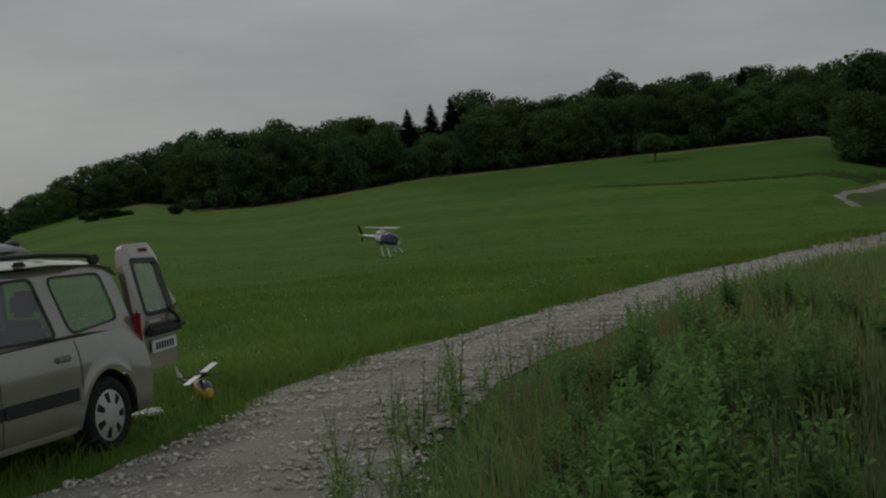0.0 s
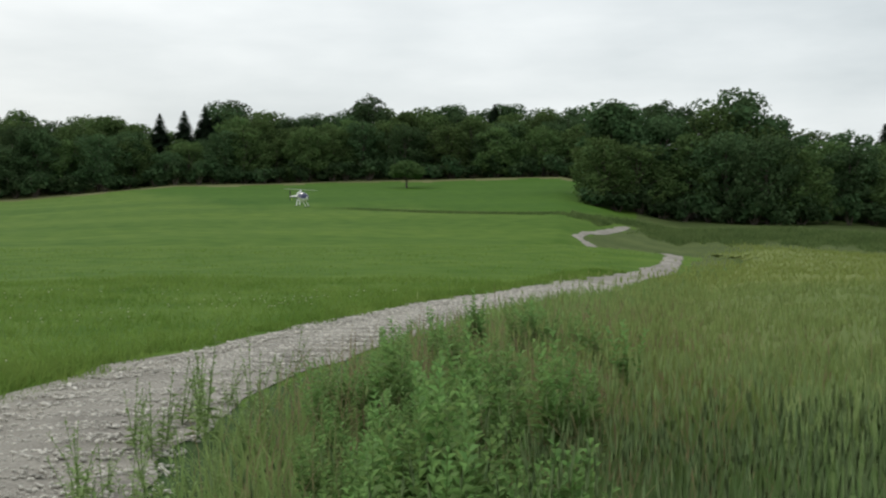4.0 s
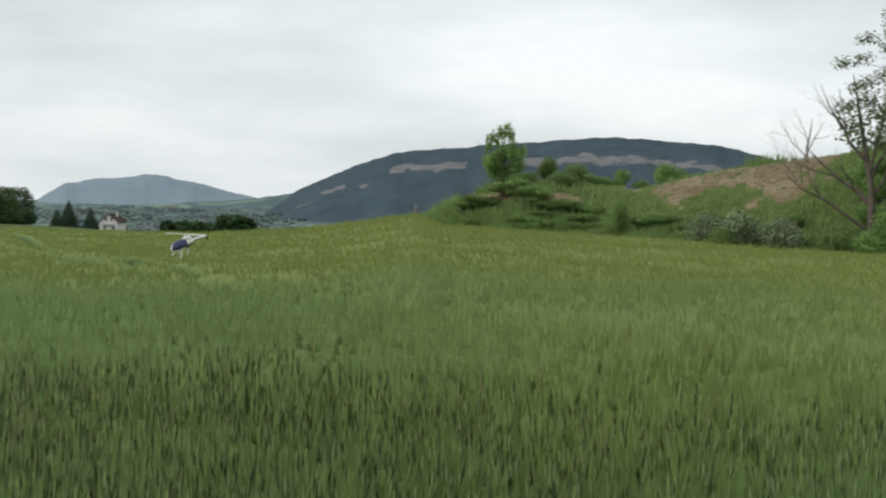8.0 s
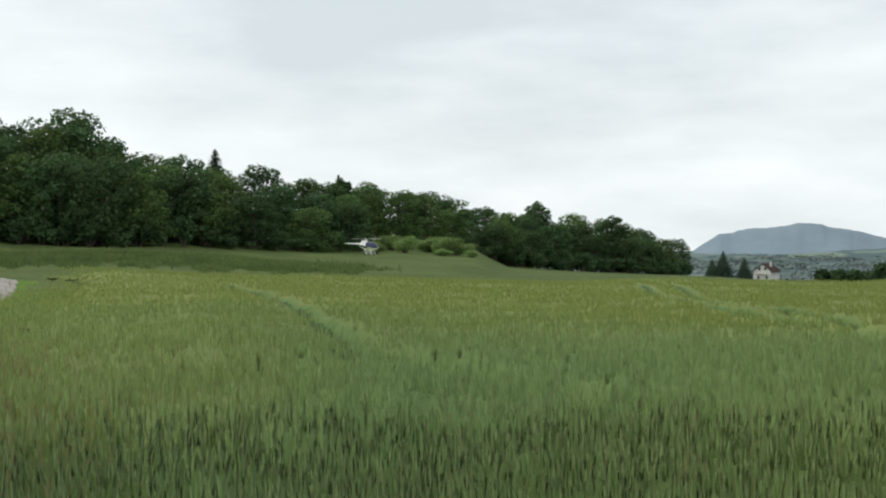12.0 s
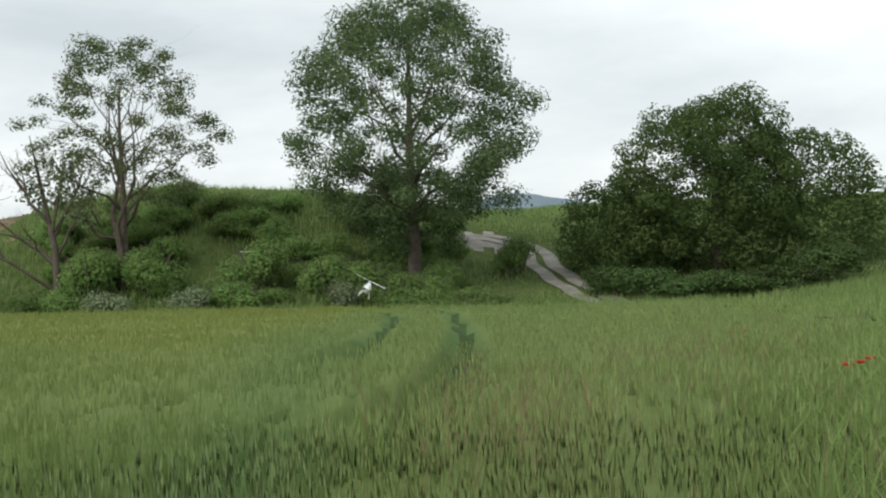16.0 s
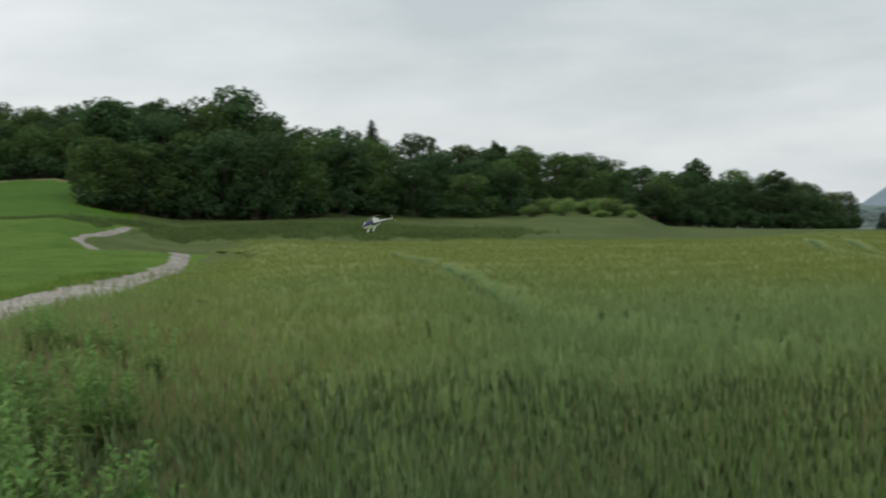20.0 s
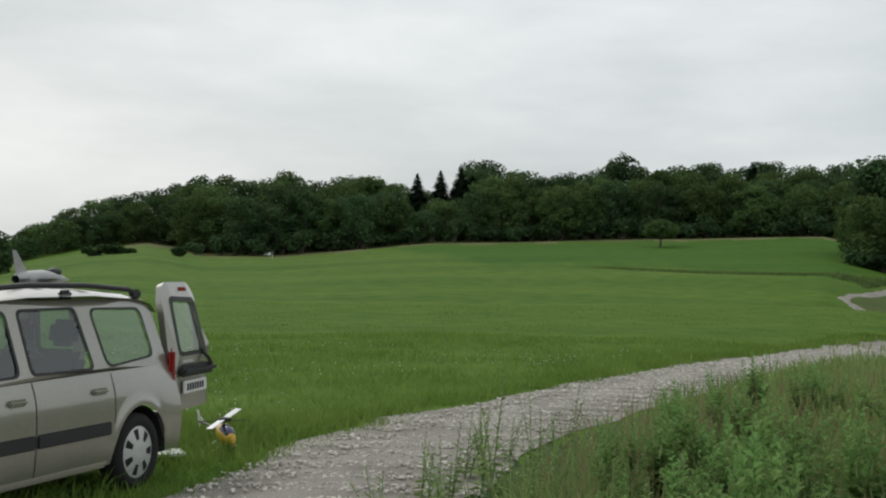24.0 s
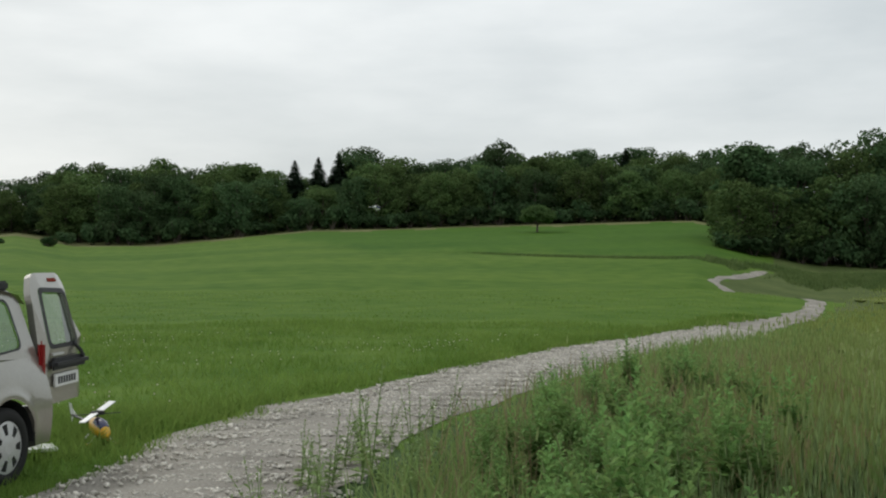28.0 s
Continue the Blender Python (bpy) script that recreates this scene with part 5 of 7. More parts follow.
def plant_shrubs():
    rng = np.random.default_rng(23)
    kinds = {"grey": bush_thing(1, M_LEAF_G, "grey-green willow shrub on the bank"), "green": bush_thing(2, M_SHRUB, "bright green leafy shrub on the bank"),
             "dark": bush_thing(3, M_SHRUB, "green thorny shrub on the bank"), "bramble": bush_thing(5, M_LEAF_B, "dark green bramble bush below the walnut tree"),
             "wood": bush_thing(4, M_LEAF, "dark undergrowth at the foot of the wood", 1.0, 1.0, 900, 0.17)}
    used = set()

    def shrub(kind, az, r, w, h):
        m = at(az, r, -0.1, rng.random() * 360)
        if kind in used:
            copy_scaled(kinds[kind], m, w, h)
        else:
            used.add(kind)
            put(kinds[kind], m, w, h)

    # bank's foot and slope
    foot = (("green", 81.25, 71, 1.0, 2.9), ("grey", 85.25, 68, 1.7, 2.3), ("grey", 86.75, 67.5, 2.0, 2.5), ("dark", 86.1, 66.5, 1.5, 1.6), ("grey", 88.6, 67, 1.8, 2.2), ("grey", 94.5, 62, 1.8, 1.7),
                              ("grey", 98.4, 61, 1.9, 1.6), ("green", 96.5, 65, 2.4, 2.6), ("green", 101.5, 63, 2.6, 2.8), ("dark", 93.8, 66, 2.2, 3.2), ("dark", 104.6, 61, 2.2, 2.4), ("dark", 106.2, 60, 2.2, 2.3))
    slope = (("green", 108.2, 57.5, 1.7, 1.25), ("green", 109.6, 57.5, 1.8, 1.2), ("green", 107.0, 58, 1.8, 1.5), ("dark", 108.9, 60.5, 1.6, 1.5), ("green", 111.2, 57.5, 1.7, 1.1), ("green", 100, 70, 1.7, 1.2),
                              ("dark", 107.4, 60, 1.6, 1.7), ("grey", 105.4, 58.5, 1.6, 1.7), ("dark", 110.6, 62, 1.4, 1.0), ("dark", 113.6, 66.5, 1.7, 2.3), ("dark", 113.0, 66, 1.2, 1.7), ("green", 112, 55, 2.2, 1.1), ("green", 109.5, 54.5, 2.0, 1.0),
                              ("bramble", 117.6, 60, 1.5, 1.3), ("bramble", 118.4, 59, 1.9, 1.5), ("bramble", 119.7, 58, 2.4, 1.5), ("bramble", 121.3, 57, 2.5, 1.1), ("bramble", 122.9, 57, 2.4, 1.3), ("bramble", 124.4, 57, 2.6, 1.0), ("bramble", 126.0, 58, 2.6, 1.2), ("bramble", 127.5, 60, 2.8, 1.8),
                              ("green", 76.9, 84, 1.5, 0.7), ("dark", 77.9, 86, 1.1, 2.0), ("green", 78.6, 84, 1.5, 0.9), ("dark", 79.3, 86, 1.5, 1.6), ("green", 80.0, 85, 1.1, 0.9), ("dark", 81.35, 87, 1.1, 1.6), ("green", 80.7, 87, 1.2, 0.9), ("dark", 83.3, 90, 1.5, 1.9), ("green", 82.3, 87, 1.0, 0.8), ("dark", 84.0, 92, 1.3, 1.4))
    for kind, az, r, w, h in foot + slope:
        shrub(kind, az, r, w, h)
    for k in range(56):
        az = rng.uniform(91.5, 111)
        lo, hi = np.interp(az, LAND[:, 0], LAND[:, 1]), np.interp(az, LAND[:, 0], LAND[:, 3])
        shrub(("green", "dark", "green")[k % 3], az, rng.uniform(lo + 2, hi - 5), rng.uniform(1.2, 2.4), rng.uniform(0.9, 1.9))
    for k in range(64):
        az = rng.uniform(73, 92)
        lo = np.interp(az, LAND[:, 0], LAND[:, 1])
        shrub(("green", "dark", "dark")[k % 3], az, rng.uniform(lo + 1, lo + 7), rng.uniform(1.2, 2.6), rng.uniform(0.35, 0.9))
    # meadow's far left, and foot of the woods
    for az, r, w, h in ((-15.6, 196, 1.6, 2.4), (-15.0, 197, 1.9, 2.7), (-14.4, 198, 2.0, 2.3), (-13.9, 199, 1.5, 1.5), (-11.7, 205, 1.6, 2.4)):
        shrub("wood", az, r, w, h * 0.62)
        shrub("wood", az + 0.2, r + 1, w * 0.8, h * 0.45)
    for k in range(46):
        az = -26 + k * 1.0 + rng.normal(0, 0.2)
        if az < -11:
            continue
        shrub("wood", az, np.interp(az, (-26, -18, -9, 0, 10, 19), (258, 252, 236, 236, 241, 236)) + rng.normal(0, 1), rng.uniform(2.6, 4.0), rng.uniform(2.0, 4.5))
    for k in range(34):
        az = 19.6 + k * 1.03
        if 39.2 < az < 44.8:
            continue
        shrub("wood", az, np.interp(az, (19.6, 28, 33, 39, 44, 48, 54.5), (149, 152, 164, 186, 219, 248, 328)) + rng.normal(0, 1.5), rng.uniform(2.0, 3.4), rng.uniform(1.6, 3.6))
    for k in range(26):
        az = 44.9 + k * 0.37
        shrub("wood", az, np.interp(az, (44, 48, 54.5), (224, 252, 333)) + rng.normal(0, 2), rng.uniform(2.8, 4.2), rng.uniform(2.4, 4.2))
    # bushy clearing between the two parts of the wood
    for k in range(30):
        az = rng.uniform(39.6, 45.0)
        shrub(("green", "dark")[k % 2], az, rng.uniform(176, 214), rng.uniform(1.6, 3.6), rng.uniform(1.0, 2.6))


def far_trees():
    firs = tree_thing("fir_tree", fir_meshes(2, 18.0, 6.0, 2600), M_BARK, M_NEEDLE, "dark pointed fir tree above the wood", group="firs")
    spots = [(-0.6, 256, 4.9), (0.5, 257, 5.05), (1.45, 258, 5.25), (2.05, 258, 4.95), (32.4, 190, 4.2), (14.9, 270, 5.4), (38.1, 215, 3.0)]
    first = True
    for az, r, top in spots:
        z = float(height(r * math.sin(radians(az)), r * math.cos(radians(az))))
        s = (1.7 + r * math.tan(radians(top)) - z) / 18.0
        if first:
            put(firs, at(az, r), s * 1.9, s)
            first = False
        else:
            copy_scaled(firs, at(az, r, 0, az * 31), s * (1.75 + 0.4 * abs(math.sin(az * 7))), s)
    # taller crowns that break the skyline
    for az, r, w, top, seed in ((-19.9, 200, 8.0, 1.75, 60), (9.0, 268, 10.0, 5.95, 61), (47.4, 275, 7.0, 1.75, 62), (50.9, 300, 7.5, 1.05, 63), (20.4, 160, 6.5, 5.7, 64), (2.4, 262, 12.0, 5.4, 65), (38.2, 205, 4.5, 2.9, 66), (10.9, 266, 4.0, 5.1, 67)):
        z = float(height(r * math.sin(radians(az)), r * math.cos(radians(az))))
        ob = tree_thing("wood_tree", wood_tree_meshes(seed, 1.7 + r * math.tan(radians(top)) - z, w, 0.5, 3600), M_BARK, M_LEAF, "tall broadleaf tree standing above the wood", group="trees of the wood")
        put(ob, at(az, r))
    rng = np.random.default_rng(4)
    blobs = blob_ring(rng, 26, 2.1, 4.5, 2.7, 0.9, 0.7)
    ob = crowned_tree("apple_tree", "lone round fruit tree in the upper meadow", 3, [(0, 0, -0.2, 0.2), (0.05, 0, 1.2, 0.16), (0, 0, 2.4, 0.1), (0, 0, 4.4, 0.02)],
                      [((0, 0, 1.2), (1.4, 0.3, 2.8), 0.08), ((0, 0, 1.2), (-1.4, -0.3, 2.8), 0.08), ((0, 0, 1.6), (0.2, 1.2, 3.4), 0.07)], blobs, 0.26, 6500, M_BARK, M_LEAF_B, 0.3)
    put(ob, at(10.75, 196), 0.92, 0.88)
    con = tree_thing("conifer_tree", fir_meshes(5, 10.0, 10.5, 4200), M_BARK, M_NEEDLE, "dark garden conifer beside the house", group="garden conifers")
    put(con, at(55.95, 420, -0.6), 1.02, 1.05)
    copy_scaled(con, at(56.9, 420, -0.6, 50), 0.82, 0.86)
    copy_scaled(con, at(55.45, 425, 0, 90), 0.75, 0.72)
    for k, (az, r, w, top) in enumerate(((60.3, 400, 5, -1.75), (60.95, 400, 7, -1.6), (61.6, 400, 7, -1.56), (62.1, 410, 5, -1.72), (62.85, 380, 7, -1.26), (63.35, 380, 7, -1.24), (63.85, 380, 6, -1.34))):
        z = float(height(r * math.sin(radians(az)), r * math.cos(radians(az))))
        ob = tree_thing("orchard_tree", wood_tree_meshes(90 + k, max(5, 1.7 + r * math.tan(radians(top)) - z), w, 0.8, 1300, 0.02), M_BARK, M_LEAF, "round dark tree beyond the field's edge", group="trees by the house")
        put(ob, at(az, r))
    # valley woods and hedges
    blobs = []
    for k in range(250):
        az, r = rng.uniform(53, 66.5), 900 + 2500 * rng.random() ** 0.8
        x, y = r * math.sin(radians(az)), r * math.cos(radians(az))
        blobs.append((x, y, float(height(x, y)) + 3, rng.uniform(10, 60), rng.uniform(8, 30), rng.uniform(2.5, 8)))
    v, f = leaf_cloud(rng, blobs, 16000, 5.0, 4.0, 0.5)
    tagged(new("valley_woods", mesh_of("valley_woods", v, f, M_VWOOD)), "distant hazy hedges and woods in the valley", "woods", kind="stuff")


M_POPLAR = mat("poplar_leaves", (0.120, 0.165, 0.070), (0.195, 0.235, 0.110), 0.85, 0.4, 3.0, 0.0, spread=0.35, thin=0.35, spec=0.08)
M_WALNUT = mat("walnut_leaves", (0.072, 0.122, 0.040), (0.138, 0.192, 0.066), 0.85, 0.5, 3.0, 0.0, spread=0.35, thin=0.45, spec=0.06)
# Leaf colour of the valley woods, paled and blued to paint the haze.
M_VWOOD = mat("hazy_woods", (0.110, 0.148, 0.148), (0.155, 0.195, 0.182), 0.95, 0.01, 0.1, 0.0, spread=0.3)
M_WALL = mat("cream_render", (0.58, 0.55, 0.49), (0.68, 0.65, 0.59), 0.9, 0.8, 9.0, 0.2)
M_TILE = mat("brown_roof_tiles", (0.075, 0.046, 0.036), (0.120, 0.078, 0.060), 0.85, 1.0, 8.0, 0.5)
M_DARK = mat("dark_trim", (0.016, 0.016, 0.018), (0.028, 0.028, 0.03), 0.55, 4.0, 60.0, 0.1)
M_WOOD = mat("weathered_wood", (0.16, 0.13, 0.10), (0.28, 0.24, 0.19), 0.9, 3.0, 40.0, 0.4)


def box(bm, x0, x1, y0, y1, z0, z1, bevel=0.0):
    m = Matrix.LocRotScale(((x0 + x1) / 2, (y0 + y1) / 2, (z0 + z1) / 2), None, (x1 - x0, y1 - y0, z1 - z0))
    made = bmesh.ops.create_cube(bm, size=1, matrix=m)
    if bevel:
        edges = list({e for v in made["verts"] for e in v.link_edges})
        bmesh.ops.bevel(bm, geom=edges, offset=bevel, segments=2, affect="EDGES")
    return bm


def house():
    ob = tagged(new("house"), "cream house with a brown gabled roof beyond the field", "house")
    bm = bmesh.new()
    pts = [(-4, 0), (4, 0), (4, 4.6), (0, 7.4), (-4, 4.6)]
    rows = [[bm.verts.new((x, y, z)) for x, z in pts] for y in (-4.5, 4.5)]
    bm.faces.new(rows[0])
    bm.faces.new(rows[1][::-1])
    for i in range(5):
        bm.faces.new((rows[0][i], rows[1][i], rows[1][(i + 1) % 5], rows[0][(i + 1) % 5]))
    bmesh.ops.recalc_face_normals(bm, faces=bm.faces)
    wall = part("wall", bm, M_WALL, ob, smooth=False)
    for s in (-1, 1):
        bm = bmesh.new()
        v = [bm.verts.new(p) for p in ((0, -5.1, 7.62), (0, 5.1, 7.62), (s * 4.9, 5.1, 4.15), (s * 4.9, -5.1, 4.15))]
        bm.faces.new(v)
        bmesh.ops.solidify(bm, geom=bm.faces, thickness=0.4)
        part("roof", bm, M_TILE, ob, smooth=False)
    bm = box(bmesh.new(), 1.2, 1.9, 0.6, 1.3, 6.2, 8.3, 0.03)
    part("chimney", bm, M_WALL, ob, smooth=False)
    for x, z in ((-1.7, 5.0), (1.0, 5.0), (-2.2, 1.6), (1.6, 1.6)):
        w = part("window", box(bmesh.new(), x, x + 0.95, -4.56, -4.46, z, z + 1.15), M_DARK, wall, smooth=False)
    part("balcony", box(bmesh.new(), -2.6, 2.6, -5.3, -4.52, 3.3, 3.5, 0.02), M_WOOD, wall, smooth=False)
    put(ob, at(57.87, 500, 0, -57.87 - 24), 0.92, 1.0)


def small_fixtures():
    # fence post at the field's corner, poles lying on the bank
    ob = tagged(new("fence_post"), "weathered wooden fence post at the field corner", "post")
    v, f = limb([(0, 0, -0.4, 0.07), (0.02, 0, 0.6, 0.065), (0.03, 0, 1.25, 0.06), (0.03, 0, 1.3, 0.03)], 8)
    piece("shaft", mesh_of("shaft", v, f, M_WOOD), ob)
    put(ob, at(71.75, 84))
    for az0, az1, r, z in ((100.6, 102.8, 65.5, None), (109.9, 111.1, 74, None)):
        a = Vector((r * math.sin(radians(az0)), r * math.cos(radians(az0)), 0))
        b = Vector((r * math.sin(radians(az1)), r * math.cos(radians(az1)), 0))
        a.z = b.z = (float(height(a.x, a.y)) + float(height(b.x, b.y))) / 2 + 1.1
        ob = tagged(new("pole"), "thin pale pole lying across the growth on the bank", "pole", "poles")
        v, f = limb([(*a, 0.022), (*((a + b) / 2), 0.022), (*b, 0.02)], 8)
        piece("shaft", mesh_of("shaft", v, f, M_PALE), ob)
        for e in (a, b):
            v, f = limb([(e.x, e.y, e.z - 1.5, 0.03), (e.x, e.y, e.z + 0.08, 0.025)], 6)
            piece("stake", mesh_of("stake", v, f, M_WOOD), ob)


M_PALE = mat("pale_plastic", (0.55, 0.56, 0.55), (0.68, 0.69, 0.68), 0.6, 3.0, 30.0, 0.1)


# ---- car ----
def plain(name, colour, rough=0.4, metal=0.0, coat=0.0, glow=0.0, alpha=None):
    m = mat(name, tuple(c * 0.94 for c in colour), tuple(min(1, c * 1.06) for c in colour), rough, 2.0, 40.0, 0.02, metal)
    p = m.node_tree.nodes["Principled BSDF"]
    p.inputs["Coat Weight"].default_value = coat
    return m


def glass(name, tint, rough=0.02):
    """Thin clear pane: sees through, with a mirror gloss by angle."""
    m = bpy.data.materials.new(name)
    m.use_nodes = True
    n, l = m.node_tree.nodes, m.node_tree.links
    n.remove(n["Principled BSDF"])
    t, g, x, fr = n.new("ShaderNodeBsdfTransparent"), n.new("ShaderNodeBsdfGlossy"), n.new("ShaderNodeMixShader"), n.new("ShaderNodeLayerWeight")
    mr = n.new("ShaderNodeMapRange")
    mr.inputs["To Min"].default_value, mr.inputs["To Max"].default_value = 0.05, 0.55
    t.inputs["Color"].default_value = (*tint, 1)
    g.inputs["Roughness"].default_value = rough
    fr.inputs["Blend"].default_value = 0.25
    l.new(fr.outputs["Facing"], mr.inputs["Value"])
    l.new(mr.outputs["Result"], x.inputs["Fac"])
    l.new(t.outputs["BSDF"], x.inputs[1])
    l.new(g.outputs["BSDF"], x.inputs[2])
    l.new(x.outputs["Shader"], n["Material Output"].inputs["Surface"])
    return m


M_PAINT = plain("champagne_paint", (0.36, 0.34, 0.295), 0.3, 0.6, 1.0)
M_RUBBER = plain("black_rubber", (0.018, 0.018, 0.018), 0.85)
M_TRIM = plain("black_plastic", (0.03, 0.03, 0.032), 0.6)
M_CHROME = plain("silver_plastic", (0.62, 0.62, 0.62), 0.35, 0.3)
M_RED = plain("red_lamp", (0.30, 0.02, 0.02), 0.25, 0.0, 0.5)
M_AMBER = plain("amber_lamp", (0.65, 0.24, 0.04), 0.25, 0.0, 0.5)
M_WHITE = plain("white_paint", (0.80, 0.80, 0.79), 0.4, 0.0, 0.3)
M_SEAT = plain("grey_cloth", (0.055, 0.055, 0.06), 0.95)
M_HEADLAMP = plain("clear_lamp", (0.6, 0.62, 0.63), 0.2, 0.2, 0.6)
M_BLUE = plain("deep_blue_paint", (0.016, 0.020, 0.075), 0.25, 0.1, 0.6)
M_LIME = plain("lime_paint", (0.46, 0.62, 0.08), 0.35, 0.0, 0.4)
M_YELLOW = plain("yellow_paint", (0.75, 0.42, 0.02), 0.35, 0.0, 0.4)
M_GREYPLANE = plain("grey_foam", (0.50, 0.50, 0.49), 0.7)
M_BAR = plain("dark_marks", (0.03, 0.03, 0.035), 0.6)
M_PANE = glass("tinted_car_glass", (0.66, 0.80, 0.70))


def rounded(pts, rad, n=4):
    """A closed outline with rounded corners."""
    out = []
    for i, p in enumerate(pts):
        p, a, b = Vector(p), Vector(pts[i - 1]), Vector(pts[(i + 1) % len(pts)])
        da, db = (a - p), (b - p)
        r = min(rad, da.length * 0.45, db.length * 0.45)
        s, e = p + da.normalized() * r, p + db.normalized() * r
        for k in range(n + 1):
            t = k / n
            out.append((1 - t) ** 2 * s + 2 * t * (1 - t) * p + t * t * e)
    return out


def ring_panel(bm, outer, holes, place):
    """A sheet with openings; place maps outline points to 3D."""
    edges = []
    for loop in [outer] + holes:
        vs = [bm.verts.new(place(p)) for p in loop]
        edges += [bm.edges.new((vs[i], vs[(i + 1) % len(vs)])) for i in range(len(vs))]
    bmesh.ops.triangle_fill(bm, edges=edges, use_beauty=True, use_dissolve=False)
    return bm


def pane_mesh(bm, loop, place):
    vs = [bm.verts.new(place(p)) for p in loop]
    bm.faces.new(vs)
    return bm


def band(bm, loop, place, inner, depth=0.012):
    """A flat frame along an outline, inner metres wide."""
    c = sum((Vector(p) for p in loop), Vector((0, 0))) / len(loop)
    n = len(loop)
    a = [bm.verts.new(place(p)) for p in loop]
    b = []
    for p in loop:
        d = c - Vector(p)
        b.append(bm.verts.new(place(Vector(p) + d.normalized() * min(inner, d.length * 0.3))))
    for i in range(n):
        bm.faces.new((a[i], a[(i + 1) % n], b[(i + 1) % n], b[i]))
    return bm


def side_y(x, z):
    """Half width of the body at length x and height z."""
    w = 0.862 - 0.05 * max(0, (0.55 - z) / 0.35) ** 2
    if z > 0.72:
        w -= 0.055 * min(1.0, (z - 0.72) / 0.25) ** 2
    if z > 0.97:
        w -= (z - 0.97) * 0.30
    if x > 3.0:
        w -= 0.20 * ((x - 3.0) / 0.72) ** 2
    if x < 0.6:
        w -= 0.10 * ((0.6 - x) / 1.3) ** 2 * min(1.0, max(0.25, (z - 0.5) / 0.4))
    return w


def belt(x):
    return 0.975 - 0.03 * max(0, x - 0.5) / 2 if x < 2.55 else 0.945 - 0.20 * ((x - 2.55) / 1.17) ** 1.7


def wheel(ob, x, y, s):
    """Tyre and hubcap; s: outward side."""
    prof = [(0.205, 0.085), (0.23, 0.098), (0.285, 0.092), (0.308, 0.062), (0.312, 0.0), (0.308, -0.062), (0.285, -0.092), (0.2, -0.095)]
    n = 40
    verts = [(r * math.cos(2 * math.pi * k / n), w * s, r * math.sin(2 * math.pi * k / n)) for k in range(n) for r, w in prof]
    m = len(prof)
    faces = [(k * m + j, ((k + 1) % n) * m + j, ((k + 1) % n) * m + j + 1, k * m + j + 1) for k in range(n) for j in range(m - 1)]
    w = piece("wheel", mesh_of("wheel", verts, faces, M_RUBBER, None, True), ob, "black tyre with a silver hubcap", pose(x, y, 0.312))
    # hubcap: seven broad spokes with dark gaps between
    vs, fs, idx = [(0, 0.102 * s, 0)], [], []
    n = 84
    for k in range(n):
        a = 2 * math.pi * k / n
        for r, d in ((0.05, 0.104), (0.10, 0.098), (0.185, 0.085), (0.206, 0.080)):
            vs.append((r * math.cos(a), d * s, r * math.sin(a)))
    for k in range(n):
        q = ((k + 1) % n)
        fs.append((0, 1 + k * 4, 1 + q * 4))
        idx.append(0)
        gap = (k % 12) in (4, 5, 6, 7, 8)
        for j in range(3):
            fs.append((1 + k * 4 + j, 1 + k * 4 + j + 1, 1 + q * 4 + j + 1, 1 + q * 4 + j))
            idx.append(1 if gap and j == 1 else 0)
    piece("hubcap", mesh_of("hubcap", vs, fs, [M_CHROME, M_RUBBER], idx), w, "silver seven-spoke hubcap")
    return w


def seat(ob, x, y, w=0.5):
    s = part("seat", box(bmesh.new(), x - 0.25, x + 0.25, y - w / 2, y + w / 2, 0.40, 0.56, 0.05), M_SEAT, ob, "dark grey cloth seat")
    bm = box(bmesh.new(), -0.07, 0.07, -w / 2, w / 2, 0, 0.62, 0.06)
    bmesh.ops.transform(bm, matrix=pose(x - 0.26, y, 0.52, 0, -14, 0), verts=bm.verts)
    part("backrest", bm, M_SEAT, s)
    bm = box(bmesh.new(), -0.05, 0.05, -0.13, 0.13, 0, 0.21, 0.045)
    bmesh.ops.transform(bm, matrix=pose(x - 0.42, y, 1.16, 0, -8, 0), verts=bm.verts)
    part("headrest", bm, M_SEAT, s)


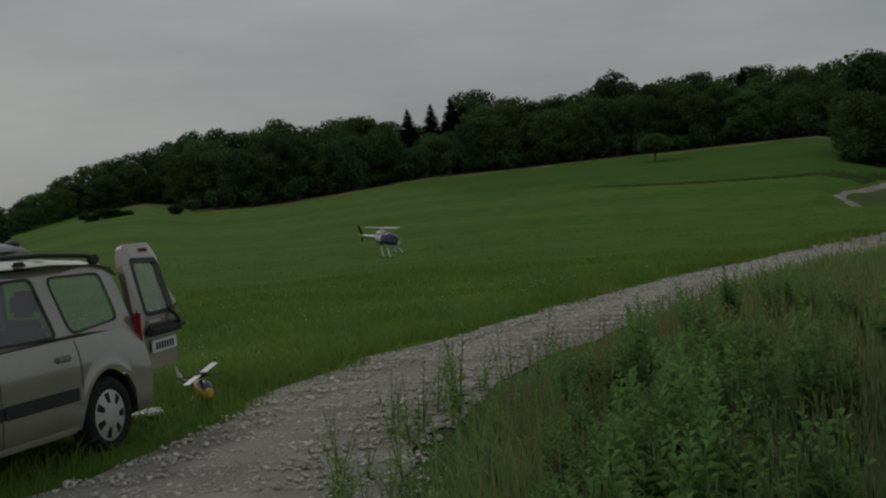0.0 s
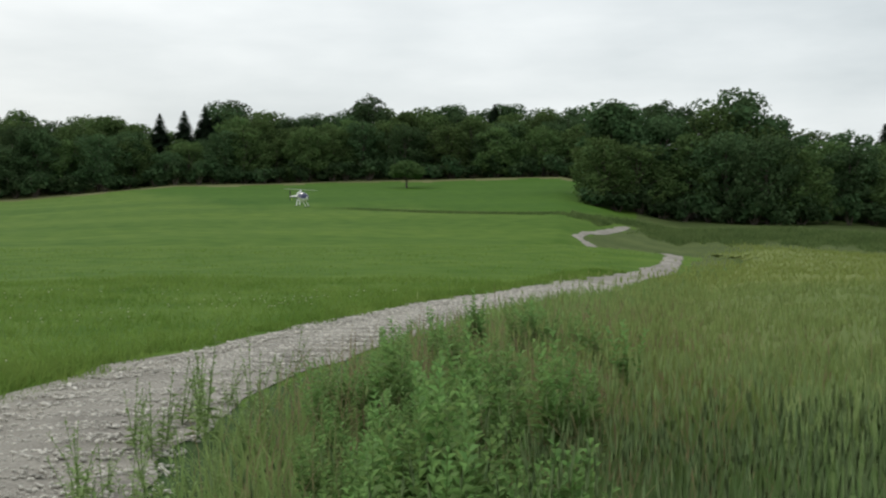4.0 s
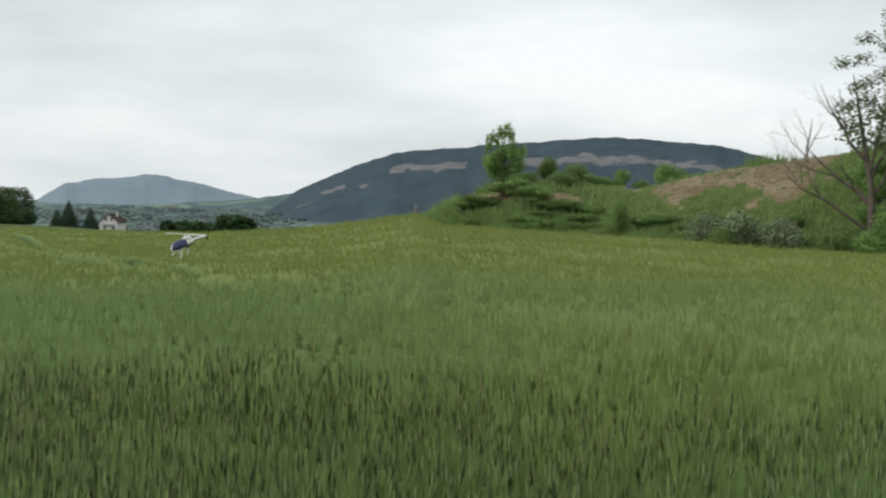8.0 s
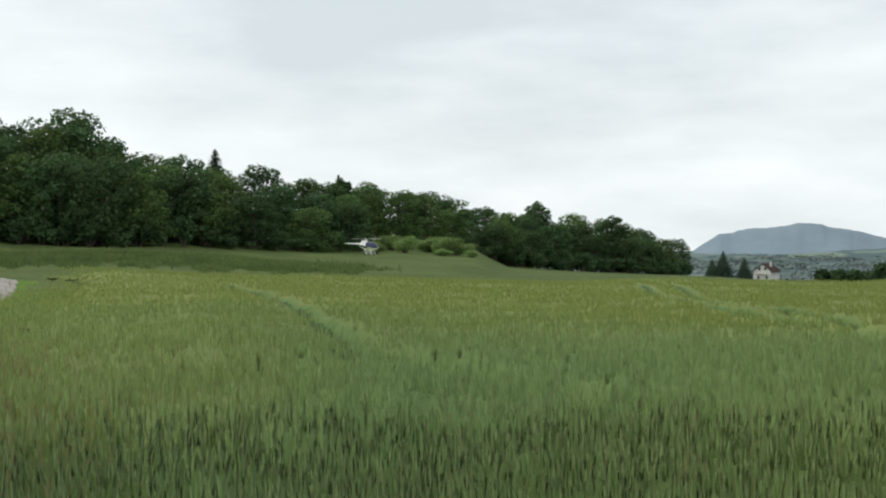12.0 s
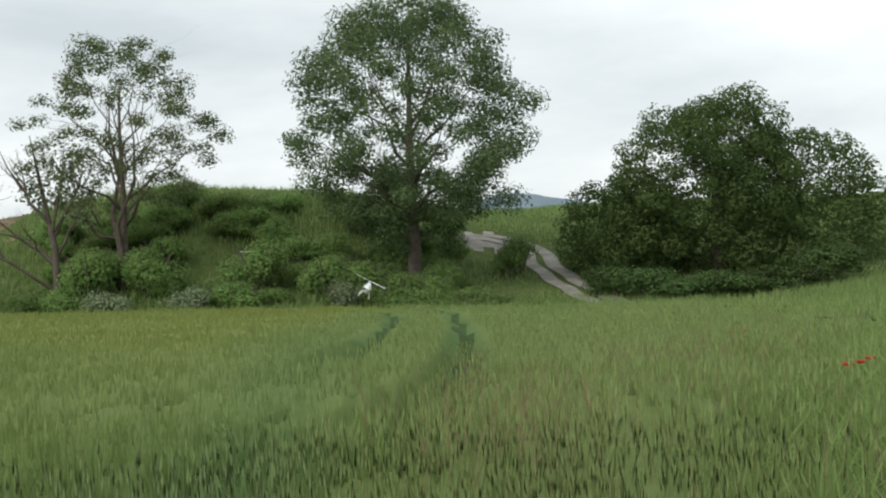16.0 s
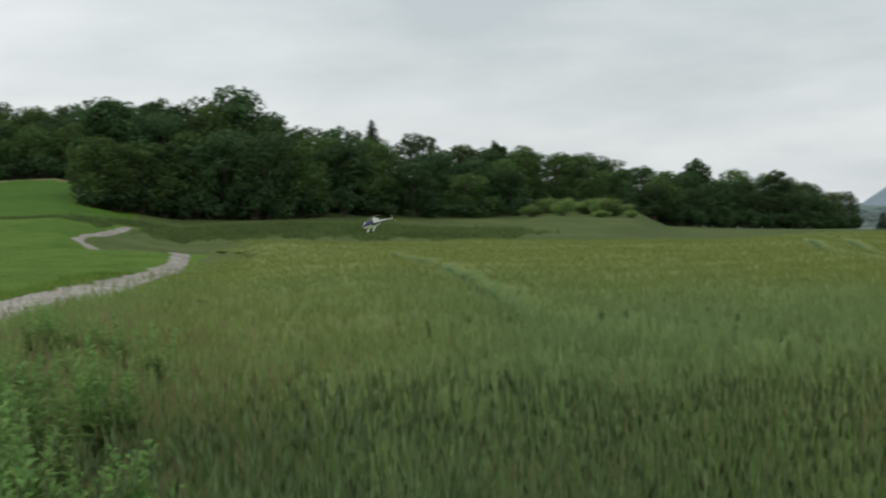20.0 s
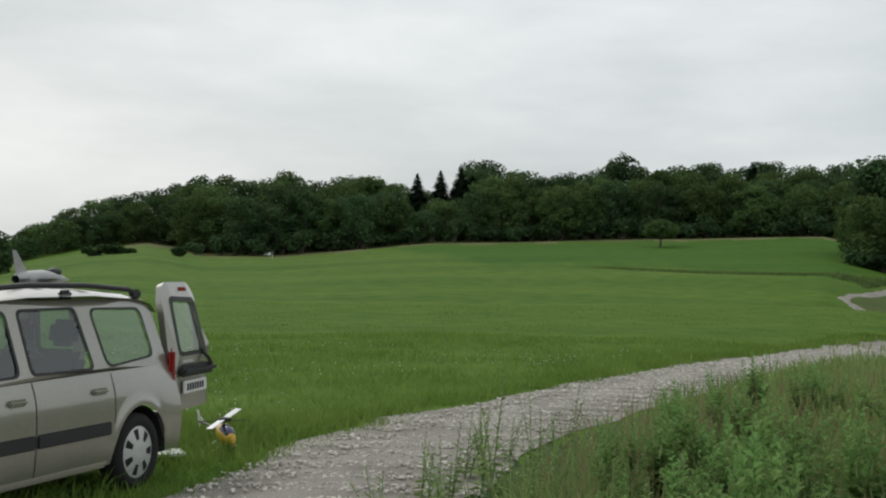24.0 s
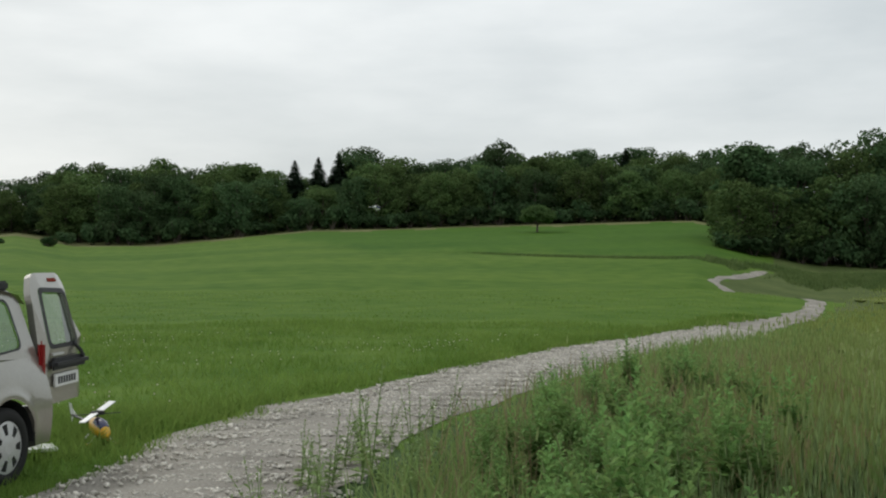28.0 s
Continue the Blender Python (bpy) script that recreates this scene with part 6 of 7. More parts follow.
def car():
    ob = tagged(new("estate_car"), "champagne estate car parked on the grass with a rear door open", "car")
    xs = sorted(set([round(-0.64 + 0.05 * k, 3) for k in range(90)] + [3.72]))
    xs = [x for x in xs if x <= 3.72]

    def low(x):
        z = 0.272
        for c in (0.0, 2.905):
            if abs(x - c) < 0.375:
                z = max(z, 0.312 + math.sqrt(max(0, 0.375 ** 2 - (x - c) ** 2)))
        return z

    rows = 11
    for s in (1, -1):
        verts, faces = [], []
        for x in xs:
            z0, z1 = low(x), belt(x)
            for k in range(rows):
                z = z0 + (z1 - z0) * k / (rows - 1)
                flare = 0.022 * max(0, 1 - abs(math.hypot(x - (0 if x < 1.5 else 2.905), z - 0.312) - 0.40) / 0.06)
                verts.append((x, s * (side_y(x, z) + flare), z))
        for i in range(len(xs) - 1):
            for k in range(rows - 1):
                q = (i * rows + k, (i + 1) * rows + k, (i + 1) * rows + k + 1, i * rows + k + 1)
                faces.append(q[::-1] if s > 0 else q)
        side = piece("body_side", mesh_of("body_side", verts, faces, M_PAINT, None, True), ob)
        # wheel housings
        for c in (0.0, 2.905):
            bm = bmesh.new()
            n = 20
            ring = [(c + 0.37 * math.cos(math.pi * k / n), 0.312 + 0.37 * math.sin(math.pi * k / n)) for k in range(n + 1)]
            a = [bm.verts.new((x, s * 0.83, z)) for x, z in ring]
            b = [bm.verts.new((x, s * 0.5, z)) for x, z in ring]
            for k in range(n):
                bm.faces.new((a[k], a[k + 1], b[k + 1], b[k]))
            bm.faces.new(b)
            part("wheel_arch_liner", bm, M_TRIM, side, smooth=False)
        # moulding, sill line, shut lines, handles
        bm = bmesh.new()
        for x0, x1 in ((0.42, 1.30), (1.32, 2.38)):
            box(bm, x0, x1, s * side_y(1, 0.56) - 0.012, s * side_y(1, 0.56) + 0.014, 0.50, 0.60, 0.01)
        part("moulding", bm, M_TRIM, side, "black rubbing strip along the doors")
        bm = bmesh.new()
        box(bm, 0.42, 2.50, s * 0.80, s * 0.842, 0.252, 0.318, 0.02)
        part("sill", bm, M_PAINT, side)
        for x in (0.36, 1.31, 2.42):
            bm = bmesh.new()
            zz = [0.30 + 0.06 * k for k in range(12)]
            zz = [z for z in zz if z < belt(x)]
            a = [bm.verts.new((x - 0.004 + (0.12 * max(0, 0.62 - z) if x < 0.5 else 0), s * (side_y(x, z) + 0.003), z)) for z in zz]
            b = [bm.verts.new((x + 0.004 + (0.12 * max(0, 0.62 - z) if x < 0.5 else 0), s * (side_y(x, z) + 0.003), z)) for z in zz]
            for k in range(len(zz) - 1):
                bm.faces.new((a[k], b[k], b[k + 1], a[k + 1]))
            part("door_gap", bm, M_TRIM, side, smooth=False)
        for x in (0.47, 1.42):
            part("door_handle", box(bmesh.new(), x, x + 0.19, s * side_y(x, 0.84) - 0.01, s * (side_y(x, 0.84) + 0.035), 0.815, 0.865, 0.018), M_PAINT, side)
        # upper side with window openings
        outer = rounded([(-0.60, 0.955), (2.70, 0.925), (2.02, 1.455), (1.75, 1.52), (-0.34, 1.535), (-0.52, 1.45)], 0.06)
        wins = [rounded([(1.40, 1.00), (2.27, 0.985), (1.86, 1.42), (1.42, 1.47)], 0.07),
                rounded([(0.54, 1.00), (1.29, 1.00), (1.31, 1.47), (0.62, 1.475)], 0.06),
                rounded([(-0.38, 1.05), (0.38, 1.00), (0.46, 1.465), (-0.32, 1.455)], 0.09)]

        def place(p, off=0.0, s=s):
            return (p[0], s * (side_y(min(p[0], 2.9), p[1]) + off), p[1])

        part("upper_side", ring_panel(bmesh.new(), outer, wins, place), M_PAINT, ob, smooth=False)
        for w in wins:
            pane = part("side_window", pane_mesh(bmesh.new(), w, lambda p: place(p, -0.006)), M_PANE, ob, "tinted side window", smooth=False)
            pane.visible_shadow = False
            part("window_seal", band(bmesh.new(), w, lambda p: place(p, 0.003), 0.03), M_TRIM, pane, smooth=False)
        # mirror
        bm = bmesh.new()
        bmesh.ops.create_uvsphere(bm, u_segments=18, v_segments=12, radius=1)
        for p in bm.verts:
            q = [math.copysign(abs(c) ** 0.72, c) for c in p.co]
            p.co = (2.33 + 0.075 * q[0] - 0.03 * q[1] * s, s * 0.965 + 0.10 * q[1], 1.02 + 0.07 * q[2] * (1 - 0.15 * q[1] * s))
        mirror = part("door_mirror", bm, M_PAINT, ob)
        part("mirror_base", box(bmesh.new(), 2.27, 2.40, s * 0.87, s * 1.06, 0.935, 0.975, 0.015), M_TRIM, mirror, "black lower shell")
        part("mirror_arm", box(bmesh.new(), 2.30, 2.40, s * 0.78, s * 0.88, 0.93, 0.99, 0.015), M_TRIM, mirror)
        # roof rail on three feet
        bm = bmesh.new()
        rail = [(-0.30, 1.565), (-0.18, 1.612), (0.4, 1.646), (1.1, 1.650), (1.46, 1.630), (1.66, 1.575)]
        v, f = limb([(x, s * 0.60, z - 0.012, 0.021) for x, z in rail], 8)
        r = piece("roof_rail", mesh_of("roof_rail", v, f, M_TRIM, None, True), ob, "black roof rail")
        for x in (-0.28, 0.66, 1.58):
            part("rail_foot", box(bmesh.new(), x - 0.075, x + 0.075, s * 0.60 - 0.02, s * 0.60 + 0.02, 1.52, 1.60, 0.018), M_TRIM, r)
        # lamps
        bm = box(bmesh.new(), -0.655, -0.58, s * 0.715, s * 0.78, 0.56, 1.10, 0.03)
        lamp = part("tail_lamp", bm, M_RED, ob, "tall red tail lamp")
        part("indicator", box(bmesh.new(), -0.66, -0.60, s * 0.72, s * 0.785, 0.66, 0.78, 0.015), M_AMBER, lamp)
        bm = box(bmesh.new(), 3.46, 3.68, s * 0.42, s * 0.72, 0.60, 0.76, 0.05)
        part("headlamp", bm, M_HEADLAMP, ob)
        for x in (0.0, 2.905):
            wheel(ob, x, s * 0.745, s)
    # roof
    verts, faces = [], []
    st = [(-0.58, 1.47, 0.585), (-0.48, 1.55, 0.59), (-0.25, 1.59, 0.61), (0.4, 1.625, 0.655), (1.2, 1.62, 0.65), (1.7, 1.585, 0.645), (1.98, 1.51, 0.64), (2.06, 1.46, 0.64)]
    for x, z, w in st:
        for k in range(9):
            y = -1 + k / 4
            verts.append((x, y * (w + 0.03), z - 0.07 * abs(y) ** 3))
    for i in range(len(st) - 1):
        for k in range(8):
            faces.append((i * 9 + k, i * 9 + k + 1, (i + 1) * 9 + k + 1, (i + 1) * 9 + k)[::-1])
    piece("roof", mesh_of("roof", verts, faces, M_PAINT, None, True), ob)
    # bonnet, windscreen, nose
    verts, faces = [], []
    st = [2.62, 2.9, 3.2, 3.45, 3.62, 3.70]
    for x in st:
        for k in range(9):
            y = -1 + k / 4
            verts.append((x, y * (side_y(x, 0.8) - 0.015), belt(x) + 0.055 * (1 - y * y)))
    for i in range(len(st) - 1):
        for k in range(8):
            faces.append((i * 9 + k, i * 9 + k + 1, (i + 1) * 9 + k + 1, (i + 1) * 9 + k)[::-1])
    piece("bonnet", mesh_of("bonnet", verts, faces, M_PAINT, None, True), ob)
    part("front_bumper", box(bmesh.new(), 3.50, 3.76, -0.70, 0.70, 0.25, 0.56, 0.08), M_PAINT, ob)
    part("grille", box(bmesh.new(), 3.60, 3.71, -0.40, 0.40, 0.58, 0.74, 0.03), M_TRIM, ob)
    scr = [(2.63, -0.74, 0.965), (2.72, 0, 1.0), (2.63, 0.74, 0.965), (2.03, 0.60, 1.475), (2.08, 0, 1.51), (2.03, -0.60, 1.475)]
    bm = bmesh.new()
    vs = [bm.verts.new(p) for p in scr]
    bm.faces.new((vs[0], vs[1], vs[4], vs[5]))
    bm.faces.new((vs[1], vs[2], vs[3], vs[4]))
    pane = part("windscreen", bm, M_PANE, ob, smooth=False)
    pane.visible_shadow = False
    for s in (-1, 1):
        v, f = limb([(2.66, s * 0.775, 0.95, 0.035), (2.04, s * 0.63, 1.47, 0.032)], 6)
        piece("front_pillar", mesh_of("front_pillar", v, f, M_PAINT, None, True), ob)
    part("dashboard", box(bmesh.new(), 2.25, 2.66, -0.70, 0.70, 0.72, 0.95, 0.06), M_TRIM, ob)
    part("floor_pan", box(bmesh.new(), -0.66, 3.5, -0.74, 0.74, 0.24, 0.34, 0.02), M_TRIM, ob)
    for x, y, w in ((1.75, 0.36, 0.5), (1.75, -0.36, 0.5), (0.85, 0.42, 0.44), (0.85, 0, 0.4), (0.85, -0.42, 0.44)):
        seat(ob, x, y, w)
    part("rear_bumper", box(bmesh.new(), -0.72, -0.56, -0.78, 0.78, 0.30, 0.56, 0.06), M_PAINT, ob)

    def rear_door(name, width, m, label):
        """A rear door hung at its own edge: x runs from the hinge, y is outward."""
        up = 0.06 if width > 0.7 else 0.0
        outer = rounded([(0.02, 0.56), (width, 0.56), (width, 1.50 + up), (width - 0.10, 1.60 + up), (0.14, 1.60 + up), (0.02, 1.42 + up)], 0.07)
        hole = rounded([(0.10, 1.02), (width - 0.02, 1.02), (width - 0.03, 1.46 + up), (0.16, 1.48 + up)], 0.08)

        def curve(p, off=0.0):
            return (p[0], off + 0.03 * math.sin(math.pi * min(1, max(0, p[0] / width))) - 0.30 * max(0, p[1] - 0.95) ** 1.3, p[1])

        d = part(name, ring_panel(bmesh.new(), outer, [hole], curve), M_PAINT, ob, label, smooth=False)
        d.matrix_basis = m
        for mod in (d.modifiers.new("thick", "SOLIDIFY"),):
            mod.thickness, mod.offset = 0.06, -1.0
        pane = part("door_window", pane_mesh(bmesh.new(), hole, lambda p: curve(p, -0.015)), M_PANE, d, smooth=False)
        pane.visible_shadow = False
        part("window_seal", band(bmesh.new(), hole, lambda p: curve(p, 0.004), 0.055), M_TRIM, d, "broad black window surround", smooth=False)
        return d, curve

    # left door swung out level with the car's side; right door shut
    turn = pose(-0.64, 0.755, 0) @ pose(0, 0, 0, 0, 0, 180 + 9)
    turn = turn @ Matrix.Diagonal((1, -1, 1, 1))
    d, curve = rear_door("rear_door", 0.80, turn, "open rear door with window and number plate")
    part("handle_bar", box(bmesh.new(), 0.06, 0.83, 0.0, 0.085, 0.845, 0.945, 0.035), M_TRIM, d, "broad black handle bar")
    plate = part("number_plate", box(bmesh.new(), 0.14, 0.66, 0.025, 0.045, 0.70, 0.81, 0.006), M_WHITE, d, "white number plate with dark marks")
    for k in range(7):
        part("mark", box(bmesh.new(), 0.195 + 0.058 * k, 0.23 + 0.058 * k, 0.046, 0.049, 0.725, 0.785), M_BAR, plate, smooth=False)
    part("brake_lamp", box(bmesh.new(), 0.42, 0.62, -0.185, -0.14, 1.57, 1.615, 0.012), M_RED, d, "red high brake lamp")
    part("badge", box(bmesh.new(), 0.12, 0.36, 0.015, 0.035, 0.965, 0.985, 0.003), M_CHROME, d)
    v, f = limb([(0.64, 0.0, 1.05, 0.018), (0.69, 0.05, 0.98, 0.018), (0.71, 0.07, 0.92, 0.016)], 6)
    piece("hinge_strap", mesh_of("hinge_strap", v, f, M_TRIM), d)
    d2, c2 = rear_door("rear_door", 0.60, pose(-0.64, -0.75, 0, 0, 0, 90), "closed narrow rear door")
    ob.matrix_basis = pose(-3.30, 10.03, -0.02, 0, 0, -109.6)
    return ob


def model_plane():
    """Small grey model jet lying on the car's roof."""
    ob = tagged(new("model_plane"), "grey model jet plane lying on the car roof", "model plane")
    rows = [(-0.55, 0, 0.07, 0.035), (-0.4, 0, 0.075, 0.06), (0, 0, 0.08, 0.07), (0.35, 0, 0.075, 0.05), (0.62, 0, 0.06, 0.008)]
    v, f = limb(rows, 10)
    piece("fuselage", mesh_of("fuselage", v, f, M_GREYPLANE, None, True), ob)
    for s in (-1, 1):
        for name, pts in (("wing", [(0.25, 0.04), (-0.25, 0.04), (-0.28, 0.46), (-0.10, 0.46)]), ("tailplane", [(-0.35, 0.03), (-0.58, 0.03), (-0.66, 0.24), (-0.54, 0.24)])):
            bm = bmesh.new()
            vs = [bm.verts.new((x, s * y, 0.075)) for x, y in pts]
            bm.faces.new(vs)
            bmesh.ops.solidify(bm, geom=bm.faces, thickness=0.014)
            part(name, bm, M_GREYPLANE, ob, smooth=False)
    bm = bmesh.new()
    vs = [bm.verts.new((x, 0.0, z)) for x, z in ((-0.28, 0.12), (-0.54, 0.10), (-0.62, 0.30), (-0.54, 0.30))]
    bm.faces.new(vs)
    bmesh.ops.solidify(bm, geom=bm.faces, thickness=0.016)
    part("fin", bm, M_GREYPLANE, ob, smooth=False)
    bm = bmesh.new()
    bmesh.ops.create_uvsphere(bm, u_segments=12, v_segments=8, radius=1, matrix=Matrix.LocRotScale((0.28, 0, 0.13), None, (0.14, 0.045, 0.04)))
    part("canopy", bm, M_TRIM, ob)
    car_pose = pose(-3.30, 10.03, -0.02, 0, 0, -109.6)
    ob.matrix_basis = car_pose @ pose(-0.12, -0.2, 1.606, 0, 0, 196)
    return ob


def egg(bm, rows, sides=16, flat=1.0):
    """A lofted round body: rows of (x, z, half width, half height)."""
    rings = []
    for x, z, w, h in rows:
        rings.append([bm.verts.new((x, w * math.cos(2 * math.pi * k / sides), z + h * math.sin(2 * math.pi * k / sides))) for k in range(sides)])
    for a, b in zip(rings, rings[1:]):
        for k in range(sides):
            bm.faces.new((a[k], b[k], b[(k + 1) % sides], a[(k + 1) % sides]))
    bm.faces.new(rings[0])
    bm.faces.new(rings[-1][::-1])
    bmesh.ops.recalc_face_normals(bm, faces=bm.faces)
    return bm


def blade(bm, x0, x1, w, t=0.006):
    return box(bm, x0, x1, -w / 2, w / 2, -t / 2, t / 2, 0.002)


def flying_heli():
    """Scale-fuselage model helicopter, one metre from nose to tail; x is forward."""
    ob = tagged(new("model_helicopter"), "flying blue and white model helicopter with lime stripes", "model helicopter")
    rows = [(-0.20, 0.04, 0.035, 0.045), (-0.12, 0.02, 0.075, 0.085), (0.0, 0.0, 0.105, 0.115), (0.12, -0.005, 0.115, 0.132), (0.24, -0.015, 0.108, 0.118), (0.33, -0.03, 0.08, 0.084), (0.375, -0.04, 0.03, 0.03), (0.385, -0.042, 0.008, 0.008)]
    body = part("fuselage", egg(bmesh.new(), rows), M_WHITE, ob, "white belly and sides")
    # dark canopy over the upper front
    bm = bmesh.new()
    grid = []
    for x, z, w, h in [(0.02, 0.0, 0.107, 0.117), (0.12, -0.005, 0.1175, 0.1345), (0.24, -0.015, 0.11, 0.12), (0.33, -0.03, 0.082, 0.086), (0.378, -0.04, 0.032, 0.032)]:
        lo = -0.1 - 0.9 * max(0, x - 0.02)
        grid.append([bm.verts.new((x, w * math.cos(a) * 1.02, z + h * math.sin(a) * 1.02)) for a in np.linspace(lo, math.pi - lo, 13)])
    for a, b in zip(grid, grid[1:]):
        for k in range(12):
            bm.faces.new((a[k], b[k], b[k + 1], a[k + 1]))
    part("canopy", bm, M_BLUE, ob, "deep blue glossy canopy")
    bm = bmesh.new()
    for s in (-1, 1):
        for lo, hi, x0, x1 in ((-0.035, 0.012, -0.19, 0.02),):
            vs = []
            for x, z, w, h in [(-0.19, 0.035, 0.04, 0.05), (-0.12, 0.02, 0.077, 0.087), (0.0, 0.0, 0.107, 0.117), (0.10, -0.005, 0.112, 0.122)]:
                vs.append([bm.verts.new((x, s * w * math.cos(a) * 1.015, z + h * math.sin(a) * 1.015)) for a in (-0.55, -0.25, 0.05)])
            for a, b in zip(vs, vs[1:]):
                for k in range(2):
                    bm.faces.new((a[k], b[k], b[k + 1], a[k + 1]))
    part("side_stripe", bm, M_BLUE, ob, "deep blue side panel")
    bm = bmesh.new()
    for s in (-1, 1):
        vs = []
        for x, a0, a1 in ((-0.17, 0.35, 0.75), (-0.05, 0.25, 0.55), (0.06, -0.25, 0.05), (0.16, -0.62, -0.40), (0.24, -0.72, -0.55)):
            w = np.interp(x, [r[0] for r in rows], [r[2] for r in rows]) * 1.03
            h = np.interp(x, [r[0] for r in rows], [r[3] for r in rows]) * 1.03
            z = np.interp(x, [r[0] for r in rows], [r[1] for r in rows])
            vs.append([bm.verts.new((x, s * w * math.cos(a), z + h * math.sin(a))) for a in (a0, a1)])
        for a, b in zip(vs, vs[1:]):
            bm.faces.new((a[0], b[0], b[1], a[1]))
    part("lime_stripe", bm, M_LIME, ob, "lime green stripe")
    part("engine_cover", egg(bmesh.new(), [(-0.16, 0.10, 0.03, 0.02), (-0.13, 0.115, 0.05, 0.045), (0.0, 0.13, 0.055, 0.045), (0.05, 0.125, 0.04, 0.03)], 10), M_WHITE, ob)
    boom = part("tail_boom", egg(bmesh.new(), [(-0.60, 0.075, 0.016, 0.016), (-0.4, 0.065, 0.021, 0.022), (-0.16, 0.05, 0.036, 0.042)], 10), M_WHITE, ob, "white and blue tail boom")
    part("boom_stripe", egg(bmesh.new(), [(-0.58, 0.066, 0.0165, 0.012), (-0.4, 0.054, 0.0225, 0.017), (-0.17, 0.033, 0.037, 0.03)], 10), M_BLUE, boom)
    bm = bmesh.new()
    vs = [bm.verts.new((x, 0, z)) for x, z in ((-0.55, 0.07), (-0.61, 0.06), (-0.68, 0.24), (-0.61, 0.25))]
    bm.faces.new(vs)
    vs = [bm.verts.new((x, 0, z)) for x, z in ((-0.56, 0.07), (-0.60, -0.02), (-0.64, -0.03), (-0.61, 0.08))]
    bm.faces.new(vs)
    bmesh.ops.solidify(bm, geom=bm.faces, thickness=0.012)
    part("tail_fin", bm, M_DARK, ob, "dark tail fin", smooth=False)
    for s in (-1, 1):
        for x in (-0.02, 0.15):
            v, f = limb([(x, s * 0.07, -0.08, 0.013), (x + 0.06, s * 0.12, -0.17, 0.013), (x + 0.105, s * 0.135, -0.245, 0.012)], 8)
            piece("strut", mesh_of("strut", v, f, M_WHITE, None, True), ob)
        v, f = limb([(-0.02, s * 0.138, -0.248, 0.006), (0.27, s * 0.138, -0.25, 0.006), (0.33, s * 0.138, -0.235, 0.005)], 8)
        piece("skid", mesh_of("skid", v, f, M_DARK, None, True), ob)
    v, f = limb([(-0.01, 0, 0.12, 0.01), (-0.01, 0, 0.205, 0.009)], 8)
    piece("mast", mesh_of("mast", v, f, M_CHROME, None, True), ob)
    rotor = new("main_rotor", None)
    bm = bmesh.new()
    bmesh.ops.create_cone(bm, cap_ends=True, segments=12, radius1=0.035, radius2=0.025, depth=0.03)
    me = bpy.data.meshes.new("main_rotor")
    bm.to_mesh(me)
    bm.free()
    me.materials.append(M_CHROME)
    bpy.data.objects.remove(rotor)
    rotor = piece("main_rotor", me, ob, "white two-bladed main rotor", pose(-0.01, 0, 0.205))
    for a in (0, 180):
        b = part("rotor_blade", blade(bmesh.new(), 0.05, 0.45, 0.044), M_WHITE, rotor)
        b.matrix_basis = pose(0, 0, 0.01, 6, 0, a)
    me = bpy.data.meshes.new("tail_rotor")
    bm = bmesh.new()
    bmesh.ops.create_cone(bm, cap_ends=True, segments=10, radius1=0.014, radius2=0.012, depth=0.02, matrix=pose(0, 0, 0, 90, 0, 0))
    bm.to_mesh(me)
    bm.free()
    me.materials.append(M_DARK)
    tail = piece("tail_rotor", me, ob, "lime and dark tail rotor", pose(-0.605, 0.03, 0.075))
    for a in (0, 180):
        b = part("tail_blade", blade(bmesh.new(), 0.015, 0.115, 0.024, 0.004), M_LIME, tail)
        b.matrix_basis = pose(0, 0, 0, 90, a, 0)
    return ob, rotor, tail


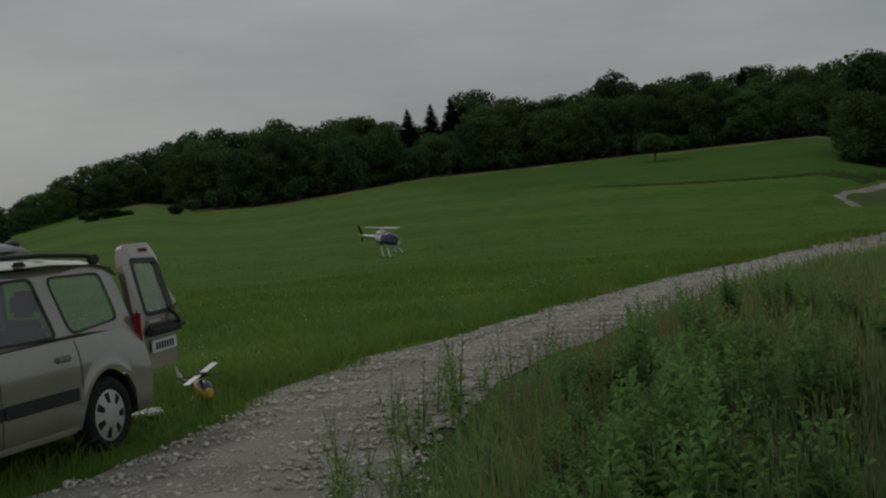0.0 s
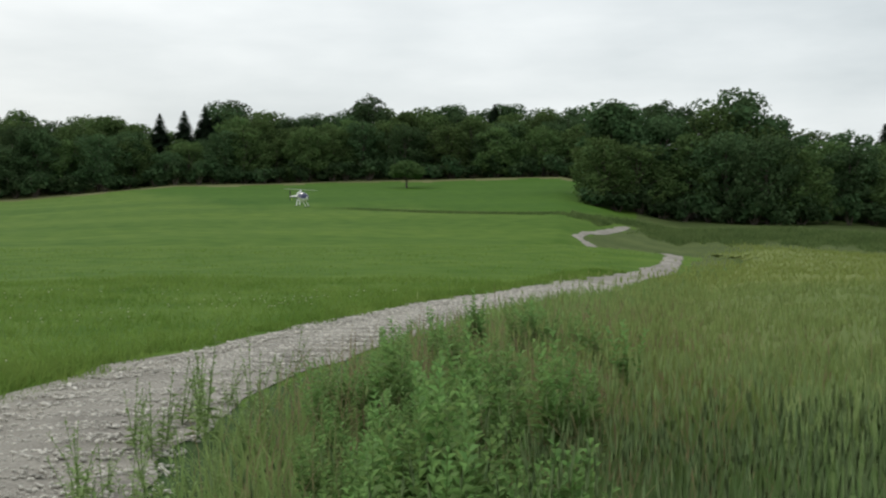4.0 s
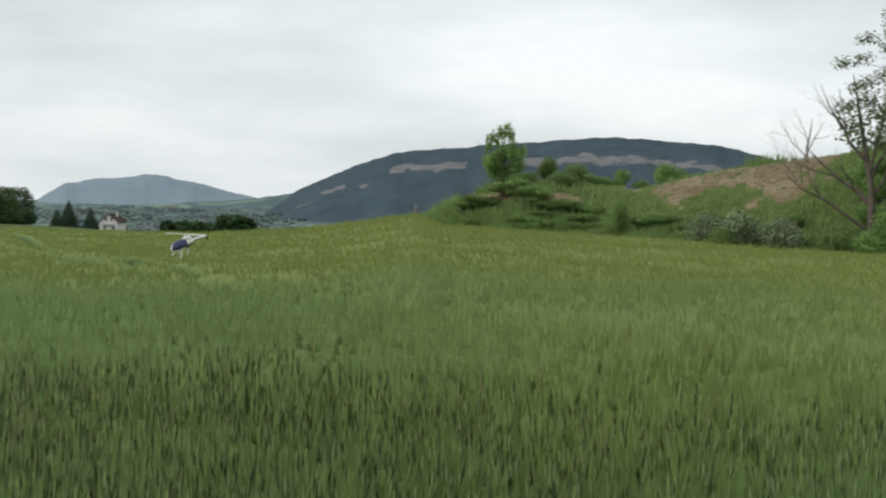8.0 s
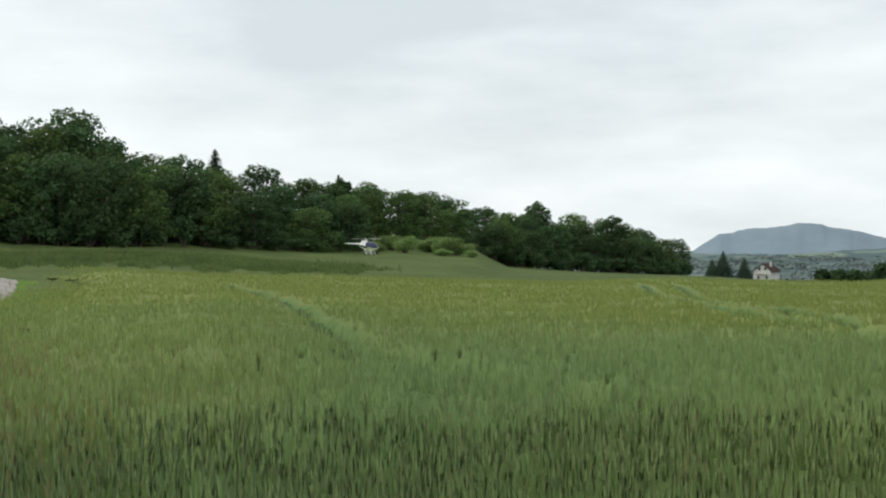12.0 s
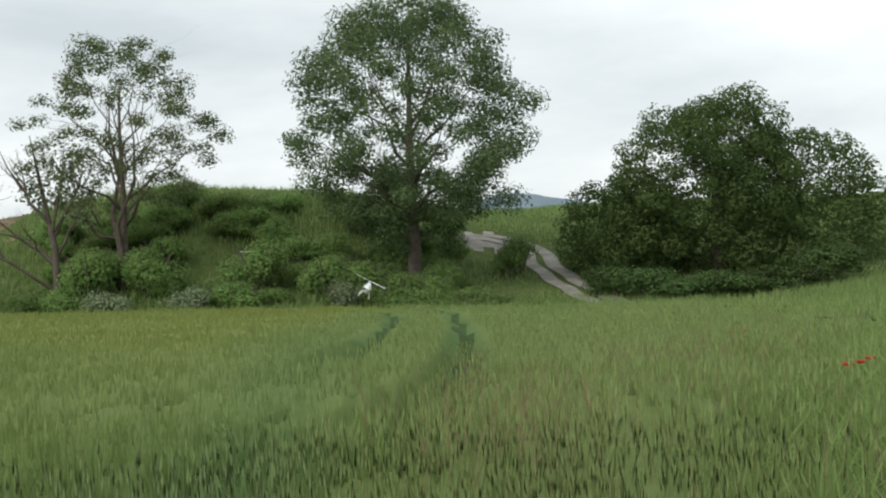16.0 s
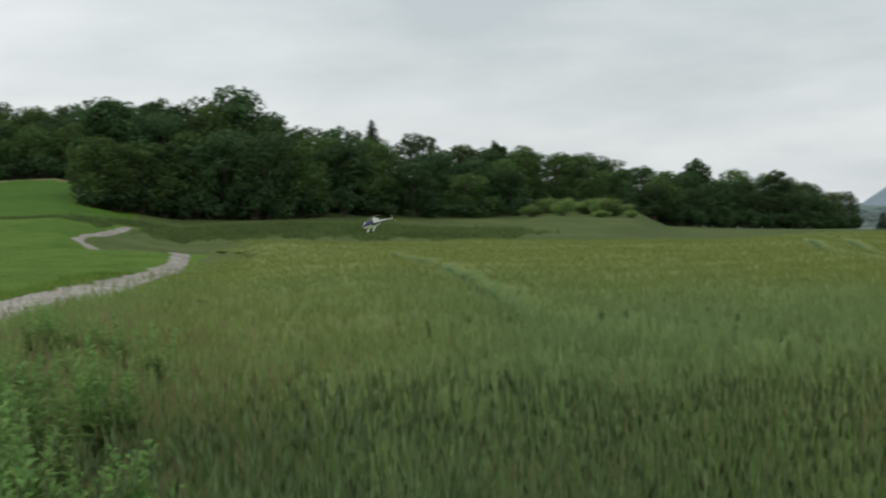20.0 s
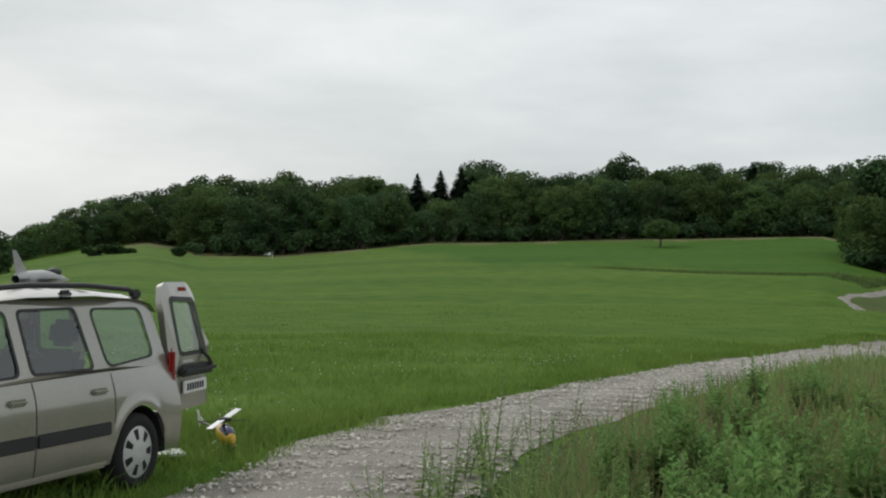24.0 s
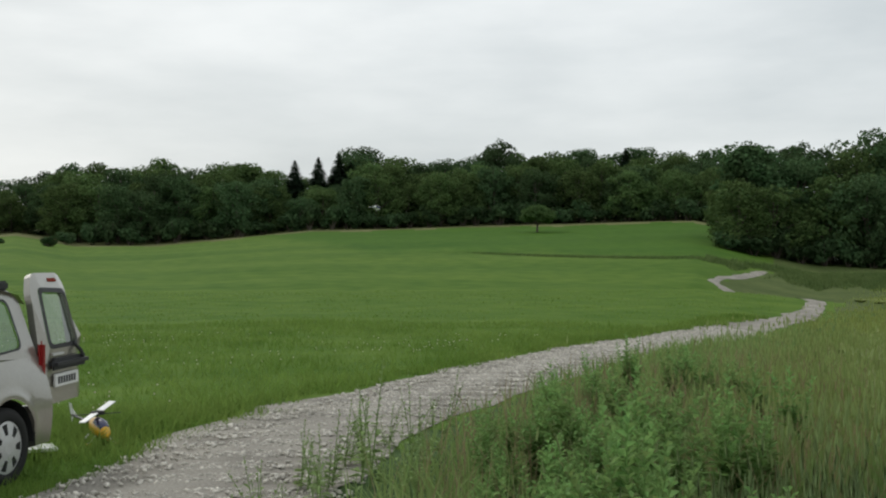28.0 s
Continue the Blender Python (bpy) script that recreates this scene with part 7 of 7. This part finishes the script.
def parked_heli():
    """Smaller yellow model helicopter standing in the grass, nose towards the track."""
    ob = tagged(new("parked_model_helicopter"), "yellow model helicopter with folded white blades standing on the grass", "model helicopter")
    part("canopy", egg(bmesh.new(), [(-0.10, 0.17, 0.035, 0.06), (0.0, 0.165, 0.06, 0.085), (0.10, 0.15, 0.058, 0.085), (0.18, 0.125, 0.04, 0.055), (0.215, 0.11, 0.01, 0.015)]), M_YELLOW, ob, "yellow canopy")
    part("canopy_window", egg(bmesh.new(), [(0.03, 0.185, 0.052, 0.062), (0.10, 0.172, 0.054, 0.066), (0.17, 0.145, 0.038, 0.046), (0.20, 0.128, 0.014, 0.018)]), M_BLUE, ob, "dark tinted window")
    v, f = limb([(-0.62, 0, 0.19, 0.012), (-0.05, 0, 0.175, 0.014)], 8)
    piece("tail_boom", mesh_of("tail_boom", v, f, M_DARK, None, True), ob)
    bm = bmesh.new()
    bm.faces.new([bm.verts.new((x, 0, z)) for x, z in ((-0.56, 0.20), (-0.62, 0.12), (-0.70, 0.30), (-0.63, 0.30))])
    bmesh.ops.solidify(bm, geom=bm.faces, thickness=0.006)
    part("tail_fin", bm, M_WHITE, ob, smooth=False)
    for a in (20, 200):
        b = part("tail_blade", blade(bmesh.new(), 0.01, 0.12, 0.022), M_WHITE, ob)
        b.matrix_basis = pose(-0.61, 0.03, 0.19, 90, a, 0)
    for s in (-1, 1):
        v, f = limb([(-0.14, s * 0.10, 0.02, 0.007), (0.14, s * 0.10, 0.02, 0.007), (0.18, s * 0.10, 0.035, 0.006)], 8)
        piece("skid", mesh_of("skid", v, f, M_YELLOW, None, True), ob)
        for x in (-0.07, 0.08):
            v, f = limb([(x, s * 0.04, 0.09, 0.008), (x, s * 0.10, 0.02, 0.007)], 6)
            piece("strut", mesh_of("strut", v, f, M_WHITE), ob)
    v, f = limb([(0, 0, 0.20, 0.008), (0, 0, 0.30, 0.007)], 8)
    piece("mast", mesh_of("mast", v, f, M_DARK), ob)
    part("rotor_head", box(bmesh.new(), -0.03, 0.03, -0.05, 0.05, 0.265, 0.30, 0.008), M_DARK, ob)
    for a, z in ((134, 0.29), (314, 0.295)):
        b = part("rotor_blade", blade(bmesh.new(), 0.04, 0.25, 0.055, 0.008), M_WHITE, ob)
        b.matrix_basis = pose(0, 0, z, 0, 0, a) @ pose(0, 0, 0, 4, -15 if a < 180 else 15, 0)
    ob.matrix_basis = put(ob, at(-10.45, 12.0, 0.0, -62), 1.25, 1.05).matrix_basis
    v, f = limb([(-0.02, -0.18, 0.272, 0.004), (0.0, 0.18, 0.272, 0.004)], 6)
    piece("flybar", mesh_of("flybar", v, f, M_DARK), ob)
    return ob


def white_board():
    ob = tagged(new("white_board"), "flat white board lying on the grass by the rear wheel", "board")
    part("panel", box(bmesh.new(), -0.19, 0.19, -0.16, 0.16, 0, 0.03, 0.006), M_WHITE, ob)
    ob.matrix_basis = at(-13.25, 11.4, 0.06, 20)
    return ob


# ---- side track up the bank ----
def build_side_track():
    p = SIDE_LINE
    d = np.gradient(p, axis=0)
    d /= np.linalg.norm(d, axis=1)[:, None]
    across = np.stack([d[:, 1], -d[:, 0]], 1)
    for lo, hi in ((-1.0, -0.2), (0.15, 1.0)):
        verts = []
        for o in np.linspace(lo, hi, 5):
            q = p + across * (o + 0.08 * np.sin(np.arange(len(p)) * 0.9 + lo))[:, None]
            verts.append(np.column_stack([q, height(q[:, 0], q[:, 1]) + 0.06]))
        verts = np.stack(verts, 1).reshape(-1, 3)
        i, j = np.meshgrid(np.arange(len(p) - 1), np.arange(4), indexing="ij")
        faces = np.stack([i * 5 + j, i * 5 + j + 1, (i + 1) * 5 + j + 1, (i + 1) * 5 + j], -1).reshape(-1, 4)
        tagged(new("side_track", mesh_of("side_track", verts, faces[:, ::-1].copy(), M_GRAVEL, None, True)), "gravel wheel track climbing the bank", "track", kind="structure")


# ---- stones of the track ----
def stone_shape(rng):
    bm = bmesh.new()
    bmesh.ops.create_icosphere(bm, subdivisions=1, radius=1)
    v = np.array([p.co for p in bm.verts]) * (1 + rng.normal(0, 0.16, (len(bm.verts), 1))) * np.array([1.0, 0.75, 0.45])
    f = np.array([[q.index for q in p.verts] for p in bm.faces])
    bm.free()
    return v, f


def build_stones():
    rng = np.random.default_rng(2)
    shapes = [stone_shape(rng) for k in range(8)]
    data = [mesh_of("stone", v, f, M_STONE) for v, f in shapes]
    line = ROAD_LINE[(ROAD_LINE[:, 1] > -7) & (ROAD_LINE[:, 1] < 34)]
    count, joined = 0, []
    for k in range(25000):
        p = line[int(len(line) * rng.random())]
        wide = max(0.0, min(1.0, (13 - p[1]) / 8))
        side = rng.uniform(-1.1 + 0.35 * wide - float(near_left(p[1])), 1.1 + 0.7 * wide)
        x, y = p[0] + side, p[1] + rng.uniform(-0.2, 0.2)
        s = 0.011 + 0.026 * rng.random() ** 3
        z = float(height(x, y)) + 0.016 + 0.03 * (1 - min(1.0, abs(side) / 1.3) ** 2)
        m = Matrix.LocRotScale((x, y, z), Euler((rng.normal(0, 0.3), rng.normal(0, 0.3), rng.random() * 6.28)), (s, s, s))
        if s > 0.022 and count < 280 and y < 16:
            ob = piece("stone", data[k % 8], road, "", m)
            count += 1
        else:
            v, f = shapes[k % 8]
            r = np.array(m)
            joined.append((v @ r[:3, :3].T + r[:3, 3], f))
    v, f = join(joined)
    ob = piece("gravel_stones", mesh_of("gravel_stones", v, f, M_STONE), road)
    tagged(ob, "small pale limestone gravel", kind="stuff")


# ---- place everything ----
ground = build_ground()
road = build_road()
plant_wood()
far_trees()
house()
bank_trees()
plant_shrubs()
small_fixtures()
car()
model_plane()
parked_heli()
white_board()
heli, heli_rotor, heli_tail = flying_heli()
build_wheat()
build_meadow_grass()
build_flowers()
plant_weeds()
first_poppy = poppy(at(129.2, 10.6))
for az, r in ((128.6, 10.4), (129.6, 11.0), (123.5, 17.5), (124.1, 17.8)):
    copy_thing(first_poppy, at(az, r, 0, az * 40))
build_side_track()
build_stones()


def motions():
    walk(heli, [
        (0.0, pose(-0.61, 20.14, 1.30, 10, 3, -50)), (0.5, pose(-1.01, 22.28, 0.88, 8, 3, -49)),
        (1.0, pose(-2.31, 25.79, 0.57, 8, 3, -47)), (1.5, pose(-2.79, 26.46, 0.39, 8, 3, -46)),
        (2.0, pose(-2.81, 26.45, 0.29, 6, 2, -46)), (2.5, pose(-2.52, 29.38, 0.49, 4, 2, -37)),
        (3.0, pose(-1.32, 33.09, 1.05, 3, 2, -26)), (3.5, pose(0.85, 33.11, 1.85, 0, -0, -39)),
        (4.0, pose(3.38, 32.95, 2.31, -6, -4, -68)), (4.5, pose(4.95, 29.83, 2.29, -8, -4, -59)),
        (6.5, pose(9.80, 11.02, 1.08, -12, 6, -32)), (7.0, pose(15.24, 9.54, 0.98, -25, 10, -83)),
        (7.5, pose(20.62, 10.20, 0.72, -20, -0, -159)), (8.0, pose(23.28, 12.86, 0.48, -8, 10, -203)),
        (8.5, pose(22.67, 16.49, 0.42, -4, 6, -204)), (9.0, pose(20.10, 20.56, 0.47, 0, 1, -196)),
        (9.5, pose(18.66, 27.33, 1.04, 4, -2, -156)), (10.0, pose(18.81, 34.00, 1.40, 8, -4, -117)),
        (10.5, pose(18.75, 33.21, 1.43, 8, -0, -85)), (11.0, pose(20.12, 31.54, 1.58, 6, 12, -68)),
        (11.5, pose(21.73, 29.56, 1.64, 0, 4, -58)), (13.5, pose(23.55, 17.05, 0.59, 0, -2, -104)),
        (14.0, pose(19.62, 10.18, 0.81, -3, 2, -116)), (14.5, pose(19.00, 5.36, 0.86, -5, 1, -90)),
        (15.0, pose(19.33, -0.11, 0.89, -6, 1, -80)), (15.5, pose(20.88, -5.09, 1.14, 14, -6, -59)),
        (16.0, pose(28.88, -8.55, 0.68, 24, -8, -16)), (16.5, pose(29.83, -7.81, 0.66, 10, -0, 40)),
        (17.0, pose(32.59, -5.04, 0.35, 4, 14, 57)), (17.5, pose(32.97, -0.29, 0.35, 2, 8, 80)),
        (18.0, pose(33.38, 4.55, 0.46, 0, 8, 86)), (18.5, pose(32.30, 10.88, 0.66, 0, 3, 116)),
        (19.0, pose(27.73, 15.04, 0.35, 0, 6, 142)), (19.5, pose(25.53, 23.61, 0.60, 0, 6, 143)),
        (20.0, pose(20.28, 32.22, 1.24, 4, 6, 143)), (20.5, pose(13.88, 40.85, 1.91, 8, 6, 116)),
        (21.0, pose(10.55, 60.24, 2.24, 4, 6, 91)), (21.5, pose(4.23, 71.26, 2.63, 0, 6, 90)),
        (22.0, pose(-1.58, 79.89, 1.95, 0, 8, 91)), (22.5, pose(-7.01, 88.14, 1.76, 0, 10, 90)),
        (24.5, pose(-13.19, 99.40, 5.00, 10, -8, 27)), (25.0, pose(-11.01, 99.57, 7.18, 0, -4, 8)),
        (25.5, pose(-8.76, 103.08, 9.13, 0, -20, 35)), (26.0, pose(-5.40, 104.97, 9.61, 0, -30, 63)),
        (26.5, pose(-3.35, 106.79, 9.17, 0, -10, 52)), (27.0, pose(-1.00, 106.92, 7.92, 0, 10, 30)),
        (27.5, pose(1.90, 105.26, 6.60, 0, 4, 9)), (28.0, pose(5.62, 103.42, 6.54, 0, -0, -3)),
    ])
    turns = range(0, 28 * FPS + 1)
    walk(heli_rotor, [(k / FPS, pose(-0.01, 0, 0.205, 0, 0, (k * 77) % 360)) for k in turns])
    walk(heli_tail, [(k / FPS, pose(-0.605, 0.03, 0.075, 0, (k * 83) % 360, 0)) for k in turns])


motions()
